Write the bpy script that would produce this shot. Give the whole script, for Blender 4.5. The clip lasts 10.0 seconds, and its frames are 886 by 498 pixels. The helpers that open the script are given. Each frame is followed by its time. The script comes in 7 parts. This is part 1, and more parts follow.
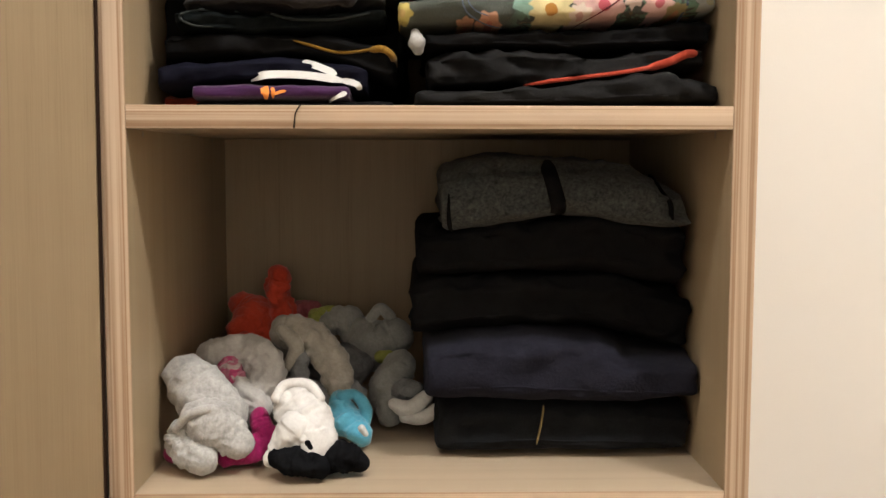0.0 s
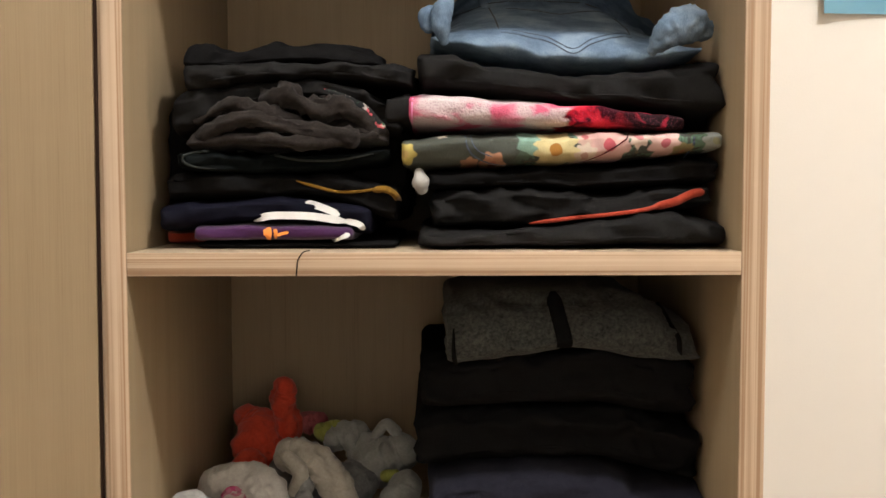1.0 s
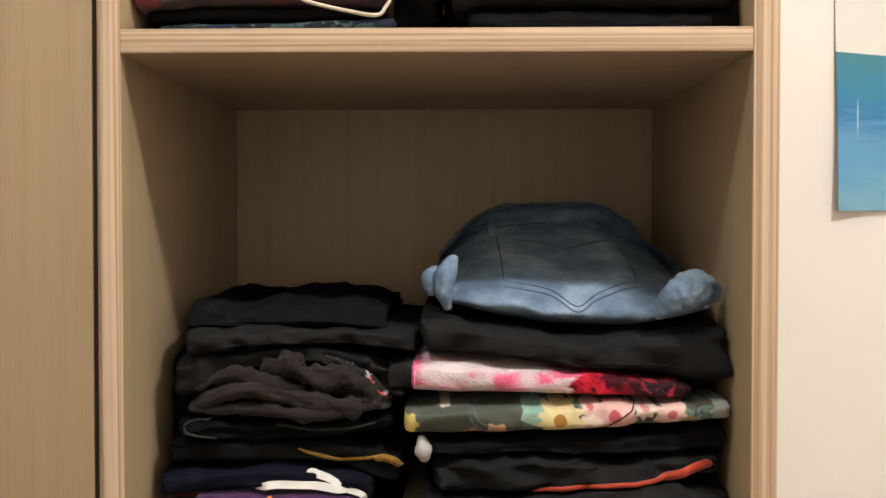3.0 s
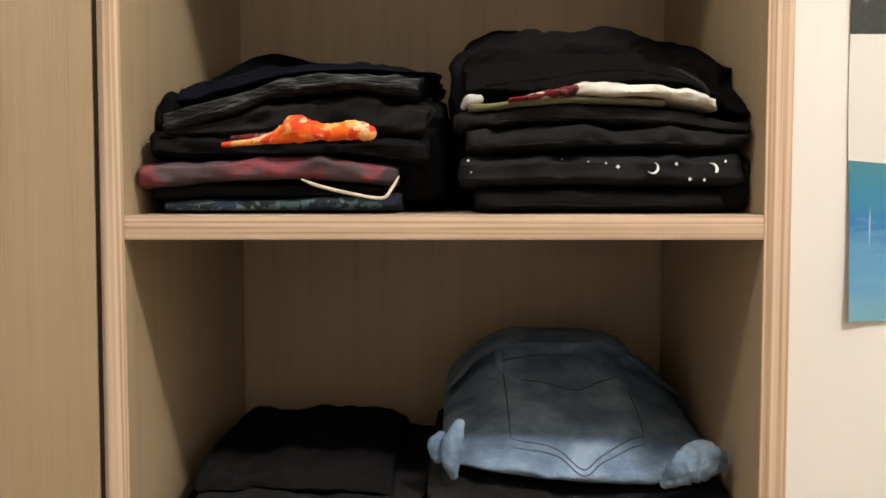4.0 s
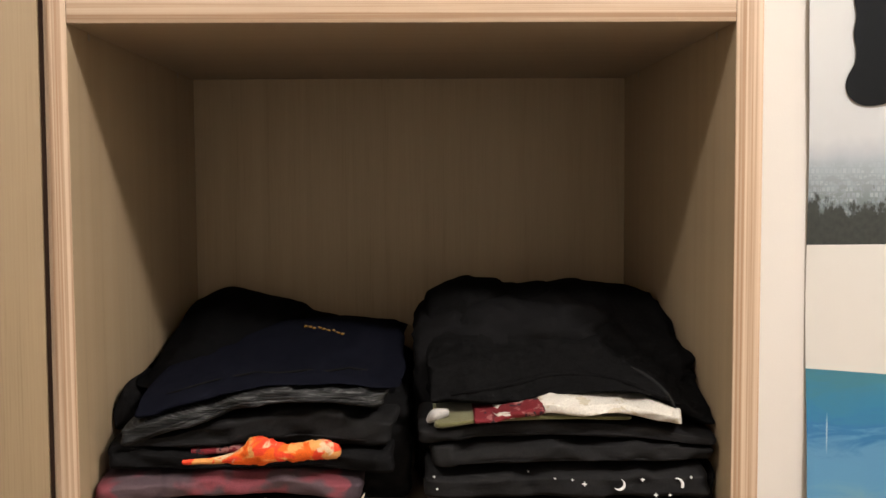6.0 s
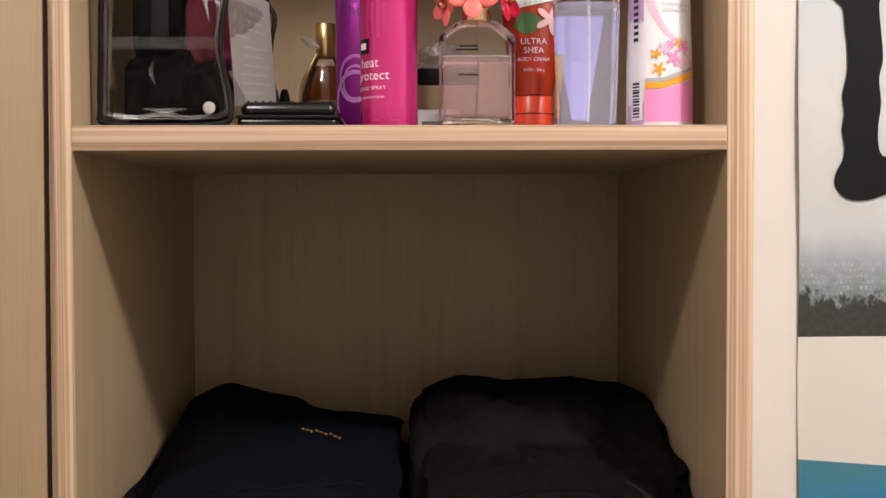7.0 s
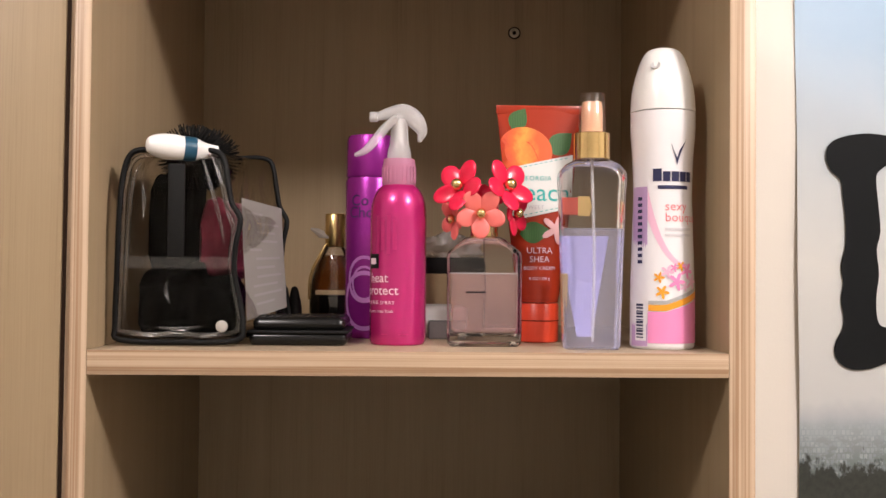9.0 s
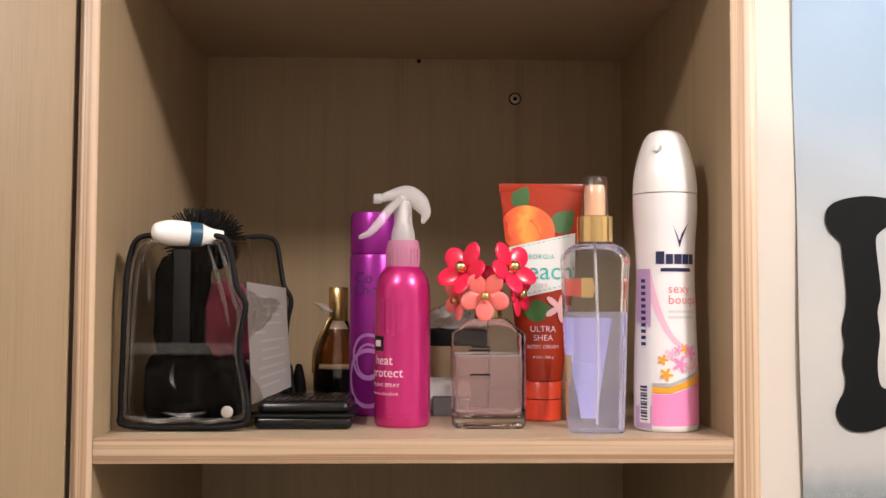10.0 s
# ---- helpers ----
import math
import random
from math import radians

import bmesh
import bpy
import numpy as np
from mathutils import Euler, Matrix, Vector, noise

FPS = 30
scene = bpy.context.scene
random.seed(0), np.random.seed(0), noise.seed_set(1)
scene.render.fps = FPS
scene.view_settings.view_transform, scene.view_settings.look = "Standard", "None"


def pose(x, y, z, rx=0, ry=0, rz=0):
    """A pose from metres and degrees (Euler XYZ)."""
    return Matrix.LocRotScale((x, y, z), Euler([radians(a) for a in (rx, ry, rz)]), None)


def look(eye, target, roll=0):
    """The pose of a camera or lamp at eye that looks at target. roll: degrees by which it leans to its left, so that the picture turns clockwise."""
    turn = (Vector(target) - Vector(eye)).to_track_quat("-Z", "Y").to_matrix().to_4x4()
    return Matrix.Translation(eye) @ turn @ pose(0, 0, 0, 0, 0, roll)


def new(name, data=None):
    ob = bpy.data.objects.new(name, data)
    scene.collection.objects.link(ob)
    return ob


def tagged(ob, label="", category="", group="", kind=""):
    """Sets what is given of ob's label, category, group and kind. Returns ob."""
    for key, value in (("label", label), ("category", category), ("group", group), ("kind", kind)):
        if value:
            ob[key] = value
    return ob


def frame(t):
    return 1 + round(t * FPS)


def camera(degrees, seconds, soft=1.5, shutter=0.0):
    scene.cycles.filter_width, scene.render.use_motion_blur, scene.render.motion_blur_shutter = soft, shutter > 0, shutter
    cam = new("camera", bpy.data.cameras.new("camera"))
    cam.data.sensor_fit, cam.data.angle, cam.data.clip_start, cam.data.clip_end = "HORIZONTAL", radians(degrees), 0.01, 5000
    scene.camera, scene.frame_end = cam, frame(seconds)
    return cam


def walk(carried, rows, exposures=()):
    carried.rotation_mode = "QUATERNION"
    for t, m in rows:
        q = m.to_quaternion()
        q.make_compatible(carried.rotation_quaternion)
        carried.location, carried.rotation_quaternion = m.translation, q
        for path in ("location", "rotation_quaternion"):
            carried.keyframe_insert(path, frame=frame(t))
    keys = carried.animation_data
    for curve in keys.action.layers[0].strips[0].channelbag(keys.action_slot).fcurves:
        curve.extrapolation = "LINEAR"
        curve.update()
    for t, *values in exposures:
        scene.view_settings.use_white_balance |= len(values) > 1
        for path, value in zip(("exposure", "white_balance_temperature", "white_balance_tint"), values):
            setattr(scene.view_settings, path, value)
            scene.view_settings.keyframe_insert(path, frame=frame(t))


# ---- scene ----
cam = camera(46.7, 10.0)
PATH = [
    (0, (-0.007, -0.73, 0.961), (0.035, 1.262, 0.79), 0.1),
    (0.5, (-0.011, -0.721, 1.01), (0.032, 1.272, 0.851), -0.1),
    (1, (0.0, -0.715, 1.046), (0.016, 1.281, 0.924), -0.1),
    (1.5, (0.009, -0.708, 1.093), (0.004, 1.289, 0.979), -0.5),
    (2, (0.009, -0.702, 1.149), (-0.002, 1.294, 1.028), -0.4),
    (2.5, (0.012, -0.7, 1.174), (-0.005, 1.3, 1.118), -0.3),
    (3.8, (0.02, -0.694, 1.338), (-0.035, 1.303, 1.232), 0.1),
    (4, (0.019, -0.688, 1.372), (-0.033, 1.307, 1.237), -0.1),
    (4.5, (0.021, -0.676, 1.45), (-0.031, 1.315, 1.269), -0.4),
    (5, (0.024, -0.672, 1.512), (-0.023, 1.318, 1.326), -0.3),
    (5.5, (0.018, -0.666, 1.558), (0.018, 1.326, 1.386), -0.3),
    (6.8, (0.006, -0.672, 1.629), (0.066, 1.325, 1.558), -0.3),
    (7, (0.008, -0.675, 1.644), (0.063, 1.323, 1.582), -0.2),
    (7.5, (0.005, -0.679, 1.678), (0.063, 1.32, 1.654), 0.1),
    (8, (0.005, -0.684, 1.71), (0.059, 1.316, 1.721), 0.2),
    (8.5, (0.003, -0.686, 1.734), (0.059, 1.313, 1.764), 0.3),
    (9, (0.001, -0.688, 1.758), (0.059, 1.311, 1.803), 0.5),
    (9.5, (0.0, -0.69, 1.782), (0.057, 1.308, 1.847), 0.2),
    (10, (-0.004, -0.693, 1.8), (0.058, 1.304, 1.892), 0.2),
]
walk(cam, [(t, look(eye, target, roll)) for t, eye, target, roll in PATH],
     [(0.0, 0.24, 6300, 9), (2.5, 0.1, 6350, 9), (4.5, -0.1, 6400, 9), (5.5, -0.2, 6450, 11), (7.0, -0.42, 6500, 16), (8.5, -0.52, 6600, 17), (10.0, -0.52, 6650, 17)])

# ---- world and lamps ----
world = bpy.data.worlds.new("room_air")
world.use_nodes = True
world.node_tree.nodes["Background"].inputs[0].default_value = (1.0, 0.9, 0.78, 1)
world.node_tree.nodes["Background"].inputs[1].default_value = 0.02
scene.world = world
LAMP_Y, LAMP_Z, ROOF, GROUND = -0.74, 2.46, 2.55, 0.0
LAMPS = ((-0.48, 25.5), (0.80, 62.0))
for lx, watts in LAMPS:
    ld = bpy.data.lights.new("ceiling_bulb", "POINT")
    ld.shadow_soft_size, ld.energy, ld.color = 0.055, watts, (1.0, 0.965, 0.93)
    new("ceiling_bulb", ld).location = (lx, LAMP_Y, LAMP_Z)

# ---- materials ----


def mat(name, color=(0.5, 0.5, 0.5), rough=0.5, metal=0.0, spec=0.5, trans=0.0, ior=1.45, sheen=0.0):
    m = bpy.data.materials.new(name)
    m.use_nodes = True
    b = m.node_tree.nodes["Principled BSDF"]
    b.inputs["Base Color"].default_value = (*color, 1)
    b.inputs["Roughness"].default_value = rough
    b.inputs["Metallic"].default_value = metal
    b.inputs["Specular IOR Level"].default_value = spec
    b.inputs["Transmission Weight"].default_value = trans
    b.inputs["IOR"].default_value = ior
    b.inputs["Sheen Weight"].default_value = sheen
    return m


class Net:
    """Short forms for the nodes of one material."""

    def __init__(self, m):
        self.m, self.t = m, m.node_tree
        self.b = self.t.nodes["Principled BSDF"]

    def n(self, kind, **ins):
        nd = self.t.nodes.new(kind)
        for k, v in ins.items():
            self.put(nd.inputs[k.replace("_", " ")], v)
        return nd

    def put(self, sock, v):
        if isinstance(v, bpy.types.NodeSocket):
            self.t.links.new(v, sock)
        else:
            sock.default_value = v

    def coord(self, scale=(1, 1, 1), shift=(0, 0, 0)):
        mp = self.n("ShaderNodeMapping", Vector=self.n("ShaderNodeTexCoord").outputs["Object"], Scale=scale, Location=shift)
        return mp.outputs[0]

    def noise(self, vec, scale, detail=4.0, rough=0.6, dist=0.0):
        return self.n("ShaderNodeTexNoise", Vector=vec, Scale=scale, Detail=detail, Roughness=rough, Distortion=dist).outputs[0]

    def math(self, op, a, b=0.0, c=0.0):
        nd = self.t.nodes.new("ShaderNodeMath")
        nd.operation = op
        for i, v in enumerate((a, b, c)):
            self.put(nd.inputs[i], v)
        return nd.outputs[0]

    def span(self, v, lo, hi, a=0.0, b=1.0):
        return self.n("ShaderNodeMapRange", Value=v, From_Min=lo, From_Max=hi, To_Min=a, To_Max=b).outputs[0]

    def mix(self, f, a, b, blend="MIX"):
        nd = self.t.nodes.new("ShaderNodeMix")
        nd.data_type, nd.blend_type = "RGBA", blend
        self.put(nd.inputs[0], f)
        for i, v in ((6, a), (7, b)):
            self.put(nd.inputs[i], v if isinstance(v, bpy.types.NodeSocket) else (*v, 1))
        return nd.outputs[2]

    def ramp(self, f, stops):
        nd = self.n("ShaderNodeValToRGB", Fac=f)
        e = nd.color_ramp.elements
        while len(e) < len(stops):
            e.new(0.5)
        for el, (p, c) in zip(e, stops):
            el.position, el.color = p, (*c, 1)
        return nd.outputs[0]

    def bump(self, h, strength=0.3, dist=0.001):
        self.t.links.new(self.n("ShaderNodeBump", Height=h, Strength=strength, Distance=dist).outputs[0], self.b.inputs["Normal"])

    def base(self, c):
        self.put(self.b.inputs["Base Color"], c)

    def xyz(self, vec=None):
        s = self.n("ShaderNodeSeparateXYZ", Vector=vec or self.n("ShaderNodeTexCoord").outputs["Object"])
        return s.outputs


def laminate(name, light, dark, along="z"):
    """Pale wood laminate: fine pores and long soft streaks along one axis."""
    m = mat(name, light, 0.42, spec=0.35)
    k = Net(m)
    fine = {"z": (900, 900, 14), "x": (14, 900, 900)}[along]
    long = {"z": (70, 70, 1.6), "x": (1.6, 70, 70)}[along]
    a = k.noise(k.coord(fine), 1.0, 3)
    b = k.noise(k.coord(long), 1.0, 4, 0.6, 0.4)
    c = k.noise(k.coord((3, 3, 3)), 1.0, 2)
    f = k.math("ADD", k.math("MULTIPLY", a, 0.45), k.math("ADD", k.math("MULTIPLY", b, 0.45), k.math("MULTIPLY", c, 0.2)))
    k.base(k.ramp(f, [(0.38, dark), (0.5, tuple((p * 2 + q) / 3 for p, q in zip(light, dark))), (0.66, light)]))
    k.put(k.b.inputs["Roughness"], k.span(a, 0.3, 0.7, 0.36, 0.52))
    k.bump(a, 0.12, 0.0004)
    return m


def banding(name, along):
    """Edge band with straight, darker year-ring lines along its length."""
    m = mat(name, (0.6, 0.42, 0.29), 0.4, spec=0.4)
    k = Net(m)
    v = k.coord({"z": (330, 40, 1.3), "x": (1.3, 40, 330)}[along])
    a = k.noise(v, 1.0, 2, 0.5, 0.6)
    w = k.noise(k.coord({"z": (900, 300, 6), "x": (6, 300, 900)}[along]), 1.0, 3)
    f = k.math("ADD", k.math("MULTIPLY", a, 0.75), k.math("MULTIPLY", w, 0.25))
    k.base(k.ramp(f, [(0.41, (0.315, 0.195, 0.113)), (0.47, (0.395, 0.272, 0.175)), (0.515, (0.46, 0.332, 0.224)), (0.62, (0.51, 0.38, 0.265))]))
    k.bump(w, 0.08, 0.0003)
    return m


WOOD = laminate("pale_wood_laminate", (0.385, 0.288, 0.178), (0.285, 0.206, 0.118))
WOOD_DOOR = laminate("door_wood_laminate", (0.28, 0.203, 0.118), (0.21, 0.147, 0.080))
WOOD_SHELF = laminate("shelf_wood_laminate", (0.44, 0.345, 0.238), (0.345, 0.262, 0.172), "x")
BAND_Z = banding("edge_band_upright", "z")
BAND_X = banding("edge_band_level", "x")
# dark brown paints the shade of the door gap, screw holes and cap groove
GAP_SHADE = mat("dark_brown_gap_shade", (0.022, 0.012, 0.008), 0.8, spec=0.05)
PIN = mat("shelf_pin_metal", (0.30, 0.27, 0.23), 0.35, 0.8)
SCREW = mat("brass_screw", (0.62, 0.56, 0.44), 0.4, 0.3)


def painted(name, color, rough=0.85):
    m = mat(name, color, rough, spec=0.25)
    k = Net(m)
    a = k.noise(k.coord((1, 1, 1)), 1.3, 3)
    b = k.noise(k.coord((1, 1, 1)), 420, 3)
    k.base(k.mix(k.span(a, 0.3, 0.7, 0, 0.5), color, tuple(c * 0.93 for c in color)))
    k.bump(b, 0.12, 0.0008)
    return m


WALL = painted("warm_white_wall_paint", (0.80, 0.765, 0.70))
CEIL = painted("white_ceiling_paint", (0.82, 0.80, 0.77))
FLOOR = laminate("oak_floor", (0.34, 0.23, 0.14), (0.24, 0.155, 0.09), "x")
WHITE_METAL = mat("white_metal_ring", (0.8, 0.8, 0.8), 0.4)


def fabric(name, color, color2=None, weave=900, rough=0.9, sheen=0.15, mottle=60, bump=0.35):
    m = mat(name, color, rough, spec=0.01 if max(color) < 0.05 else 0.2, sheen=sheen)
    m.node_tree.nodes["Principled BSDF"].inputs["Sheen Roughness"].default_value = 0.5
    m["cloth"] = 1
    k = Net(m)
    color2 = color2 or tuple(c * 0.6 for c in color)
    a = k.noise(k.coord(), mottle, 4, 0.65)
    b = k.noise(k.coord(), weave, 3, 0.7)
    f = k.math("ADD", k.math("MULTIPLY", a, 0.5), k.math("MULTIPLY", b, 0.5))
    k.base(k.mix(k.span(f, 0.36, 0.64), color2, color))
    k.bump(k.math("ADD", b, k.math("MULTIPLY", a, 0.8)), bump, 0.0012)
    return m


BLACK = fabric("black_cotton", (0.0098, 0.0092, 0.0092), (0.0062, 0.0060, 0.0060), sheen=0.0)
BLACK2 = fabric("washed_black_jersey", (0.0185, 0.0176, 0.0172), (0.0120, 0.0115, 0.0115), sheen=0.0)
BLACK3 = fabric("black_pile_fabric", (0.0085, 0.0080, 0.0078), (0.0030, 0.0030, 0.0030), 300, mottle=130, bump=0.8, sheen=0.0)
BLACK_DEEP = fabric("deep_black_wool", (0.0052, 0.0050, 0.0052), (0.0030, 0.0030, 0.0031), sheen=0.0)
BLACK_SHINE = fabric("black_coated_fabric", (0.006, 0.007, 0.007), (0.004, 0.005, 0.005), rough=0.45, sheen=0)
RIM_SHINE = fabric("coated_waistband", (0.040, 0.043, 0.040), (0.022, 0.024, 0.022), rough=0.4, sheen=0)
NAVY = fabric("navy_cotton", (0.0056, 0.0060, 0.0096), (0.0038, 0.0041, 0.0068), sheen=0.0)
NAVY_FLEECE = fabric("navy_fleece", (0.0185, 0.0180, 0.0255), (0.0130, 0.0125, 0.0180), 350, sheen=0.02, bump=0.8)
CHARCOAL = fabric("charcoal_brown_fleece", (0.030, 0.0245, 0.022), (0.015, 0.0122, 0.011), 500, sheen=0.05)
MARL = fabric("grey_marl_wool", (0.074, 0.076, 0.069), (0.017, 0.0175, 0.0155), 420, mottle=260, sheen=0.05, bump=0.7)
DENIM_BLACK = fabric("black_denim", (0.0140, 0.0142, 0.0150), (0.0080, 0.0082, 0.0090), 700, sheen=0.02)
RED = fabric("brick_red_cotton", (0.42, 0.055, 0.025), (0.3, 0.035, 0.017))
YELLOW = fabric("mustard_cotton", (0.25, 0.13, 0.010), (0.12, 0.055, 0.005))
CREAM = fabric("cream_lining", (0.62, 0.53, 0.42), (0.5, 0.42, 0.32))
WHITE_CLOTH = fabric("white_cotton", (0.42, 0.40, 0.37), (0.33, 0.31, 0.29))
OLIVE = fabric("olive_cotton", (0.14, 0.13, 0.055), (0.09, 0.085, 0.035))
STITCH = mat("ochre_thread", (0.16, 0.11, 0.035), 0.8)
SEAM_DARK = mat("dark_seam_thread", (0.055, 0.062, 0.07), 0.9)
DARK_STITCH = mat("denim_stitch", (0.07, 0.09, 0.12), 0.9)


def denim():
    m = mat("light_blue_denim", (0.3, 0.4, 0.5), 0.9, spec=0.05)
    k = Net(m)
    a = k.noise(k.coord((1, 1, 1)), 26, 4, 0.6)
    b = k.noise(k.coord((1400, 1400, 260)), 1.0, 2)
    c = k.ramp(k.math("ADD", k.math("MULTIPLY", a, 0.75), k.math("MULTIPLY", b, 0.25)),
               [(0.34, (0.080, 0.118, 0.175)), (0.5, (0.155, 0.215, 0.292)), (0.66, (0.285, 0.365, 0.452))])
    k.base(c)
    k.bump(b, 0.4, 0.0008)
    return m


DENIM = denim()


def grey_streaks():
    m = mat("grey_streaked_knit", (0.1, 0.1, 0.1), 0.9, spec=0.2)
    k = Net(m)
    a = k.noise(k.coord((60, 60, 900)), 1.0, 3, 0.6, 1.0)
    k.base(k.ramp(a, [(0.42, (0.008, 0.008, 0.008)), (0.57, (0.032, 0.032, 0.031)), (0.70, (0.10, 0.10, 0.097))]))
    k.bump(a, 0.4, 0.001)
    return m


STREAKS = grey_streaks()


def blotches(name, ground, inks, scale, lo=0.5, soft=0.03, rough=0.85):
    """Printed cloth: patches of several inks on a ground, each with its own outline."""
    m = mat(name, ground, rough, spec=0.2)
    k = Net(m)
    c = ground
    for i, ink in enumerate(inks):
        f = k.noise(k.coord((1, 0.6, 1.2), (i * 3.7, i * 1.9, i * 5.3)), scale * (1 + 0.23 * i), 3, 0.55, 0.6)
        c = k.mix(k.span(f, lo + 0.02 * i, lo + soft + 0.02 * i), c, ink)
    w = k.noise(k.coord(), 900, 2)
    c = k.mix(k.span(w, 0.3, 0.7, 0, 0.25), c, (0.02, 0.02, 0.02))
    k.base(c)
    k.bump(w, 0.3, 0.001)
    return m


TEAL_PRINT = blotches("dark_teal_print", (0.010, 0.012, 0.016), [(0.05, 0.09, 0.09), (0.014, 0.020, 0.045), (0.085, 0.13, 0.13)], 55, 0.53)
PLUM = blotches("plum_and_red_knit", (0.085, 0.055, 0.062), [(0.19, 0.045, 0.055), (0.05, 0.034, 0.040)], 11, 0.50, 0.04)
ORANGE_DYE = blotches("orange_tie_dye", (0.85, 0.13, 0.012), [(0.75, 0.34, 0.10), (0.80, 0.06, 0.02), (0.72, 0.5, 0.3)], 38, 0.52)
GOLD_PRINT = blotches("white_cloth_gold_lines", (0.62, 0.58, 0.50), [(0.50, 0.44, 0.33)], 80, 0.56, 0.03)
WINE = blotches("wine_print", (0.15, 0.012, 0.016), [(0.26, 0.10, 0.09), (0.02, 0.012, 0.014)], 120, 0.57)
DITSY = blotches("black_floral_lining", (0.012, 0.012, 0.012), [(0.55, 0.07, 0.09), (0.42, 0.36, 0.33), (0.03, 0.09, 0.05)], 110, 0.575)


def jersey_pink():
    """Pink and white sports mesh that turns to dark red towards one end."""
    m = mat("pink_white_sports_mesh", (0.7, 0.3, 0.4), 0.9, spec=0.05)
    k = Net(m)
    o = k.xyz()
    a = k.noise(k.coord((1, 1, 1.8)), 26, 3, 0.5, 0.8)
    pinkish = k.ramp(a, [(0.37, (0.62, 0.12, 0.20)), (0.42, (0.60, 0.27, 0.33)), (0.45, (0.56, 0.41, 0.43)), (0.62, (0.60, 0.51, 0.51))])
    pinkish = k.mix(k.span(k.math("MULTIPLY_ADD", a, 0.03, o[0]), 0.004, -0.004), pinkish, (0.60, 0.08, 0.18))
    b = k.noise(k.coord((1, 1, 1.2)), 45, 3, 0.6, 0.6)
    reddish = k.ramp(b, [(0.42, (0.05, 0.006, 0.012)), (0.5, (0.42, 0.012, 0.03)), (0.6, (0.62, 0.03, 0.05))])
    blackish = k.mix(k.span(b, 0.55, 0.6), (0.02, 0.01, 0.012), (0.3, 0.02, 0.04))
    wob = k.math("ADD", o[0], k.math("MULTIPLY", k.math("SUBTRACT", a, 0.5), 0.05))
    c = k.mix(k.span(wob, 0.095, 0.099), pinkish, reddish)
    c = k.mix(k.span(wob, 0.135, 0.15), c, blackish)
    holes = k.n("ShaderNodeTexVoronoi", Vector=k.coord(), Scale=620.0).outputs[0]
    c = k.mix(k.span(holes, 0.2, 0.4, 0.3, 0), c, (0.25, 0.06, 0.09))
    k.base(c)
    k.bump(holes, 0.5, 0.001)
    return m


JERSEY = jersey_pink()


def flower_mask(k, o, cx, cz, r, petals, phase):
    """1 inside a flower drawn round (cx, cz) in the x-z plane."""
    dx, dz = k.math("SUBTRACT", o[0], cx), k.math("SUBTRACT", o[2], cz)
    d = k.math("SQRT", k.math("ADD", k.math("MULTIPLY", dx, dx), k.math("MULTIPLY", dz, dz)))
    ang = k.math("ARCTAN2", dz, dx)
    rim = k.math("MULTIPLY_ADD", k.math("COSINE", k.math("MULTIPLY_ADD", ang, petals, phase)), 0.11 * r, 0.89 * r)
    return k.span(k.math("SUBTRACT", rim, d), -0.0006, 0.0006), k.span(d, r * 0.25, r * 0.25 + 0.0008, 1, 0)


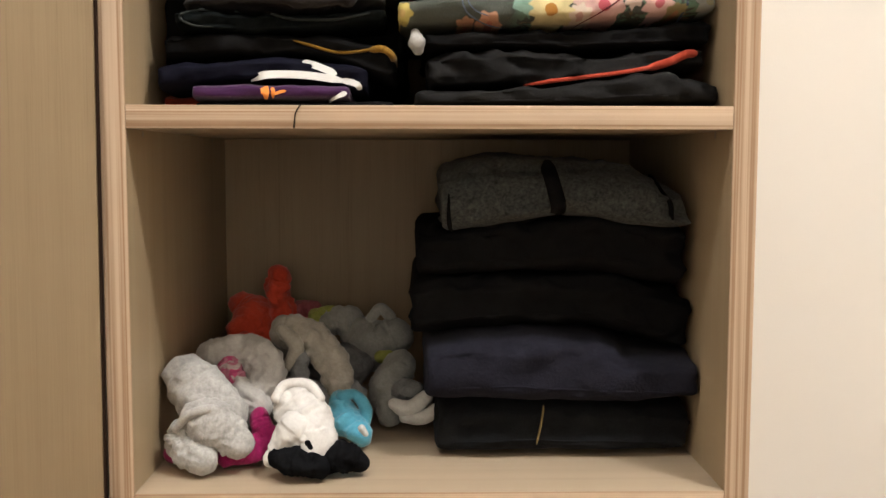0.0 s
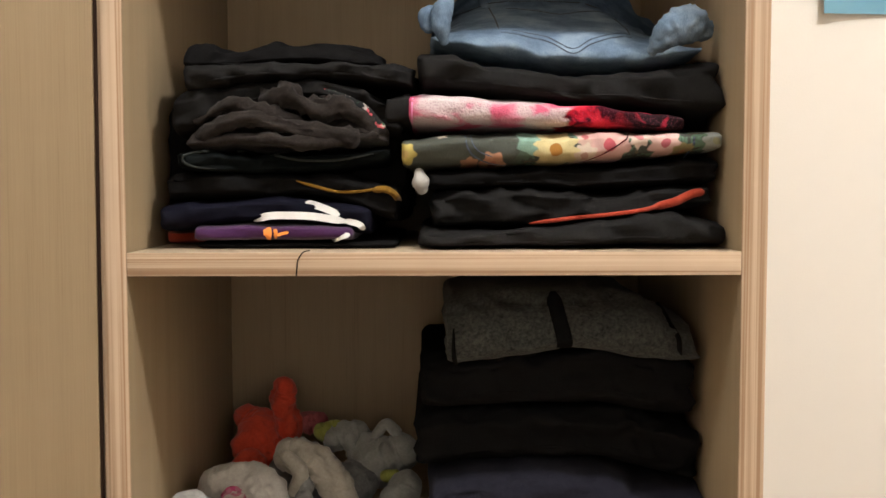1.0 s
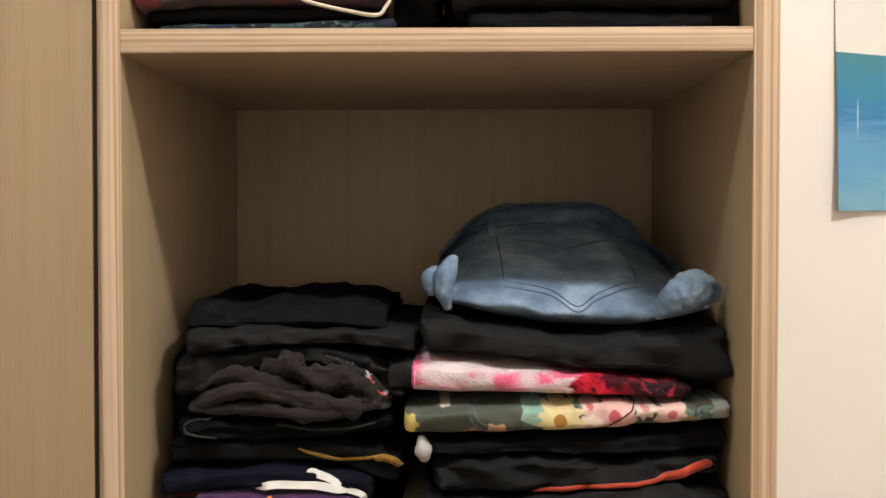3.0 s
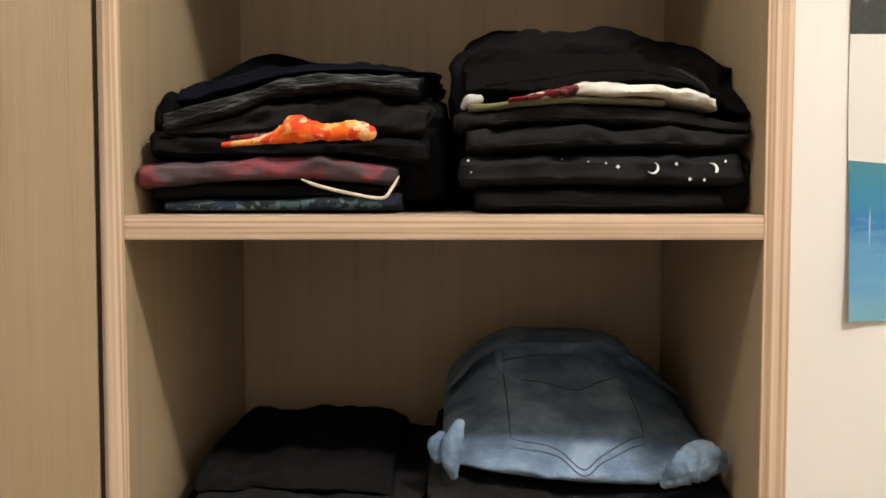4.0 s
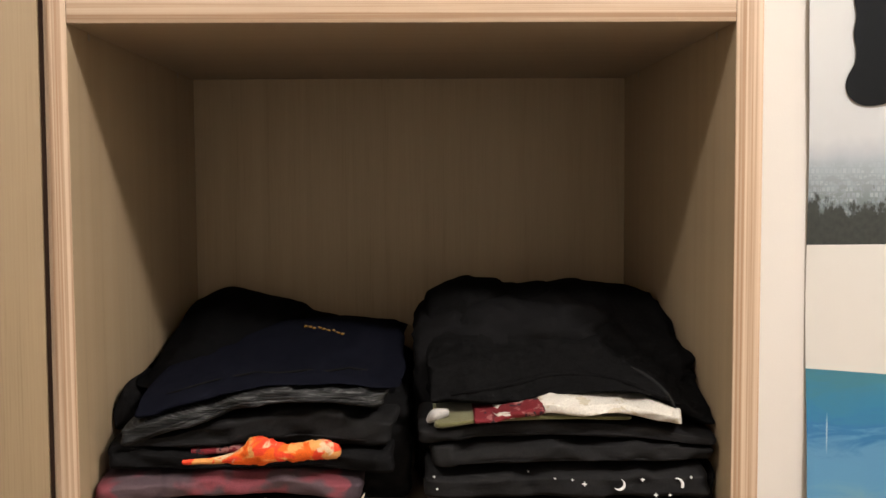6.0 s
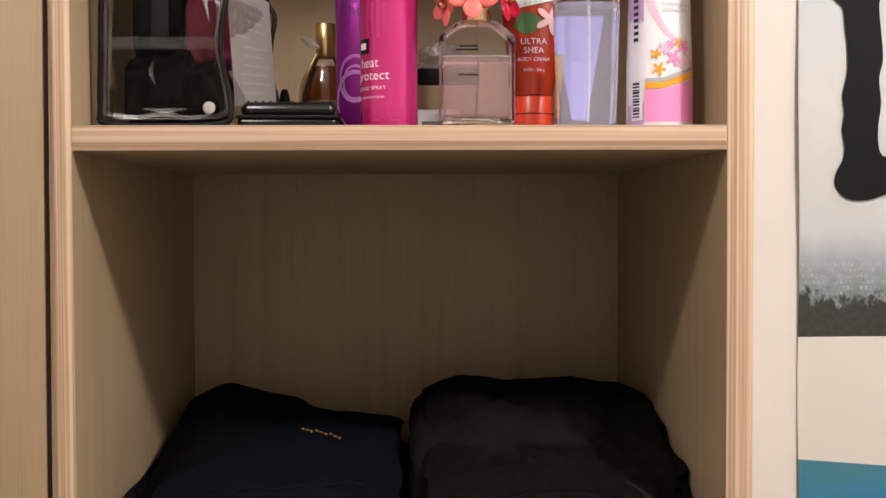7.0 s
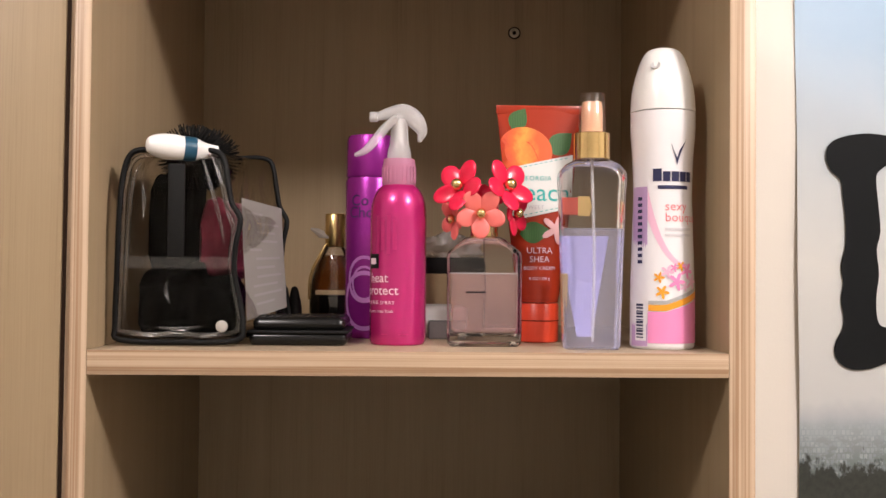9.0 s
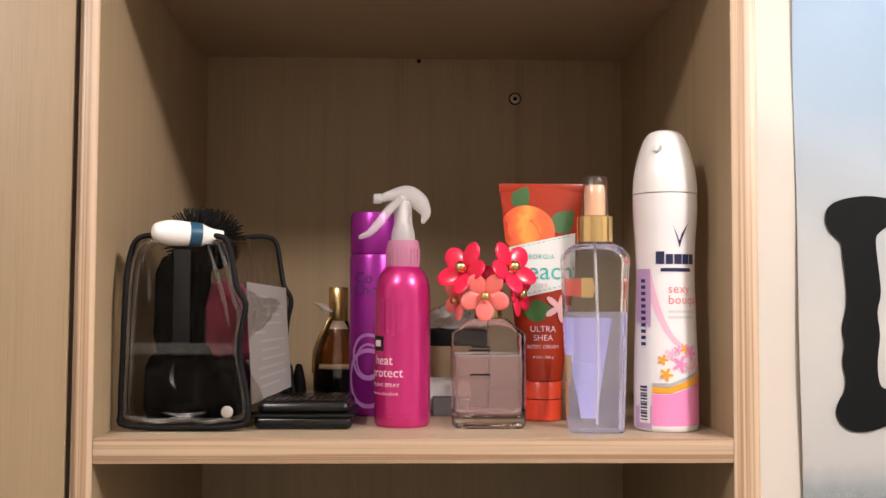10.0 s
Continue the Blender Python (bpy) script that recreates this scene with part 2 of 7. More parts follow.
def floral_denim():
    m = mat("grey_green_floral_denim", (0.06, 0.065, 0.055), 0.85, spec=0.2)
    k = Net(m)
    wob = k.n("ShaderNodeTexNoise", Vector=k.coord(), Scale=110.0, Detail=2.0).outputs[1]
    off = k.n("ShaderNodeVectorMath", Vector=wob)
    off.operation = "SCALE"
    k.put(off.inputs["Scale"], 0.0045)
    add = k.n("ShaderNodeVectorMath")
    add.operation = "ADD"
    k.put(add.inputs[0], k.n("ShaderNodeTexCoord").outputs["Object"])
    k.put(add.inputs[1], off.outputs[0])
    o = k.xyz(k.n("ShaderNodeMapping", Vector=add.outputs[0], Location=(-0.00225, -0.00225, 0.00200)).outputs[0])
    weave = k.noise(k.coord((1200, 1200, 400)), 1.0, 2)
    c = k.mix(weave, (0.045, 0.05, 0.042), (0.085, 0.09, 0.075))
    leaf = k.noise(k.coord(), 60, 3, 0.5, 1.0)
    zone = k.span(o[0], 0.055, 0.075)
    c = k.mix(k.math("MULTIPLY", zone, k.span(leaf, 0.53, 0.57)), c, (0.12, 0.20, 0.14))
    c = k.mix(k.math("MULTIPLY", zone, k.span(leaf, 0.44, 0.40)), c, (0.17, 0.12, 0.06))
    for cx, cz, r, n, ph, col, eye in (
            (0.070, 1.083, 0.011, 5, 0.4, (0.24, 0.38, 0.31), (0.2, 0.33, 0.26)), (0.111, 1.086, 0.008, 7, 0.3, (0.62, 0.42, 0.36), (0.45, 0.13, 0.13)),
            (0.128, 1.080, 0.0165, 9, 1.2, (0.62, 0.38, 0.34), (0.42, 0.08, 0.10)), (0.110, 1.072, 0.010, 8, 2.0, (0.64, 0.52, 0.42), (0.5, 0.3, 0.25)),
            (0.169, 1.081, 0.0125, 9, 0.1, (0.64, 0.42, 0.38), (0.45, 0.12, 0.14)), (0.150, 1.086, 0.009, 8, 0.9, (0.64, 0.50, 0.43), (0.5, 0.2, 0.2)),
            (0.089, 1.077, 0.0175, 13, 0.3, (0.62, 0.52, 0.27), (0.33, 0.15, 0.03)),
            (0.183, 1.074, 0.009, 7, 0.2, (0.30, 0.25, 0.12), (0.4, 0.2, 0.1)), (0.043, 1.066, 0.010, 6, 0.2, (0.55, 0.28, 0.17), (0.4, 0.15, 0.1)),
            (0.026, 1.064, 0.008, 7, 1.1, (0.42, 0.22, 0.13), (0.4, 0.15, 0.1)), (-0.0215, 1.074, 0.009, 6, 0.6, (0.50, 0.40, 0.12), (0.4, 0.28, 0.1)),
            (0.005, 1.091, 0.006, 7, 0.2, (0.5, 0.43, 0.35), (0.4, 0.3, 0.2)), (0.206, 1.083, 0.010, 8, 1.4, (0.34, 0.36, 0.34), (0.3, 0.3, 0.2))):
        f, e = flower_mask(k, o, cx, cz, r, n, ph)
        shade = k.mix(leaf, tuple(v * 0.55 for v in col), tuple(min(1, v * 1.25) for v in col))
        c = k.mix(f, c, shade)
        c = k.mix(k.math("MULTIPLY", e, f), c, eye)
    k.base(c)
    k.bump(weave, 0.4, 0.0008)
    return m


FLORAL = floral_denim()


def jersey_navy():
    """Navy sports shirt cloth."""
    m = mat("navy_white_sports_shirt", (0.02, 0.02, 0.05), 0.8, spec=0.05)
    k = Net(m)
    w = k.noise(k.coord(), 900, 2)
    navy = k.mix(w, (0.004, 0.004, 0.008), (0.008, 0.008, 0.0155))
    k.base(navy)
    k.bump(w, 0.3, 0.0008)
    return m


JERSEY_NAVY = jersey_navy()
PURPLE = fabric("purple_sports_shirt", (0.050, 0.010, 0.062), (0.035, 0.007, 0.045), rough=0.7)
ORANGE_INK = mat("orange_print", (0.85, 0.28, 0.05), 0.6)
WHITE_INK = mat("white_print", (0.78, 0.77, 0.75), 0.6)

for m in (DENIM, STREAKS, TEAL_PRINT, PLUM, ORANGE_DYE, GOLD_PRINT, WINE, DITSY, JERSEY, FLORAL, JERSEY_NAVY):
    m["cloth"] = 1
sock_mats = {
    "sock_marl": fabric("grey_marl_sock", (0.48, 0.46, 0.43), (0.30, 0.29, 0.27), 420, mottle=170, sheen=0.3, bump=0.4),
    "sock_offwhite": fabric("offwhite_sock", (0.56, 0.53, 0.49), (0.43, 0.40, 0.37), 420, sheen=0.3, bump=0.4),
    "sock_pink": blotches("pink_striped_cuff", (0.5, 0.18, 0.25), [(0.55, 0.08, 0.2), (0.6, 0.48, 0.46)], 70, 0.5),
    "sock_magenta": fabric("magenta_sock", (0.38, 0.016, 0.12), (0.26, 0.01, 0.08), 420),
    "sock_white": fabric("white_sock", (0.74, 0.71, 0.67), (0.6, 0.57, 0.54), 420, sheen=0.3, bump=0.4),
    "sock_black": fabric("black_sock", (0.009, 0.009, 0.010), (0.005, 0.005, 0.0055), 420, sheen=0.0),
    "sock_blue": fabric("turquoise_sock", (0.14, 0.46, 0.60), (0.09, 0.35, 0.48), 300, sheen=0.4, bump=0.6),
    "sock_beige": fabric("beige_sock", (0.46, 0.42, 0.36), (0.34, 0.31, 0.26), 420, sheen=0.3, bump=0.4),
    "sock_grey": fabric("mid_grey_sock", (0.26, 0.26, 0.26), (0.17, 0.17, 0.17), 420, bump=0.4),
    "sock_grey2": fabric("pale_grey_sock", (0.38, 0.38, 0.355), (0.28, 0.28, 0.26), 420, sheen=0.3, bump=0.4),
    "sock_lime": fabric("lime_sock_heel", (0.40, 0.42, 0.10), (0.3, 0.32, 0.07), 420),
    "sock_coral": fabric("coral_red_sock", (0.75, 0.085, 0.04), (0.6, 0.055, 0.025), 420, sheen=0.3, bump=0.4),
    "sock_rose": fabric("rose_sock", (0.48, 0.13, 0.14), (0.36, 0.09, 0.1), 420),
}

# bottles and jars
GLASS = mat("clear_glass", (1, 1, 1), 0.02, trans=1.0, ior=1.45)
LILAC_PLATE = mat("lilac_back_plate", (0.33, 0.31, 0.54), 0.5)
AMBER = mat("amber_perfume", (0.30, 0.11, 0.03), 0.03, trans=0.85, ior=1.36)
DARK_GLASS = mat("near_black_glass", (0.012, 0.010, 0.010), 0.08)
GOLD = mat("polished_gold", (0.80, 0.58, 0.27), 0.18, 1.0)
GOLD_MATT = mat("brushed_gold", (0.72, 0.53, 0.24), 0.3, 1.0)
PINK_METAL = mat("metallic_pink_bottle", (0.52, 0.017, 0.165), 0.27, 0.4)
PINK_METAL.node_tree.nodes["Principled BSDF"].inputs["Coat Weight"].default_value = 0.6
PINK_CLEAR = mat("pink_translucent_collar", (0.84, 0.40, 0.58), 0.2, trans=0.55, ior=1.2)
MILKY = mat("milky_trigger_plastic", (0.80, 0.79, 0.79), 0.18)
MILKY.node_tree.nodes["Principled BSDF"].inputs["Alpha"].default_value = 0.40
STUD = mat("clear_press_stud", (0.55, 0.52, 0.48), 0.25)
STUD.node_tree.nodes["Principled BSDF"].inputs["Alpha"].default_value = 0.55
FROST = mat("frosted_vinyl_band", (0.60, 0.58, 0.55), 0.08)
FROST.node_tree.nodes["Principled BSDF"].inputs["Alpha"].default_value = 0.03
PURPLE_METAL = mat("metallic_purple_can", (0.30, 0.020, 0.27), 0.27, 0.5)
LILAC_METAL = mat("lilac_can_print", (0.46, 0.20, 0.50), 0.3, 0.3)
PURPLE_INK = mat("deep_purple_print", (0.014, 0.006, 0.05), 0.5)
RED_PLASTIC = mat("glossy_red_petals", (0.78, 0.018, 0.065), 0.22)
CORAL_PLASTIC = mat("coral_rubber_petals", (0.82, 0.17, 0.15), 0.38)
BLACK_PLASTIC = mat("black_plastic", (0.006, 0.006, 0.006), 0.25, spec=0.4)
BLACK_SATIN = mat("black_satin_binding", (0.006, 0.006, 0.006), 0.6, spec=0.2)
WHITE_PLASTIC = mat("white_plastic", (0.80, 0.79, 0.77), 0.28)
WHITE_CAN = mat("white_enamelled_can", (0.80, 0.78, 0.79), 0.25)
PINK_INK = mat("candy_pink_print", (0.82, 0.27, 0.52), 0.3)
PALE_PINK = mat("pale_pink_print", (0.80, 0.48, 0.62), 0.35)
ORANGE_BAND = mat("orange_band_print", (0.85, 0.36, 0.03), 0.35)
GREY_BAND = mat("grey_band_print", (0.42, 0.42, 0.42), 0.35)
NAVY_INK = mat("navy_print", (0.018, 0.02, 0.07), 0.4)
RED_INK = mat("salmon_letters", (0.75, 0.18, 0.2), 0.5)
GREY_INK = mat("grey_letters", (0.5, 0.48, 0.5), 0.5)
TEAL_INK = mat("teal_letters", (0.03, 0.42, 0.38), 0.5)
TEAL_PLASTIC = mat("petrol_blue_ring", (0.015, 0.075, 0.13), 0.35)
TUBE_ORANGE = mat("orange_cream_tube", (0.35, 0.030, 0.009), 0.27)
TUBE_CAP = mat("orange_red_cap", (0.62, 0.055, 0.02), 0.3)
PAPER_WHITE = mat("white_label", (0.72, 0.73, 0.70), 0.5)
ROSE_PETAL = mat("pale_rose_print", (0.75, 0.42, 0.42), 0.5)
LEAFLET = painted("printed_leaflet", (0.24, 0.222, 0.21))
INK = mat("faded_grey_ink", (0.27, 0.25, 0.245), 0.8)
PINK_POUCH = fabric("dusty_pink_pouch", (0.24, 0.035, 0.065), (0.15, 0.02, 0.04))
DARK_POUCH = fabric("dark_grey_pouch", (0.0065, 0.0065, 0.0068), (0.0035, 0.0035, 0.0035), sheen=0.0)
TAN = painted("tan_card", (0.36, 0.26, 0.15))
GREY_CARD = painted("grey_card", (0.13, 0.12, 0.12))


def peach_skin():
    m = mat("peach_print", (0.85, 0.3, 0.08), 0.4)
    k = Net(m)
    o = k.xyz()
    a = k.noise(k.coord(), 60, 3)
    f = k.math("ADD", k.span(o[0], 0.065, 0.10), k.math("MULTIPLY", k.math("SUBTRACT", a, 0.5), 0.8))
    k.base(k.ramp(f, [(0.1, (0.70, 0.07, 0.03)), (0.42, (0.75, 0.15, 0.03)), (0.62, (0.80, 0.34, 0.06)), (0.95, (0.68, 0.12, 0.03))]))
    return m


PEACH = peach_skin()


def leaf_green():
    m = mat("leaf_print", (0.04, 0.13, 0.03), 0.45)
    k = Net(m)
    w = k.n("ShaderNodeTexWave", Vector=k.coord((1, 1, 1)), Scale=240.0, Distortion=3.0).outputs[1]
    k.base(k.mix(w, (0.022, 0.08, 0.02), (0.05, 0.15, 0.035)))
    return m


LEAF = leaf_green()


def vinyl():
    """Thin clear film: see-through with a glossy face and soft creases."""
    m = mat("clear_vinyl")
    k = Net(m)
    gl = k.n("ShaderNodeBsdfGlossy", Color=(1, 1, 1, 1), Roughness=0.035)
    tr = k.n("ShaderNodeBsdfTransparent", Color=(0.80, 0.785, 0.76, 1))
    h = k.noise(k.coord((1.4, 1, 0.7)), 19, 1, 0.5, 1.6)
    bp = k.n("ShaderNodeBump", Height=h, Strength=0.9, Distance=0.014)
    k.put(gl.inputs["Normal"], bp.outputs[0])
    fr = k.n("ShaderNodeLayerWeight", Blend=0.5, Normal=bp.outputs[0])
    gloss = k.math("MULTIPLY_ADD", k.math("POWER", fr.outputs[1], 4.0), 0.5, 0.006)
    mx = k.n("ShaderNodeMixShader", Fac=gloss)
    k.put(mx.inputs[1], tr.outputs[0])
    k.put(mx.inputs[2], gl.outputs[0])
    k.put(k.t.nodes["Material Output"].inputs[0], mx.outputs[0])
    return m


VINYL = vinyl()


def poster_print():
    """A tall print: pale blue sky, a hazy city, dark trees, a white band and a blue sea."""
    m = mat("glossy_poster_print", (0.7, 0.7, 0.7), 0.35, spec=0.45)
    k = Net(m)
    o = k.xyz()
    z = o[2]
    wob = k.noise(k.coord((1, 1, 1)), 9, 4)
    zz = k.math("MULTIPLY_ADD", k.math("SUBTRACT", wob, 0.5), 0.06, z)
    sky = k.ramp(k.span(zz, 1.60, 2.15), [(0.0, (0.33, 0.38, 0.42)), (0.06, (0.56, 0.58, 0.58)), (0.3, (0.63, 0.64, 0.62)), (0.5, (0.52, 0.57, 0.60)), (0.75, (0.30, 0.43, 0.56)), (1.0, (0.20, 0.35, 0.52))])
    blk = k.n("ShaderNodeTexVoronoi", Vector=k.coord((1, 0, 1.2)), Scale=120.0).outputs[1]
    grey = k.n("ShaderNodeRGBToBW", Color=blk).outputs[0]
    towers = k.n("ShaderNodeTexBrick", Vector=k.n("ShaderNodeMapping", Vector=k.coord(), Rotation=(math.pi / 2, 0, 0)).outputs[0], Scale=42.0)
    towers.inputs["Color1"].default_value, towers.inputs["Color2"].default_value = (0.15, 0.19, 0.21, 1), (0.34, 0.385, 0.40, 1)
    towers.inputs["Mortar"].default_value, towers.inputs["Mortar Size"].default_value = (0.10, 0.135, 0.14, 1), 0.03
    towers.inputs["Brick Width"].default_value, towers.inputs["Row Height"].default_value = 0.20, 0.26
    green = k.noise(k.coord((1, 0, 1.6)), 70, 3)
    city = k.mix(k.span(grey, 0.3, 0.7, 0.1, 0.6), towers.outputs[0], (0.20, 0.25, 0.27))
    city = k.mix(k.span(green, 0.48, 0.58), city, (0.10, 0.135, 0.12))
    city = k.mix(k.span(z, 1.545, 1.625), city, (0.42, 0.47, 0.50))
    c = k.mix(k.span(zz, 1.598, 1.614), city, sky)
    canopy = k.noise(k.coord((1, 0, 0.6)), 60, 4, 0.6)
    edge = k.math("SUBTRACT", k.math("MULTIPLY_ADD", canopy, 0.085, 1.515), z)
    trees = k.mix(k.noise(k.coord((1, 0, 1)), 160, 3), (0.015, 0.02, 0.02), (0.06, 0.065, 0.055))
    c = k.mix(k.span(edge, -0.004, 0.003), c, trees)
    c = k.mix(k.math("LESS_THAN", z, 1.5185), c, (0.70, 0.68, 0.62))
    brush = k.noise(k.coord((14, 0, 55)), 1.0, 4, 0.6, 0.7)
    sea = k.ramp(k.math("ADD", k.span(z, 1.226, 1.395, 0, 0.85), k.math("MULTIPLY", k.math("SUBTRACT", brush, 0.5), 0.5)),
                 [(0.02, (0.16, 0.34, 0.44)), (0.22, (0.10, 0.29, 0.47)), (0.40, (0.10, 0.28, 0.46)), (0.50, (0.03, 0.17, 0.36)), (0.62, (0.035, 0.20, 0.34)), (0.8, (0.05, 0.20, 0.26)), (0.95, (0.045, 0.21, 0.27))])
    top = k.math("MULTIPLY_ADD", k.math("SUBTRACT", o[0], 0.41), -0.085, 1.3905)
    c = k.mix(k.math("LESS_THAN", z, top), c, sea)
    drip = k.math("MULTIPLY", k.math("LESS_THAN", k.math("ABSOLUTE", k.math("SUBTRACT", o[0], 0.429)), 0.0008), k.math("MULTIPLY", k.span(z, 1.30, 1.315), k.span(z, 1.345, 1.33)))
    c = k.mix(drip, c, (0.35, 0.48, 0.56))
    k.base(c)
    return m


POSTER = poster_print()
LETTER_BLACK = mat("letter_black", (0.006, 0.007, 0.008), 0.6, spec=0.15)

# ---- mesh helpers ----


def mesh_of(bm, name, material, smooth=True):
    bmesh.ops.recalc_face_normals(bm, faces=bm.faces)
    me = bpy.data.meshes.new(name)
    bm.to_mesh(me)
    bm.free()
    if smooth:
        me.polygons.foreach_set("use_smooth", [True] * len(me.polygons))
        if not material.get("cloth"):
            me.set_sharp_from_angle(angle=radians(38))
    me.materials.append(material)
    return me


def solid(name, bm, material, label="", category="", kind="", group="", smooth=True):
    return tagged(new(name, mesh_of(bm, name, material, smooth)), label, category, group, kind)


def empty(name, label, category, kind="", group=""):
    e = new(name)
    e.empty_display_size = 0.02
    return tagged(e, label, category, group, kind)


def part(name, bm, material, parent, label="", smooth=True):
    ob = new(name, mesh_of(bm, name, material, smooth))
    ob.parent = parent
    return tagged(ob, label)


def box(x0, x1, y0, y1, z0, z1, bevel=0.0, seg=2, bm=None):
    bm = bm or bmesh.new()
    r = bmesh.ops.create_cube(bm, size=1.0, matrix=Matrix.LocRotScale(((x0 + x1) / 2, (y0 + y1) / 2, (z0 + z1) / 2), None, (x1 - x0, y1 - y0, z1 - z0)))
    if bevel:
        bmesh.ops.bevel(bm, geom=list({e for v in r["verts"] for e in v.link_edges}), offset=bevel, segments=seg, affect="EDGES", profile=0.5)
    return bm


def grid_skin(rows, close_u=False, cap=True):
    """A skin over rows of equally many points; the rows are closed rings."""
    bm = bmesh.new()
    vs = [[bm.verts.new(p) for p in r] for r in rows]
    n = len(rows[0])
    for a, b in zip(vs, vs[1:] + ([vs[0]] if close_u else [])):
        for j in range(n):
            bm.faces.new((a[j], a[(j + 1) % n], b[(j + 1) % n], b[j]))
    if cap and not close_u:
        bm.faces.new(vs[0])
        bm.faces.new(vs[-1])
    return bm


def lathe(profile, cx=0, cy=0, seg=48, cap=True, square=0.0, sx=1.0, sy=1.0):
    """Turned body about the upright axis at (cx, cy). square > 0 pulls it towards a rounded square."""
    rows = []
    for r, z in profile:
        ring = []
        for i in range(seg):
            a = 2 * math.pi * (i + 0.5) / seg
            c, s = math.cos(a), math.sin(a)
            q = 1.0
            if square:
                q = (abs(c) ** (2 + square) + abs(s) ** (2 + square)) ** (-1 / (2 + square))
            ring.append((cx + r * c * q * sx, cy + r * s * q * sy, z))
        rows.append(ring)
    return grid_skin(rows, cap=cap)


def smooth_profile(pts, n=6):
    """A rounded line through a few (r, z) pairs."""
    out = []
    for i in range(len(pts) - 1):
        p0, p1, p2, p3 = (pts[max(0, min(len(pts) - 1, j))] for j in (i - 1, i, i + 1, i + 2))
        for s in range(n):
            t = s / n
            out.append(tuple(0.5 * (2 * b + (c - a) * t + (2 * a - 5 * b + 4 * c - d) * t * t + (3 * b - a - 3 * c + d) * t ** 3) for a, b, c, d in zip(p0, p1, p2, p3)))
    return out + [tuple(pts[-1])]


def tube(points, radii, seg=16, n=8, wrinkle=0.0, freq=120.0, seed=0.0, closed=False, flat=1.0):
    """A soft round tube along a curve through points, with rounded ends."""
    if closed:
        pts = [Vector(p) for p in points]
        dense, rad = [], []
        m = len(pts)
        for i in range(m):
            p0, p1, p2, p3 = (pts[(i + j) % m] for j in (-1, 0, 1, 2))
            for s in range(n):
                t = s / n
                dense.append(0.5 * (2 * p1 + (p2 - p0) * t + (2 * p0 - 5 * p1 + 4 * p2 - p3) * t * t + (3 * p1 - p0 - 3 * p2 + p3) * t ** 3))
                rad.append(radii)
    else:
        q = smooth_profile([(*p, r) for p, r in zip(points, radii)], n)
        dense, rad = [Vector(p[:3]) for p in q], [p[3] for p in q]
        for end, sgn in ((0, -1), (-1, 1)):
            d = (dense[0] - dense[1] if end == 0 else dense[-1] - dense[-2]).normalized()
            r, p = rad[end], dense[end].copy()
            for a in (30, 55, 75, 87):
                c, rr = p + d * r * math.sin(radians(a)) * 0.9, r * math.cos(radians(a))
                if end == 0:
                    dense.insert(0, c), rad.insert(0, rr)
                else:
                    dense.append(c), rad.append(rr)
    rows = []
    up = Vector((0.13, 0.21, 0.97))
    m = len(dense)
    for i, (p, r) in enumerate(zip(dense, rad)):
        d = (dense[(i + 1) % m] - dense[i - 1]) if closed else (dense[min(m - 1, i + 1)] - dense[max(0, i - 1)])
        d.normalize()
        side = d.cross(up)
        side = side.normalized() if side.length > 1e-4 else Vector((1, 0, 0))
        up = side.cross(d).normalized()
        ring = []
        for j in range(seg):
            a = 2 * math.pi * j / seg
            v = side * math.cos(a) * flat + up * math.sin(a)
            w = p + v * r
            if wrinkle:
                f = noise.noise(w * freq + Vector((seed, seed * 2.1, -seed)))
                g = noise.noise(w * freq * 0.42 + Vector((-seed, seed, seed * 1.7)))
                fine = -abs(noise.noise(Vector((w.x * freq * 2.6, w.y * freq * 1.3, w.z * freq * 3.1 + seed))))
                ringfold = noise.noise(Vector((i * 5.0 / n + seed, math.cos(a) * 0.9, math.sin(a) * 0.9 + seed)))
                crease = noise.noise(Vector((w.x * freq * 0.75 + seed * 1.9, w.y * freq * 0.5, w.z * freq * 0.95 - seed)))
                crease2 = noise.noise(Vector((w.x * freq * 1.3 - w.z * freq * 0.8 + seed, w.y * freq, w.z * freq * 0.6 + w.x * freq * 0.7)))
                w = w - v * (wrinkle * 0.30 * max(0.0, 1 - 5 * abs(crease)) + wrinkle * 0.16 * max(0.0, 1 - 6 * abs(crease2))) * min(1, r / 0.014)
                w = w + v * (0.22 * wrinkle * (1 - 2.2 * abs(ringfold)) if r > 0.006 else 0.0)
                w = w + v * (wrinkle * (0.55 * f + 0.9 * g - 0.7 * abs(f) + 0.45 * fine) * min(1, r / 0.014))
            ring.append(w)
        rows.append(ring)
    return grid_skin(rows, close_u=closed)


def blend(vals, u):
    """A soft line through evenly spaced values."""
    f = u * (len(vals) - 1)
    i = min(int(f), len(vals) - 2)
    p = [vals[max(0, min(len(vals) - 1, j))] for j in (i - 1, i, i + 1, i + 2)]
    t = f - i
    return 0.5 * (2 * p[1] + (p[2] - p[0]) * t + (2 * p[0] - 5 * p[1] + 4 * p[2] - p[3]) * t * t + (3 * p[1] - p[0] - 3 * p[2] + p[3]) * t ** 3)


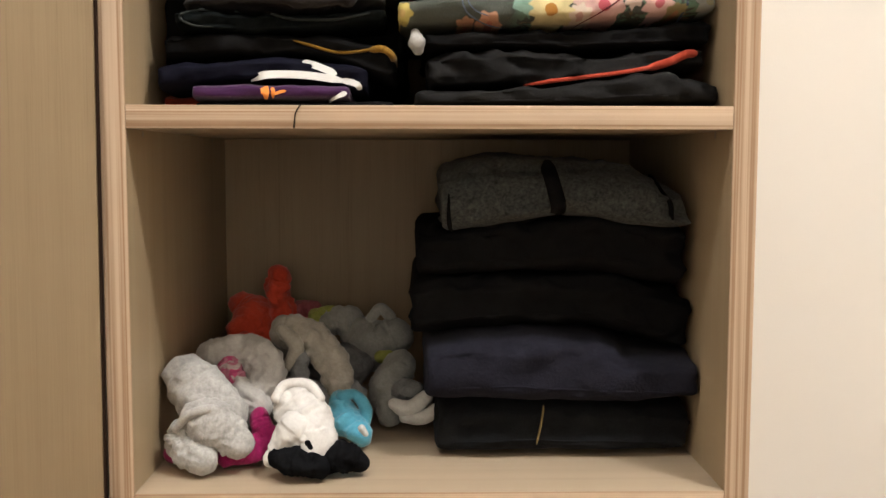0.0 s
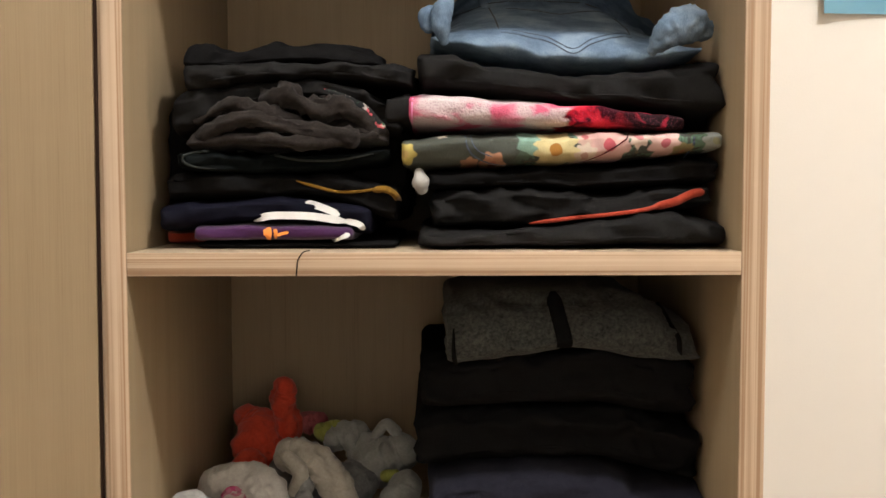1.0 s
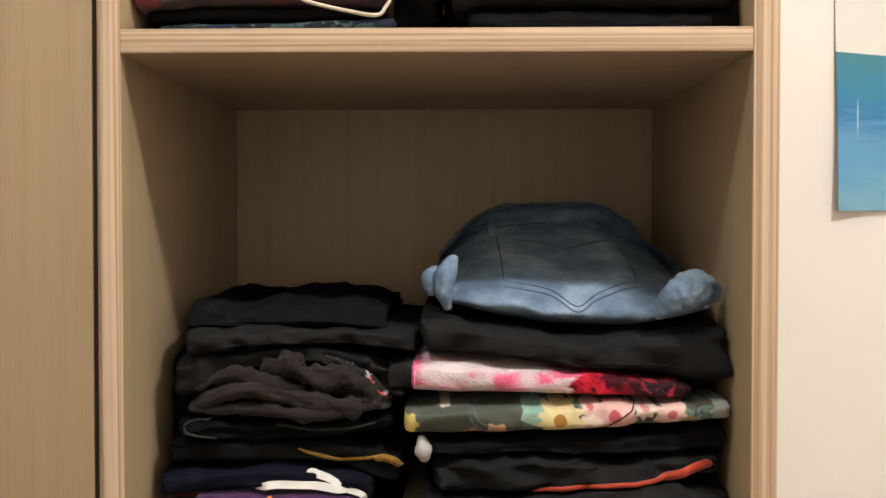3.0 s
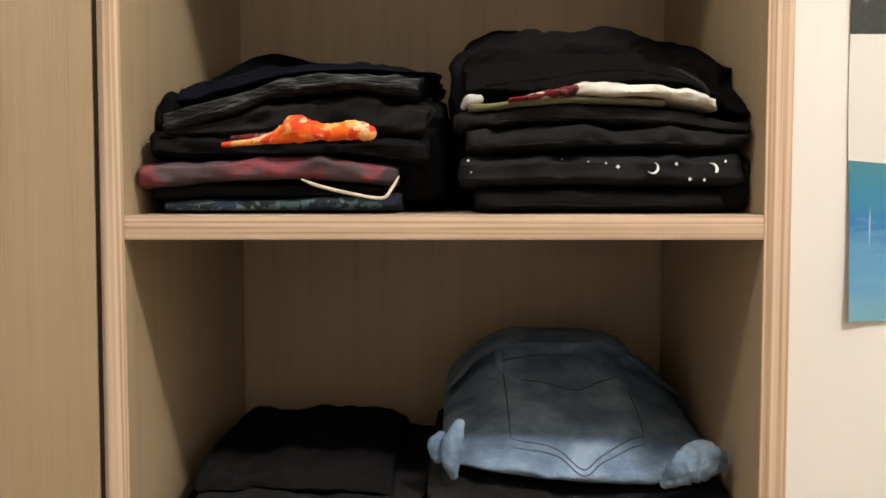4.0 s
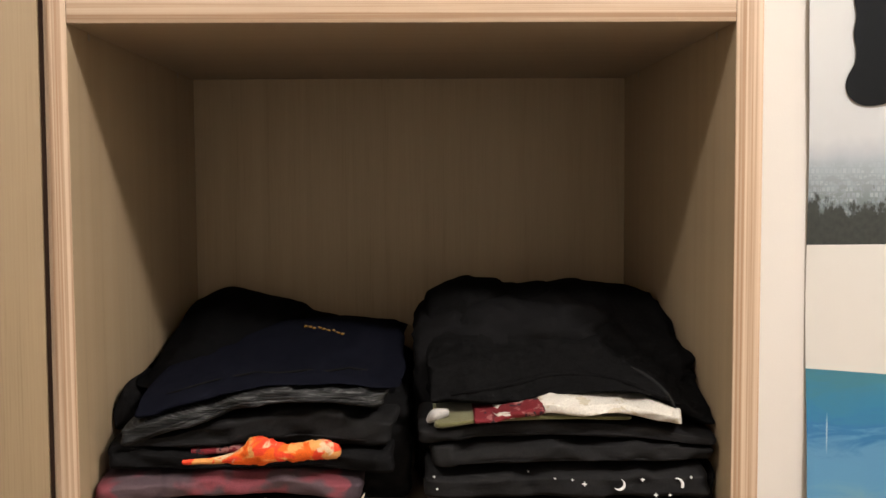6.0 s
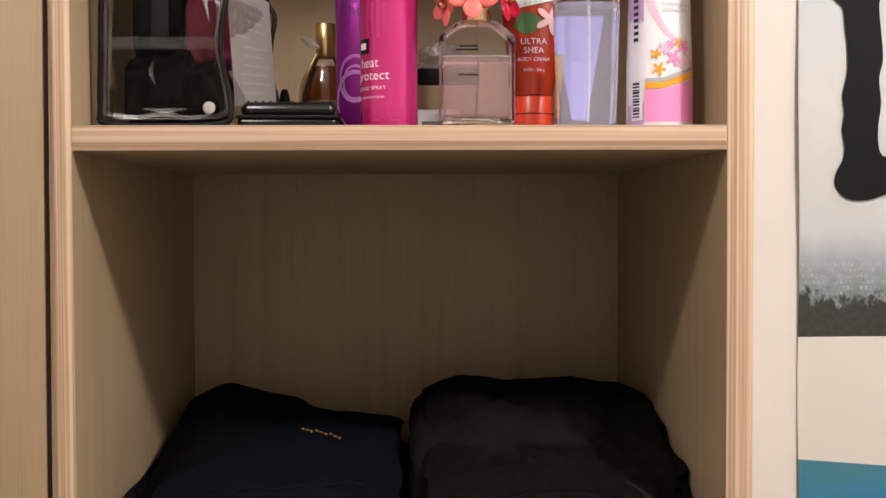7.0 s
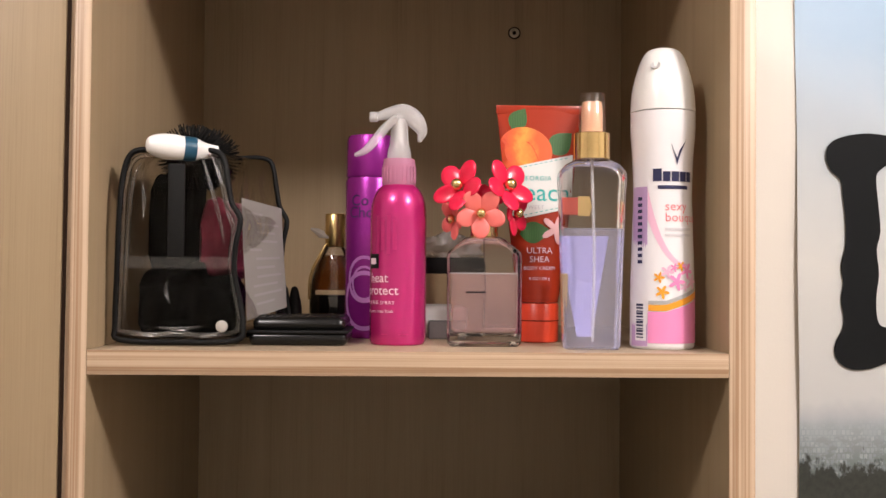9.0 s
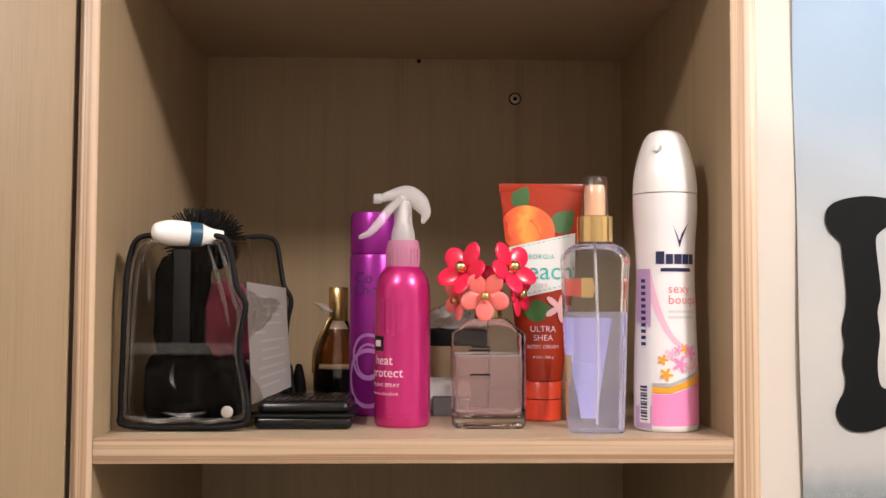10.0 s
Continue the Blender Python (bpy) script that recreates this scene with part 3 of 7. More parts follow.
def folded(x0, x1, y0, y1, low, high, layers=2, amp=0.0022, seed=1.0, lean=0.0, soft=4.0, skew=0.0, nx=84, nv=72, ends=32.0, fold=0.3, drop=0.0, crest=0.2):
    """A folded garment lying flat: low and high give its under- and upper side from one end to the other,
    layers the number of folds that show on its rim, lean how far the front slopes back towards the top,
    drop how much lower the upper side lies at the front than at the depth crest."""
    rows, soft = [], soft * 1.25
    for i in range(nx + 1):
        u = 0.5 - 0.5 * math.cos(math.pi * i / nx) * (0.6 + 0.4 * abs(math.cos(math.pi * i / nx)))
        u = max(0.0, min(1.0, u))
        zb, zt = blend(low, u), blend(high, u)
        zt += amp * 0.8 * noise.noise(Vector((u * 7, seed * 3.3, 0.5))) - amp * 0.35 * abs(noise.noise(Vector((u * 19, seed, 2.5))))
        zb += amp * 0.5 * noise.noise(Vector((u * 8, seed * 1.3, 7.5))) if zb > low[0] + 1e-6 or low[0] not in (0.72, 1.0, 1.348) else 0.0
        zt += 0.0012
        e = max(0.03, 1 - abs(2 * u - 1) ** ends) ** (1 / ends * 3.0)
        h, zc = (zt - zb) / 2, (zt + zb) / 2
        ring = []
        for j in range(nv):
            a = 2 * math.pi * j / nv
            c, s = math.cos(a), math.sin(a)
            cy = math.copysign(abs(c) ** (2 / soft), c)
            sz = math.copysign(abs(s) ** (2 / 4.2), s)
            z = zc + h * e * sz
            v = (sz + 1) / 2
            y = (y0 + y1) / 2 - (y1 - y0) / 2 * cy * (0.25 + 0.75 * e ** 0.4)
            if layers > 1 and c > 0:
                bend = abs(math.sin(math.pi * layers * (v + 0.05 * noise.noise(Vector((u * 5, seed, 0))))))
                y += (1 - bend ** 0.5) * h * 2 / layers * fold * min(1, c * 1.6)
            x = x0 + (x1 - x0) * u + skew * (v - 0.5)
            if c > -0.3:
                y += lean * max(0.0, v) ** 1.5 * max(0.0, c)
            z -= drop * v * max(0.0, min(1.0, (crest - y) / (crest - y0)))
            p = Vector((x, y, z))
            q = Vector((x * 26 + seed * 7.3, y * 20, z * 60 + seed))
            f1 = noise.noise(q)
            f2 = noise.noise(Vector((x * 75 - seed * 3.1, y * 50, z * 190 + seed * 2)))
            cre = -abs(noise.noise(Vector((x * 34 + z * 60, y * 22 + seed * 5, z * 100 - x * 20))))
            dia = noise.noise(Vector((x * 48 + z * 95 + seed * 1.7, y * 14, z * 40 - x * 30)))
            d = amp * (1.5 * f1 + 0.7 * f2 + 1.6 * cre + 0.9 * dia)
            p.y -= d * 1.5 * (1 if c > 0 else 0.3)
            if s > 0.25:
                p.z += d * 0.7
            p.x = max(-0.2143, min(0.2143, p.x + d * 0.8))
            ring.append(p)
        rows.append(ring)
    return grid_skin(rows)


def ribbon(points, width, thick, n=8):
    """A thin strip of cloth or print along a curve of (x, y, z), its width upright."""
    q = [Vector(p) for p in smooth_profile([tuple(p) for p in points], n)]
    rows = []
    for i, p in enumerate(q):
        d = (q[min(len(q) - 1, i + 1)] - q[max(0, i - 1)]).normalized()
        u = i / (len(q) - 1)
        s = Vector((-d.z, 0, d.x)).normalized() * width / 2 * min(1.0, 0.3 + 5 * min(u, 1 - u))
        k = Vector((0, thick, 0))
        rows.append([p - s, p + s, p + s + k, p - s + k])
    return grid_skin(rows)


def plate(outline, y0, thick):
    """A flat shape in the x-z plane with a little thickness towards +y."""
    bm = bmesh.new()
    a = [bm.verts.new((x, y0, z)) for x, z in outline]
    b = [bm.verts.new((x, y0 + thick, z)) for x, z in outline]
    bm.faces.new(a)
    bm.faces.new(b)
    for i in range(len(a)):
        j = (i + 1) % len(a)
        bm.faces.new((a[i], a[j], b[j], b[i]))
    return bm


def wrap(bm, cx, cy, radius, lift=0.00025, grow=1.0):
    """Lays a flat shape (x across, z up, x = 0 facing the front) round an upright body; radius is a function of z."""
    bmesh.ops.triangulate(bm, faces=bm.faces)
    for v in bm.verts:
        r = radius(v.co.z) + lift + max(0.0, v.co.y) * grow
        a = v.co.x / radius(v.co.z)
        v.co = Vector((cx + r * math.sin(a), cy - r * math.cos(a), v.co.z))
    return bm


def letters(text, size, x, z, align="LEFT", space=1.0):
    """The outlines of a line of text as flat faces in the x-z plane."""
    cu = bpy.data.curves.new("letters", "FONT")
    cu.body, cu.size, cu.align_x, cu.resolution_u, cu.space_character = text, size, align, 3, space
    ob = bpy.data.objects.new("letters", cu)
    scene.collection.objects.link(ob)
    bpy.context.view_layer.update()
    me = bpy.data.meshes.new_from_object(ob.evaluated_get(bpy.context.evaluated_depsgraph_get()))
    bpy.data.objects.remove(ob)
    bpy.data.curves.remove(cu)
    bm = bmesh.new()
    bm.from_mesh(me)
    bpy.data.meshes.remove(me)
    for v in bm.verts:
        v.co = Vector((x + v.co.x, 0.0, z + v.co.y))
    return bm


def strip2d(x0, x1, low, high, n=14):
    """A flat band between two height lines (functions of x)."""
    bm = bmesh.new()
    xs = [x0 + (x1 - x0) * i / n for i in range(n + 1)]
    a = [bm.verts.new((x, 0, low(x))) for x in xs]
    b = [bm.verts.new((x, 0, high(x))) for x in xs]
    for i in range(n):
        bm.faces.new((a[i], a[i + 1], b[i + 1], b[i]))
    return bm


def petals2d(cx, cz, r, n=5, turn=0.0, deep=0.3, seg=40):
    bm = bmesh.new()
    vs = []
    for i in range(seg):
        a = 2 * math.pi * i / seg
        q = r * (1 - deep + deep * math.cos(n * a + turn))
        vs.append(bm.verts.new((cx + q * math.cos(a), 0, cz + q * math.sin(a))))
    c = bm.verts.new((cx, 0, cz))
    for i in range(seg):
        bm.faces.new((c, vs[i], vs[(i + 1) % seg]))
    return bm


# ---- the room ----
BACK = 0.378
solid("floor", box(-1.7, 1.9, -2.4, BACK, GROUND - 0.06, GROUND), FLOOR, "oak floor boards of the room", "floor", "structure", smooth=False)
solid("ceiling", box(-1.7, 1.9, -2.4, BACK, ROOF, ROOF + 0.06), CEIL, "plain white ceiling", "ceiling", "structure", smooth=False)
for nm, *lim in (("wall_north", -1.7, 1.9, BACK, BACK + 0.1), ("wall_south", -1.7, 1.9, -2.5, -2.4), ("wall_west", -1.8, -1.7, -2.5, BACK + 0.1), ("wall_east", 1.9, 2.0, -2.5, BACK + 0.1)):
    solid(nm, box(*lim, GROUND - 0.06, ROOF + 0.06), WALL, "warm white painted room wall", "wall", "structure", smooth=False)
for lx, watts in LAMPS:
    d = empty("ceiling_light", "small round white ceiling light fitting", "ceiling light", group="ceiling lights")
    d.location = (lx, LAMP_Y, ROOF)
    part("base", lathe([(0.045, -0.022), (0.052, -0.018), (0.055, 0.0), (0.0, 0.0)], seg=40), WHITE_METAL, d)

# ---- the wardrobe ----
W, T = 0.215, 0.0165
S0, S1, S2, S3, TOP = 0.72, 1.0, 1.348, 1.7045, 2.047
wardrobe = empty("wardrobe", "pale wood laminate wardrobe with open shelves", "wardrobe")


def banded(name, x0, x1, z0, z1, band, y1=0.366, material=WOOD, side_round=0.0012):
    p = part(name, box(x0, x1, 0.0014, y1, z0, z1), material, wardrobe, smooth=False)
    part("edge_band", box(x0, x1, 0.0, 0.0014, z0, z1, 0.0006, 2), band, p, "ribbed pinkish wood edge band")
    return p


banded("side_panel", -W - 0.018, -W, GROUND, TOP + 0.018, BAND_Z)
banded("side_panel", W, W + 0.018, GROUND, TOP + 0.018, BAND_Z)
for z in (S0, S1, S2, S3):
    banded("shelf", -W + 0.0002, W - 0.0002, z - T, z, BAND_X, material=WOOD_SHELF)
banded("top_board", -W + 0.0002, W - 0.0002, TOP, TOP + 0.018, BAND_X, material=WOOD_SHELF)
part("back_panel", box(-W - 0.018, W + 0.018, 0.3665, 0.376, GROUND, TOP + 0.018), WOOD, wardrobe, smooth=False)
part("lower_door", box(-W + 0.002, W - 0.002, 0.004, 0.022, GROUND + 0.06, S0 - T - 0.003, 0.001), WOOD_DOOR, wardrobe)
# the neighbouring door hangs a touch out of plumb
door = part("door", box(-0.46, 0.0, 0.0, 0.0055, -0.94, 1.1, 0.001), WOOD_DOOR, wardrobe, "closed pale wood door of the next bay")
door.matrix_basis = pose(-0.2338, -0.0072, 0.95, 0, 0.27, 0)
# thin dark strip in place of the shade between door and panel
gap_strip = part("door_gap_shade", box(0.0003, 0.0014, 0.001, 0.0062, -0.94, 1.1), GAP_SHADE, door, "dark brown strip standing in for the door's shadow gap", smooth=False)
part("door_side", box(-0.72, -0.702, 0.0, 0.366, GROUND, TOP + 0.018), WOOD, wardrobe, smooth=False)
part("door_top", box(-0.70, -0.234, 0.002, 0.366, TOP, TOP + 0.018), WOOD, wardrobe, smooth=False)
# screw cap in the back panel and the joint dowel
sc = part("screw", lathe([(0.0018, -0.0002), (0.0022, 0.0010), (0.0030, 0.0022), (0.0046, 0.0018), (0.0052, 0.0)], seg=28), SCREW, wardrobe, "small brass screw in the back panel")
sc.matrix_basis = pose(0.1035, 0.3665, 2.0060, 90, 0, 0)
sr = part("screw_rim", lathe([(0.0052, 0.0), (0.0052, 0.0012), (0.0063, 0.0010), (0.0065, 0.0)], seg=28), GAP_SHADE, wardrobe)
sr.matrix_basis = pose(0.1035, 0.3665, 2.0060, 90, 0, 0)
hl = part("screw_recess", lathe([(0.0019, 0.0), (0.0019, 0.0011), (0.0, 0.0012)], seg=16), GAP_SHADE, wardrobe)
hl.matrix_basis = pose(0.1035, 0.3665, 2.0060, 90, 0, 0)
dw = part("dowel_hole", lathe([(0.0022, 0.0), (0.0022, 0.0006), (0.0, 0.0008)], seg=16), GAP_SHADE, wardrobe)
dw.matrix_basis = pose(0.003, 0.3663, 2.0445, 90, 0, 0)

for z in (S1, S2, S3):
    for sx in (-1, 1):
        for y in (0.045, 0.30):
            pin = part("shelf_pin", lathe(smooth_profile([(0.0025, -0.0062), (0.0027, -0.004), (0.0027, 0.0)], 3), seg=14), PIN, wardrobe, "small metal shelf pin")
            pin.matrix_basis = pose(sx * (W - 0.0002), y, z - T - 0.0029, 0, -90 * sx, 0)
hair = tube([(-0.089, 0.014, 1.0006), (-0.0905, 0.004, 1.0007), (-0.0925, -0.0008, 0.9995), (-0.0955, -0.0010, 0.9945), (-0.0962, -0.0010, 0.989), (-0.0968, -0.0010, 0.984)], [0.00045] * 6, seg=6, n=5)
solid("thread", hair, BLACK, "dark loose thread lying over the shelf edge", "thread")

# ---- poster ----
poster = empty("poster", "tall glossy print of hazy city and blue sea on the wall", "poster")
rows = []
for i in range(25):
    z = 1.226 + (2.26 - 1.226) * i / 24
    x0 = 0.4075 - 0.0085 * (i / 24) + 0.0008 * math.sin(i * 0.9)
    ring = []
    for j in range(9):
        x = x0 + 0.40 * (j / 8) ** 1.3
        off = 0.0014 + 0.005 * math.exp(-((j / 8) ** 1.3) * 14) * (0.55 + 0.45 * math.cos(i * 0.55)) + 0.004 * math.exp(-i * 0.9) * math.exp(-j * 0.5)
        ring.append(Vector((x, BACK - off, z)))
    rows.append(ring + [p + Vector((0, 0.0004, 0)) for p in reversed(ring)])
part("sheet", grid_skin(rows), POSTER, poster)
stem = [(0.433, 1.879), (0.4335, 1.890), (0.440, 1.899), (0.456, 1.905), (0.480, 1.9075), (0.505, 1.903), (0.512, 1.893), (0.505, 1.880), (0.489, 1.868), (0.486, 1.858),
        (0.488, 1.835), (0.4905, 1.805), (0.4865, 1.785), (0.489, 1.760), (0.486, 1.735), (0.4875, 1.712), (0.497, 1.704), (0.535, 1.702), (0.560, 1.71), (0.573, 1.695),
        (0.570, 1.672), (0.545, 1.664), (0.505, 1.668), (0.480, 1.661), (0.460, 1.660), (0.447, 1.667), (0.4415, 1.678), (0.4435, 1.690), (0.450, 1.702), (0.4515, 1.715),
        (0.4485, 1.733), (0.451, 1.750), (0.4485, 1.768), (0.4535, 1.790), (0.4535, 1.815), (0.4505, 1.843), (0.4485, 1.858), (0.438, 1.868)]
stem = [(p[0], p[1]) for p in smooth_profile([(*s, 0) for s in stem + stem[:1]], 3)][:-1]
part("letter", plate(stem, BACK - 0.0048, 0.0006), LETTER_BLACK, poster, "bold black wavy letter shape", smooth=False)

# ---- folded clothes ----


front_cache = {}


def front_of(ob, x, z):
    """How far forward a garment's surface lies at x, z."""
    if ob.name not in front_cache:
        me = ob.data
        me.calc_loop_triangles()
        co = np.empty(len(me.vertices) * 3)
        me.vertices.foreach_get("co", co)
        ix = np.empty(len(me.loop_triangles) * 3, dtype=np.int32)
        me.loop_triangles.foreach_get("vertices", ix)
        front_cache[ob.name] = co.reshape(-1, 3)[ix.reshape(-1, 3)]
    t = front_cache[ob.name]
    a, b, c = t[:, 0], t[:, 1], t[:, 2]
    d = (b[:, 2] - c[:, 2]) * (a[:, 0] - c[:, 0]) + (c[:, 0] - b[:, 0]) * (a[:, 2] - c[:, 2])
    d = np.where(np.abs(d) < 1e-14, 1e-14, d)
    u = ((b[:, 2] - c[:, 2]) * (x - c[:, 0]) + (c[:, 0] - b[:, 0]) * (z - c[:, 2])) / d
    v = ((c[:, 2] - a[:, 2]) * (x - c[:, 0]) + (a[:, 0] - c[:, 0]) * (z - c[:, 2])) / d
    hit = (u >= -1e-6) & (v >= -1e-6) & (u + v <= 1 + 1e-6)
    if hit.any():
        return float((u * a[:, 1] + v * b[:, 1] + (1 - u - v) * c[:, 1])[hit].min())
    m = np.abs(a[:, 0] - x) + np.abs(a[:, 2] - z) + 0.05 * a[:, 1]
    return float(a[np.argmin(m), 1])


def on_front(ob, name, line, width, material, label="", lift=0.0007, thick=0.003):
    """A strip of trim that follows a garment's front."""
    q = smooth_profile([(*p, 0.0) for p in line], 4)
    return part(name, ribbon([(x, front_of(ob, x, z) - lift, z) for x, z, _ in q], width, thick, 2), material, ob, label)


HEMMED = ("black_vest", "black_t_shirt", "black_dress", "black_jumper", "black_sweatshirt", "black_hoodie", "navy_jumper", "black_trousers", "black_skirt", "black_cardigan", "black_coat", "jogging_bottom", "black_jeans")


def garment(name, label, material, category, group, *a, **k):
    ob = solid(name, folded(*a, **k), material, label, category, group=group)
    if name in HEMMED:
        x0, x1, low, high = a[0], a[1], a[4], a[5]
        pts = []
        for i in range(5):
            u = 0.1 + 0.2 * i
            pts.append((x0 + (x1 - x0) * u, blend(low, u) + 0.3 * (blend(high, u) - blend(low, u)) + 0.0008 * (i % 2)))
        on_front(ob, "hem", pts, 0.0016, material, "turned and stitched hem", 0.0005, 0.002)
    return ob


# bottom compartment, tall stack
G0 = "clothes stack in the bottom compartment"
j = garment("black_jeans", "folded black denim jeans at the bottom of the stack", DENIM_BLACK, "jeans", G0, 0.006, 0.2125, 0.082, 0.34, (S0, S0, S0), (0.762, 0.769, 0.766, 0.764), layers=2, seed=1.3)
part("seam", ribbon([(0.0915, 0.0795, 0.765), (0.0905, 0.0785, 0.757), (0.0885, 0.0785, 0.745), (0.086, 0.0795, 0.733)], 0.0012, 0.004), STITCH, j, "ochre double-stitched seam")
garment("navy_jumper", "thick folded navy fleece jumper", NAVY_FLEECE, "jumper", G0, -0.004, 0.2135, 0.064, 0.33, (0.766, 0.764, 0.763, 0.768), (0.815, 0.826, 0.825, 0.822, 0.806, 0.806), layers=1, amp=0.0022, seed=2.2, soft=2.6)
garment("black_jumper", "bulky folded black jumper lying in a stack", BLACK, "jumper", G0, -0.014, 0.2120, 0.088, 0.34, (0.815, 0.822, 0.822, 0.803), (0.868, 0.872, 0.87, 0.86), layers=2, amp=0.003, seed=3.1)
garment("black_hoodie", "folded black hoodie lying in a stack", BLACK, "hoodie", G0, -0.010, 0.2080, 0.084, 0.34, (0.865, 0.868, 0.867, 0.855), (0.908, 0.916, 0.922, 0.912), layers=2, amp=0.003, seed=3.7)
g = garment("grey_cardigan", "folded grey marl cardigan with black bands", MARL, "cardigan", G0, 0.010, 0.2060, 0.066, 0.31, (0.902, 0.907, 0.915, 0.908, 0.905), (0.958, 0.968, 0.964, 0.960, 0.938), layers=1, amp=0.003, seed=4.2, soft=3.0, lean=0.03)


on_front(g, "band", [(0.094, 0.962), (0.0965, 0.945), (0.100, 0.928), (0.101, 0.912)], 0.012, BLACK, "black knitted band", lift=0.0020, thick=0.005)
on_front(g, "band", [(0.184, 0.950), (0.188, 0.935), (0.191, 0.915)], 0.004, BLACK, lift=0.0020, thick=0.005)
on_front(g, "hem", [(0.0145, 0.935), (0.016, 0.908), (0.03, 0.9055), (0.06, 0.911), (0.1, 0.916), (0.15, 0.910), (0.195, 0.908)], 0.004, BLACK, lift=0.0020, thick=0.005)

# second compartment, low stack
G1 = "dark clothes stack in the second compartment"
garment("black_shirt", "flat folded black shirt lying in a stack", BLACK, "shirt", G1, -0.176, -0.028, 0.042, 0.31, (S1, S1, S1), (1.0042, 1.0044, 1.0042), layers=1, amp=0.0008, seed=5.0)
garment("red_shirt", "brick red shirt showing at the side of the stack", RED, "shirt", G1, -0.2105, -0.140, 0.090, 0.32, (S1, S1), (1.0125, 1.0125, 1.0125), layers=1, amp=0.0012, seed=5.4)
p = garment("purple_jersey", "folded purple sports shirt with an orange print", PURPLE, "sports shirt", G1, -0.177, -0.060, 0.036, 0.28, (1.0045, 1.0050, 1.0050), (1.0180, 1.0185, 1.0170), layers=1, amp=0.0012, seed=5.8, soft=3.0)
on_front(p, "print", [(-0.1245, 1.0070), (-0.1225, 1.0115), (-0.1235, 1.0160)], 0.0060, ORANGE_INK, "orange printed crest", 0.0006, 0.002)
on_front(p, "print", [(-0.1180, 1.0075), (-0.1165, 1.0115), (-0.1175, 1.0150)], 0.0028, ORANGE_INK, "", 0.0006, 0.002)
on_front(p, "print", [(-0.1160, 1.0100), (-0.1120, 1.0115), (-0.1072, 1.0125)], 0.0022, ORANGE_INK, "", 0.0006, 0.002)
on_front(p, "stripe", [(-0.0800, 1.0052), (-0.0740, 1.0072), (-0.0683, 1.0092), (-0.0620, 1.0110)], 0.0040, WHITE_INK, "white side stripe", 0.0006, 0.002)
nj = garment("navy_jersey", "navy sports shirt with swept white stripes", JERSEY_NAVY, "sports shirt", G1, -0.2035, -0.048, 0.040, 0.30, (1.010, 1.0165, 1.0170, 1.008), (1.035, 1.037, 1.039, 1.032), layers=2, amp=0.0015, seed=6.1, soft=3.0, fold=0.15)
on_front(nj, "stripe", [(-0.1345, 1.0208), (-0.1226, 1.0243), (-0.1080, 1.0248), (-0.0923, 1.0242), (-0.0770, 1.0222), (-0.0640, 1.0200)], 0.0056, WHITE_INK, "swept white stripe")
on_front(nj, "stripe", [(-0.0665, 1.0206), (-0.0590, 1.0192), (-0.0540, 1.0168), (-0.0535, 1.0135)], 0.0046, WHITE_INK)
on_front(nj, "stripe", [(-0.0955, 1.0340), (-0.0880, 1.0322), (-0.0791, 1.0290), (-0.0700, 1.0250)], 0.0052, WHITE_INK)
y = garment("black_tracksuit_top", "black tracksuit top with mustard piping", BLACK, "tracksuit top", G1, -0.1985, -0.026, 0.046, 0.32, (1.033, 1.036, 1.036, 1.018), (1.057, 1.058, 1.056, 1.048), layers=2, seed=6.6)
on_front(y, "piping", [(-0.1024, 1.0502), (-0.0860, 1.0455), (-0.0714, 1.0420), (-0.0540, 1.0425), (-0.0420, 1.0445)], 0.0021, YELLOW, "mustard yellow piping", 0.002)
on_front(y, "piping", [(-0.0460, 1.0430), (-0.0370, 1.0440), (-0.0300, 1.0405), (-0.0265, 1.0345)], 0.0050, YELLOW, "", 0.004)
b = garment("legging", "shiny black coated leggings lying in a stack", BLACK_SHINE, "leggings", G1, -0.1900, -0.034, 0.042, 0.31, (1.056, 1.053, 1.055, 1.060), (1.074, 1.071, 1.073, 1.076), layers=2, amp=0.0028, seed=7.0, soft=3.0)
on_front(b, "waistband", [(-0.160, 1.0590), (-0.176, 1.0605), (-0.185, 1.0660), (-0.178, 1.0710), (-0.150, 1.0725), (-0.125, 1.0705), (-0.100, 1.0655), (-0.070, 1.0655), (-0.045, 1.0700)], 0.0018, RIM_SHINE, "shiny turned waistband edge", 0.003)
h = garment("charcoal_hoodie", "crumpled charcoal brown fleece hoodie", CHARCOAL, "hoodie", G1, -0.1815, -0.034, 0.038, 0.30, (1.074, 1.070, 1.071, 1.076), (1.088, 1.104, 1.116, 1.114, 1.090), layers=2, amp=0.006, seed=7.9, lean=0.02, soft=2.6)
part("hood", tube([(-0.128, 0.062, 1.101), (-0.112, 0.046, 1.113), (-0.088, 0.044, 1.106), (-0.064, 0.046, 1.101), (-0.048, 0.05, 1.086)], [0.008, 0.012, 0.011, 0.010, 0.009], seg=28, wrinkle=0.011, freq=75, seed=3.3), CHARCOAL, h)
part("sleeve", tube([(-0.172, 0.05, 1.083), (-0.14, 0.037, 1.094), (-0.105, 0.036, 1.089), (-0.06, 0.038, 1.081)], [0.006, 0.008, 0.008, 0.007], seg=28, wrinkle=0.010, freq=80, seed=1.3), CHARCOAL, h)
part("fold", tube([(-0.175, 0.05, 1.096), (-0.15, 0.042, 1.104), (-0.125, 0.040, 1.1), (-0.10, 0.042, 1.093)], [0.005, 0.007, 0.007, 0.005], seg=20, wrinkle=0.008, freq=80, seed=4.3), CHARCOAL, h)
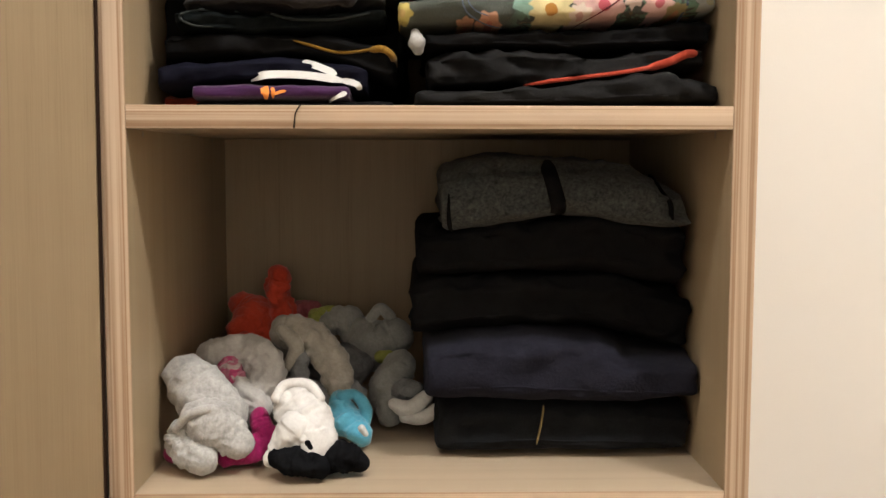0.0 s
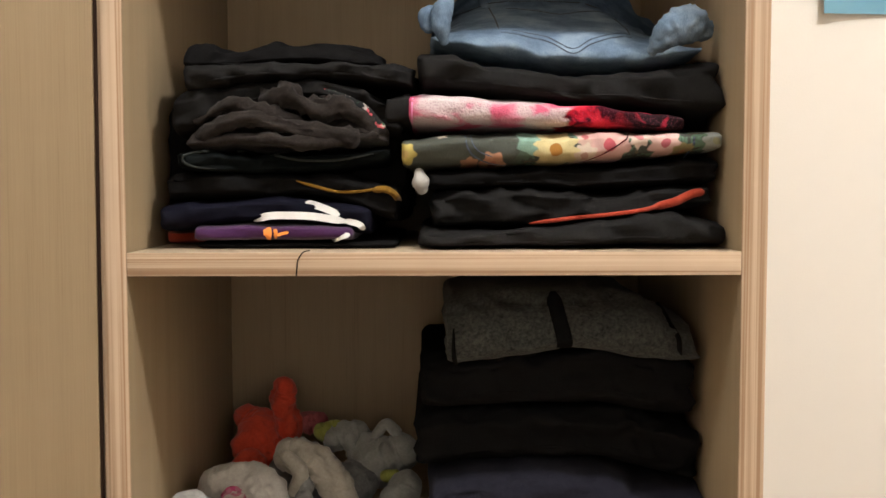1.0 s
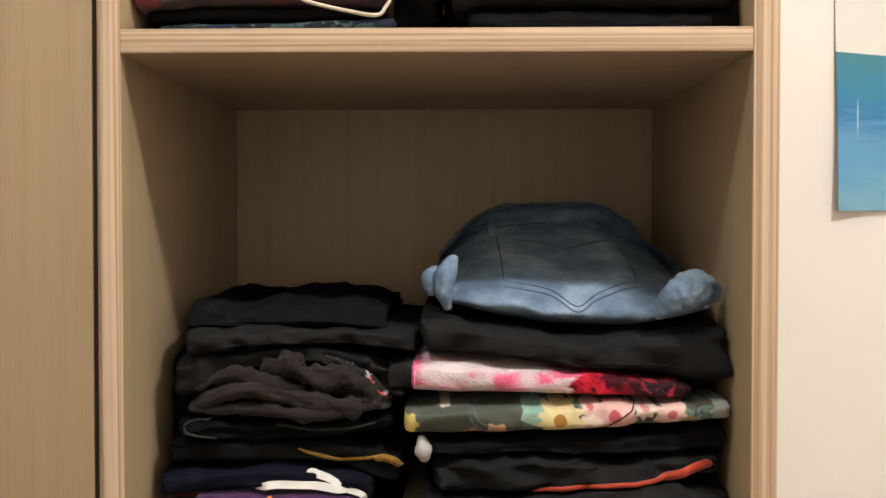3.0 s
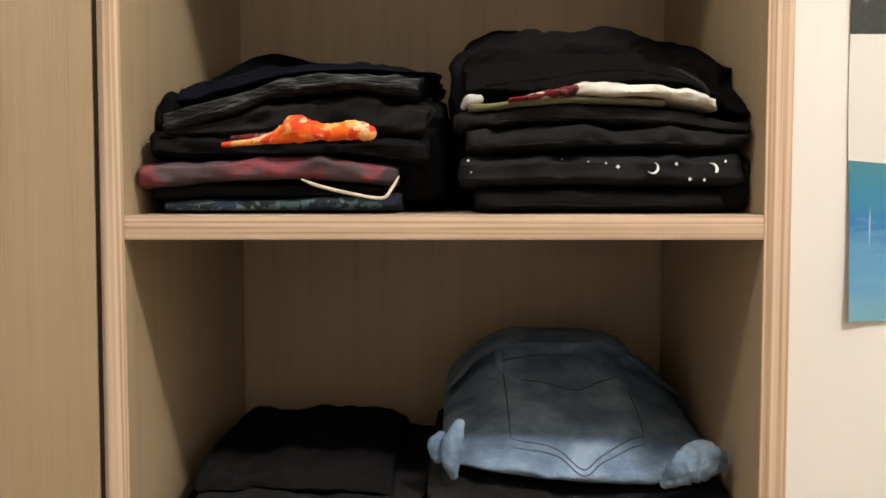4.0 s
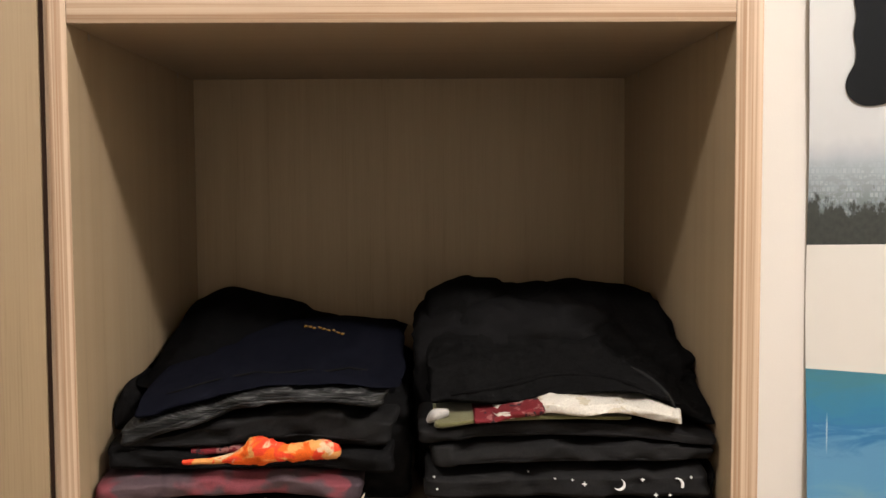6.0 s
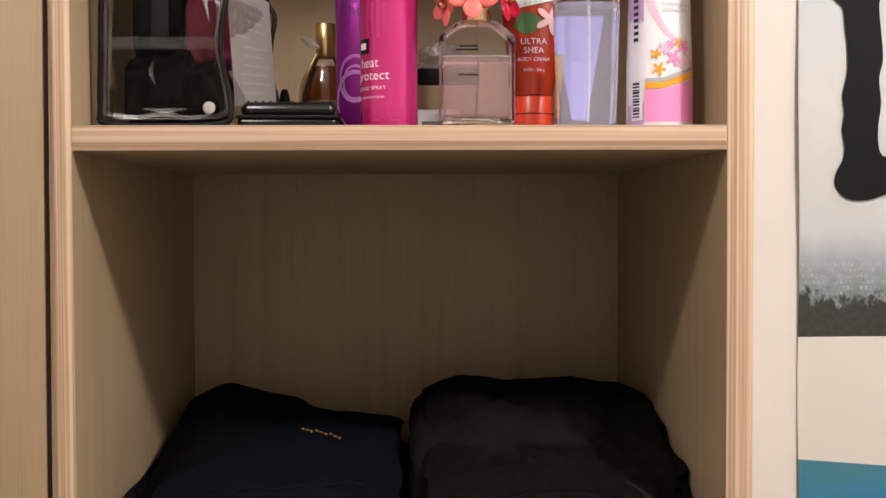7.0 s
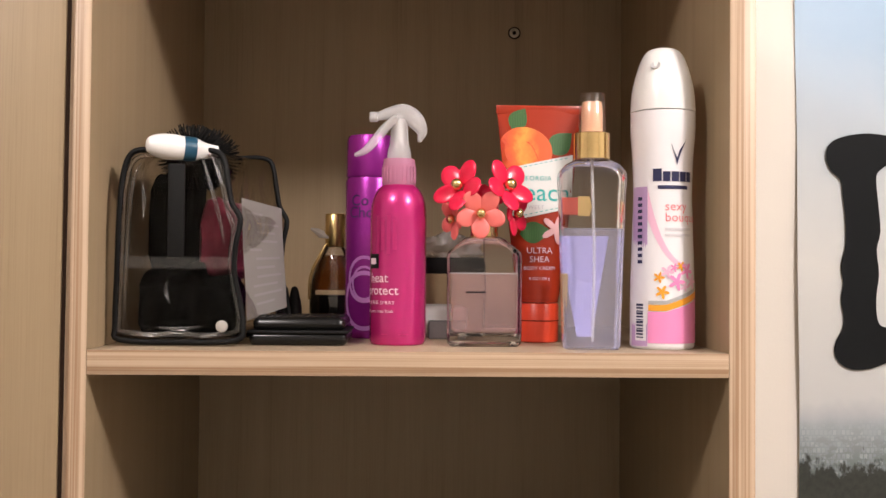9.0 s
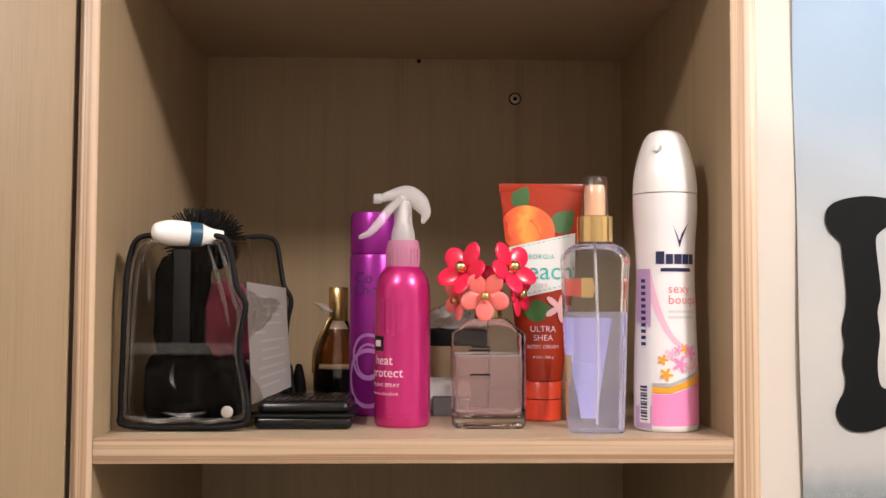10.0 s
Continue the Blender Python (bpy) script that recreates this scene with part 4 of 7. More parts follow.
part("fold", tube([(-0.168, 0.046, 1.078), (-0.13, 0.036, 1.081), (-0.09, 0.034, 1.078), (-0.045, 0.04, 1.083)], [0.004, 0.006, 0.006, 0.005], seg=20, wrinkle=0.008, freq=80, seed=8.3), CHARCOAL, h)
part("lining", tube([(-0.097, 0.054, 1.1195), (-0.075, 0.052, 1.113), (-0.055, 0.051, 1.1035), (-0.040, 0.052, 1.090)], [0.003, 0.0045, 0.005, 0.004], wrinkle=0.002, seed=2.3), DITSY, h, "red and white flowered lining")
garment("black_trousers", "folded black trousers lying in a stack", BLACK2, "trousers", G1, -0.1940, -0.024, 0.048, 0.31, (1.080, 1.096, 1.110, 1.105, 1.080), (1.117, 1.125, 1.127, 1.122, 1.112), layers=2, amp=0.003, seed=8.3)
garment("black_sweatshirt", "folded black sweatshirt lying in a stack", BLACK2, "sweatshirt", G1, -0.1860, -0.013, 0.044, 0.30, (1.114, 1.122, 1.124, 1.118), (1.138, 1.140, 1.138, 1.135), layers=1, amp=0.003, seed=8.8, soft=3.0)
garment("black_vest", "small black top lying on the pile", BLACK, "top", G1, -0.1900, -0.040, 0.060, 0.29, (1.132, 1.135, 1.132), (1.156, 1.153, 1.158, 1.158, 1.150), layers=1, amp=0.003, seed=9.1, soft=2.6, lean=0.02)
garment("black_coat", "dark coat pushed to the rear of the compartment", BLACK, "coat", G1, -0.2120, -0.020, 0.10, 0.345, (1.0155, 1.0155), (1.12, 1.135, 1.13, 1.11), layers=4, amp=0.003, seed=9.6)

# second compartment, tall stack
G2 = "jeans and tops stack in the second compartment"
garment("jogging_bottom", "folded black joggers lying in a stack", BLACK2, "joggers", G2, -0.010, 0.2140, 0.022, 0.34, (S1, S1, S1), (1.0135, 1.0145, 1.0190, 1.0275, 1.0220), layers=1, amp=0.003, seed=10.2, soft=3.0)
r = garment("black_red_top", "black sports top with brick red piping", BLACK2, "sports top", G2, 0.000, 0.2080, 0.040, 0.33, (1.014, 1.015, 1.020, 1.030), (1.044, 1.046, 1.044, 1.048), layers=2, amp=0.0035, seed=10.9)
on_front(r, "piping", [(0.070, 1.0180), (0.100, 1.0220), (0.135, 1.0258), (0.160, 1.0300), (0.175, 1.0355)], 0.0030, RED, "brick red piping", 0.0040)
on_front(r, "piping", [(0.160, 1.0295), (0.178, 1.0350), (0.190, 1.0405), (0.1990, 1.0412)], 0.0060, RED, "", 0.004)
garment("black_skirt", "folded black skirt lying in a stack", BLACK, "skirt", G2, -0.006, 0.2110, 0.044, 0.33, (1.043, 1.044, 1.043, 1.046), (1.0580, 1.0590, 1.0620, 1.0680), layers=2, seed=11.4)
tg = tube([(-0.0115, 0.050, 1.0560), (-0.0105, 0.048, 1.0500), (-0.0095, 0.050, 1.0440)], [0.004, 0.0068, 0.0045], seg=32, wrinkle=0.002, flat=1.15)
solid("white_sock", tg, WHITE_CLOTH, "rounded bit of white cloth tucked in the stack", "cloth")
f = garment("floral_jeans", "grey-green jeans printed with roses and daisies", FLORAL, "jeans", G2, -0.0235, 0.2135, 0.034, 0.32, (1.0585, 1.0595, 1.0635, 1.0700), (1.0840, 1.0860, 1.0865, 1.0865), layers=1, amp=0.002, seed=12.3, soft=2.6)
on_front(f, "pocket_seam", [(0.0225, 1.0863), (0.0235, 1.0758), (0.0285, 1.0683), (0.040, 1.0633), (0.0545, 1.0613)], 0.0012, DARK_STITCH, "stitched pocket edge", 0.0006)
on_front(f, "pocket_seam", [(0.027, 1.0863), (0.0275, 1.0778), (0.0325, 1.0713), (0.0425, 1.0673)], 0.0009, DARK_STITCH, "", 0.0006)
on_front(f, "pocket_seam", [(0.108, 1.0628), (0.124, 1.0698), (0.138, 1.0788), (0.147, 1.0863)], 0.0010, WINE, "", 0.0006)
on_front(f, "fly_seam", [(0.188, 1.0888), (0.189, 1.0788), (0.188, 1.0658)], 0.0015, DARK_STITCH, "", 0.0006)
e = garment("pink_jersey", "pink, white and dark red mesh sports top", JERSEY, "sports top", G2, -0.019, 0.1865, 0.040, 0.31, (1.0880, 1.0880, 1.0870, 1.0850), (1.1170, 1.1130, 1.1060, 1.0990), layers=1, amp=0.0015, seed=13.1, soft=2.8)
part("collar", folded(-0.0355, -0.0165, 0.046, 0.2, (1.0895, 1.0885), (1.1130, 1.1180), layers=1, amp=0.0012, seed=13.3, soft=2.6, nx=24, nv=40), BLACK2, e, "black ribbed collar")
on_front(e, "collar_stitch", [(-0.0155, 1.116), (-0.0165, 1.104), (-0.0165, 1.091)], 0.0012, PINK_INK)
garment("black_t_shirt", "folded black t-shirt lying in a stack", BLACK2, "t-shirt", G2, -0.0110, 0.2130, 0.044, 0.33, (1.117, 1.113, 1.1055, 1.101, 1.089), (1.150, 1.138, 1.132, 1.134, 1.146), layers=1, amp=0.003, seed=13.9, soft=2.8)
jn = garment("light_jeans", "faded light blue denim jeans, folded seat outwards", DENIM, "jeans", G2, -0.002, 0.2100, 0.050, 0.345, (1.152, 1.139, 1.132, 1.133, 1.145), (1.191, 1.220, 1.233, 1.234, 1.233, 1.229, 1.204, 1.181), layers=1, amp=0.0020, seed=14.6, soft=2.0, lean=0.25, drop=0.012, crest=0.27, nx=110, nv=96, ends=24)


def denim_line(name, pts, width, material, label="", lift=0.0006, thick=0.003):
    """A seam that follows the jeans from one (x, z) to the next."""
    return on_front(jn, name, pts, width, material, label, lift, thick)


part("rolled_hem", tube([(-0.0030, 0.072, 1.1790), (-0.0070, 0.068, 1.1730), (-0.0040, 0.066, 1.1650)], [0.0050, 0.0062, 0.0050], seg=28, wrinkle=0.003), DENIM, jn, "pale rolled leg hem")
part("rolled_hem", tube([(0.0110, 0.078, 1.1870), (0.0065, 0.062, 1.1780), (0.0050, 0.057, 1.1650), (0.0070, 0.058, 1.1540)], [0.0050, 0.0078, 0.0070, 0.0040], seg=28, wrinkle=0.003), DENIM, jn, "turned-up pale leg end")
part("leg_fold", tube([(0.1640, 0.062, 1.1480), (0.1740, 0.056, 1.1580), (0.1880, 0.057, 1.1650), (0.2020, 0.066, 1.1640)], [0.0050, 0.0120, 0.0145, 0.0100], seg=36, n=12, wrinkle=0.006, freq=60, seed=2.0), DENIM, jn, "bunched trouser leg")
for dz in (0.0, -0.0040):
    denim_line("pocket_stitch", [(0.051, 1.1700 + dz), (0.072, 1.1665 + dz), (0.089, 1.1620 + dz), (0.106, 1.1515 + dz), (0.122, 1.1600 + dz), (0.144, 1.1670 + dz), (0.158, 1.1680 + dz)], 0.0011, DARK_STITCH, "stitched back pocket edge")
denim_line("pocket_stitch", [(0.051, 1.1700), (0.0505, 1.1840), (0.049, 1.1970), (0.048, 1.2060)], 0.0012, SEAM_DARK)
denim_line("pocket_stitch", [(0.158, 1.1680), (0.157, 1.1810), (0.154, 1.1920)], 0.0012, SEAM_DARK)
denim_line("pocket_mouth", [(0.062, 1.2000), (0.085, 1.1975), (0.108, 1.1930), (0.130, 1.1975), (0.150, 1.2000)], 0.0012, SEAM_DARK, "stitched pocket mouth")
denim_line("belt_loop", [(0.047, 1.2030), (0.0455, 1.2140), (0.043, 1.2255)], 0.0085, DENIM, "denim belt loop", 0.004, 0.006)
denim_line("waist_seam", [(0.020, 1.2020), (0.05, 1.2105), (0.08, 1.2135), (0.12, 1.2125), (0.15, 1.2050)], 0.0014, SEAM_DARK, "stitched waistband edge", 0.0008)

# third compartment, crumpled stack
G3 = "crumpled dark stack in the third compartment"
garment("teal_print_shirt", "dark shirt with a teal and blue print", TEAL_PRINT, "shirt", G3, -0.1985, -0.030, 0.030, 0.30, (S2, S2, S2), (1.358, 1.360, 1.360, 1.363), layers=1, amp=0.001, seed=16.0, soft=2.8)
garment("legging", "thin black leggings lying in a stack", BLACK, "leggings", G3, -0.2080, -0.036, 0.032, 0.30, (1.355, 1.3575, 1.3575, 1.360), (1.370, 1.371, 1.371, 1.368), layers=1, amp=0.0012, seed=16.4)
pl = garment("plum_jumper", "plum and dusty red knitted top with a cream edge", PLUM, "jumper", G3, -0.2130, -0.031, 0.018, 0.30, (1.362, 1.369, 1.370, 1.3655), (1.386, 1.387, 1.390, 1.382), layers=1, amp=0.002, seed=17.0, soft=2.6)
part("hem", ribbon([(-0.097, 0.016, 1.3725), (-0.085, 0.0135, 1.368), (-0.062, 0.0125, 1.3625), (-0.041, 0.0135, 1.3595), (-0.0345, 0.0155, 1.366), (-0.0295, 0.0175, 1.3745)], 0.0022, 0.003), CREAM, pl, "cream folded hem")
garment("black_cardigan", "folded black cardigan lying in a stack", BLACK, "cardigan", G3, -0.2080, -0.010, 0.030, 0.31, (1.384, 1.3855, 1.387, 1.379), (1.410, 1.402, 1.400, 1.402), layers=2, amp=0.0025, seed=17.7)
o = tube([(-0.152, 0.024, 1.3965), (-0.128, 0.020, 1.3985), (-0.110, 0.016, 1.4030), (-0.098, 0.014, 1.4070), (-0.080, 0.016, 1.4045), (-0.062, 0.018, 1.4060), (-0.050, 0.020, 1.4040)], [0.0018, 0.0032, 0.0060, 0.0090, 0.0062, 0.0070, 0.0058], seg=22, wrinkle=0.004, freq=130, seed=6.0)
solid("orange_top", o, ORANGE_DYE, "bright orange tie-dyed top peeking out of the stack", "top", group=G3)
garment("wine_scarf", "thin wine red scarf between black clothes", WINE, "scarf", G3, -0.150, -0.096, 0.031, 0.2, (1.398, 1.399, 1.400), (1.403, 1.405, 1.407), layers=1, amp=0.001, seed=18.0)
garment("black_jumper", "folded black knitted jumper", BLACK2, "jumper", G3, -0.1960, -0.010, 0.030, 0.31, (1.403, 1.399, 1.400, 1.398), (1.410, 1.420, 1.433, 1.436, 1.428), layers=2, amp=0.003, seed=18.6, skew=0.012)
st = garment("grey_streaked_knit", "black knit with pale grey streaks", STREAKS, "knitwear", G3, -0.1960, -0.014, 0.022, 0.30, (1.403, 1.415, 1.430, 1.433, 1.428), (1.424, 1.434, 1.446, 1.448, 1.446), layers=2, amp=0.0022, seed=19.2, skew=0.004, soft=2.8)
nt = garment("navy_trousers", "folded navy trousers lying in a stack", NAVY, "trousers", G3, -0.1880, -0.005, 0.022, 0.30, (1.422, 1.432, 1.444, 1.446, 1.445), (1.450, 1.460, 1.465, 1.463, 1.454), layers=1, amp=0.0022, seed=19.9, skew=0.004, soft=3.4, lean=0.03, ends=30.0, drop=0.010, crest=0.2)
on_front(st, "hem", [(-0.180, 1.4135), (-0.14, 1.428), (-0.10, 1.4385), (-0.06, 1.4405), (-0.03, 1.4385)], 0.0016, STREAKS, "turned knitted hem", 0.0008)
bj = garment("black_jacket", "black jacket folded over the pile with a raised corner", BLACK_DEEP, "jacket", G3, -0.2020, -0.012, 0.075, 0.31, (1.435, 1.440, 1.440, 1.435), (1.478, 1.492, 1.487, 1.476, 1.466, 1.457, 1.450), layers=1, amp=0.0025, seed=20.4, soft=2.6, lean=0.06, ends=22, drop=0.048, crest=0.28)
on_front(nt, "waist_seam", [(-0.168, 1.440), (-0.12, 1.451), (-0.07, 1.454), (-0.02, 1.452)], 0.0014, BLACK, "dark stitched seam", 0.0015)


def top_of(ob, x, y):
    """The height of a garment's upper side at x, y."""
    front_of(ob, x, 0.0)
    t = front_cache[ob.name]
    a, b, c = t[:, 0], t[:, 1], t[:, 2]
    d = (b[:, 1] - c[:, 1]) * (a[:, 0] - c[:, 0]) + (c[:, 0] - b[:, 0]) * (a[:, 1] - c[:, 1])
    d = np.where(np.abs(d) < 1e-14, 1e-14, d)
    u = ((b[:, 1] - c[:, 1]) * (x - c[:, 0]) + (c[:, 0] - b[:, 0]) * (y - c[:, 1])) / d
    v = ((c[:, 1] - a[:, 1]) * (x - c[:, 0]) + (a[:, 0] - c[:, 0]) * (y - c[:, 1])) / d
    hit = (u >= -1e-6) & (v >= -1e-6) & (u + v <= 1 + 1e-6)
    return float((u * a[:, 2] + v * b[:, 2] + (1 - u - v) * c[:, 2])[hit].max()) if hit.any() else 1.46


for q in range(9):
    gx0, gy0 = -0.087 + q * 0.0040, 0.191 - 0.0016 * q - 0.003 * (q % 3)
    wearer = max((bj, nt), key=lambda g: top_of(g, gx0, gy0))
    mark = part("gold_print", box(-0.0011, 0.0011, -0.002, 0.002, -0.0006, 0.0006), YELLOW, wearer, "small gold printed mark", smooth=False)
    mark.matrix_basis = pose(gx0, gy0, top_of(wearer, gx0, gy0) + 0.0004, 0, 12, 25 * (q % 2))
garment("black_coat", "black coat folded behind the stack", BLACK, "coat", G3, -0.1950, 0.002, 0.056, 0.345, (S2, S2), (1.440, 1.456, 1.452, 1.430), layers=4, amp=0.003, seed=20.9)
garment("black_glove", "black cloth corner standing up beside the stack", BLACK, "cloth", G3, -0.2130, -0.1960, 0.07, 0.14, (1.405, 1.405), (1.428, 1.440, 1.42), layers=1, amp=0.002, seed=21.0, soft=2.4, nx=24, nv=32)

# third compartment, neat stack
G4 = "neat black stack in the third compartment"
garment("black_trousers", "flat folded black trousers lying in a stack", BLACK, "trousers", G4, 0.0225, 0.1960, 0.024, 0.31, (S2, S2, S2), (1.3665, 1.3665, 1.3655), layers=1, amp=0.001, seed=22.0)
mo = garment("moon_shirt", "black shirt printed with white moons and stars", BLACK2, "shirt", G4, 0.0135, 0.2060, 0.016, 0.31, (1.3645, 1.3655, 1.3655, 1.3645), (1.389, 1.390, 1.3905, 1.392), layers=2, amp=0.002, seed=22.6)


def moon(x, z, r, turn):
    pts = [(r * math.cos(radians(a)), r * math.sin(radians(a))) for a in range(-110, 111, 20)]
    pts += [(0.36 * r + 0.86 * r * math.cos(radians(a)) - 0.62 * r, 0.9 * r * math.sin(radians(a))) for a in range(100, -101, -20)]
    c, s = math.cos(turn), math.sin(turn)
    part("moon_print", plate([(x + c * p - s * q, z + s * p + c * q) for p, q in pts], front_of(mo, x, z) - 0.0016, 0.0016), WHITE_INK, mo, "white crescent moon", smooth=False)


def star(x, z, r):
    pts = [(x + (r if i % 2 == 0 else r * 0.4) * math.cos(i * math.pi / 4), z + (r if i % 2 == 0 else r * 0.4) * math.sin(i * math.pi / 4)) for i in range(8)]
    part("star_print", plate(pts, front_of(mo, x, z) - 0.0014, 0.0014), WHITE_INK, mo, smooth=False)


moon(0.1440, 1.3795, 0.0040, -0.6)
moon(0.1840, 1.3785, 0.0046, -0.1)
for x, z, r in ((0.120, 1.3825, 0.0022), (0.1600, 1.3845, 0.002), (0.169, 1.374, 0.002), (0.179, 1.3735, 0.0015), (0.100, 1.386, 0.001), (0.083, 1.388, 0.001), (0.112, 1.385, 0.0012), (0.193, 1.386, 0.0014), (0.018, 1.387, 0.0014), (0.020, 1.379, 0.001)):
    star(x, z - 0.002, r * 0.8)
garment("black_jumper", "folded black fine-knit jumper", BLACK2, "jumper", G4, 0.0155, 0.2120, 0.018, 0.31, (1.388, 1.3895, 1.390, 1.3905), (1.408, 1.412, 1.410, 1.406), layers=1, amp=0.0025, seed=23.1, soft=2.8)
garment("black_dress", "folded black dress lying in a stack", BLACK2, "dress", G4, 0.0085, 0.2125, 0.020, 0.31, (1.404, 1.409, 1.407, 1.402), (1.420, 1.426, 1.424, 1.411), layers=1, amp=0.002, seed=23.7)
garment("olive_shirt", "thin olive green shirt lying in a stack", OLIVE, "shirt", G4, 0.018, 0.1550, 0.016, 0.28, (1.4175, 1.4225, 1.4235, 1.422), (1.4235, 1.4275, 1.4280, 1.426), layers=1, amp=0.0008, seed=24.0)
wt = garment("white_gold_blouse", "white blouse with fine gold leaf lines", GOLD_PRINT, "blouse", G4, 0.060, 0.1905, 0.008, 0.27, (1.424, 1.4265, 1.4255, 1.4185), (1.431, 1.4385, 1.437, 1.427), layers=1, amp=0.003, seed=24.4, soft=2.4)
part("trim", folded(0.046, 0.0925, 0.0045, 0.2, (1.4235, 1.4255, 1.4275), (1.4270, 1.4320, 1.4370), layers=1, amp=0.0015, seed=24.9, soft=2.4, nx=30, nv=32), WINE, wt, "wine red printed border")
solid("white_cloth", tube([(0.015, 0.030, 1.4225), (0.019, 0.027, 1.4265), (0.026, 0.029, 1.4275)], [0.0025, 0.0042, 0.003], seg=24, wrinkle=0.002), WHITE_CLOTH, "end of a white garment in the stack", "cloth", group=G4)
vj = garment("black_velour_jacket", "thick black pile jacket folded on top", BLACK3, "jacket", G4, 0.0155, 0.2143, 0.022, 0.30, (1.428, 1.426, 1.435, 1.433, 1.408), (1.492, 1.501, 1.498, 1.497, 1.497, 1.498, 1.494, 1.486), layers=1, amp=0.0030, seed=25.2, soft=2.8, lean=0.07, ends=40, drop=0.044, crest=0.22)
on_front(vj, "sleeve_edge", [(0.03, 1.438), (0.07, 1.443), (0.11, 1.449), (0.15, 1.446), (0.19, 1.430)], 0.004, BLACK3, "rolled sleeve edge", 0.002)
on_front(vj, "side_seam", [(0.160, 1.452), (0.170, 1.447), (0.178, 1.440), (0.186, 1.428)], 0.003, BLACK2, "", 0.002)
garment("black_coat", "black coat pushed back behind the stack", BLACK, "coat", G4, 0.006, 0.2135, 0.09, 0.345, (S2, S2), (1.475, 1.49, 1.488, 1.45), layers=4, amp=0.003, seed=25.8)
garment("black_scarf", "black scarf end wedged beside the stack", BLACK, "scarf", G4, 0.1935, 0.2138, 0.030, 0.15, (S2, S2), (1.369, 1.372, 1.392), layers=1, amp=0.0015, seed=26.3, soft=2.4, nx=26, nv=36)

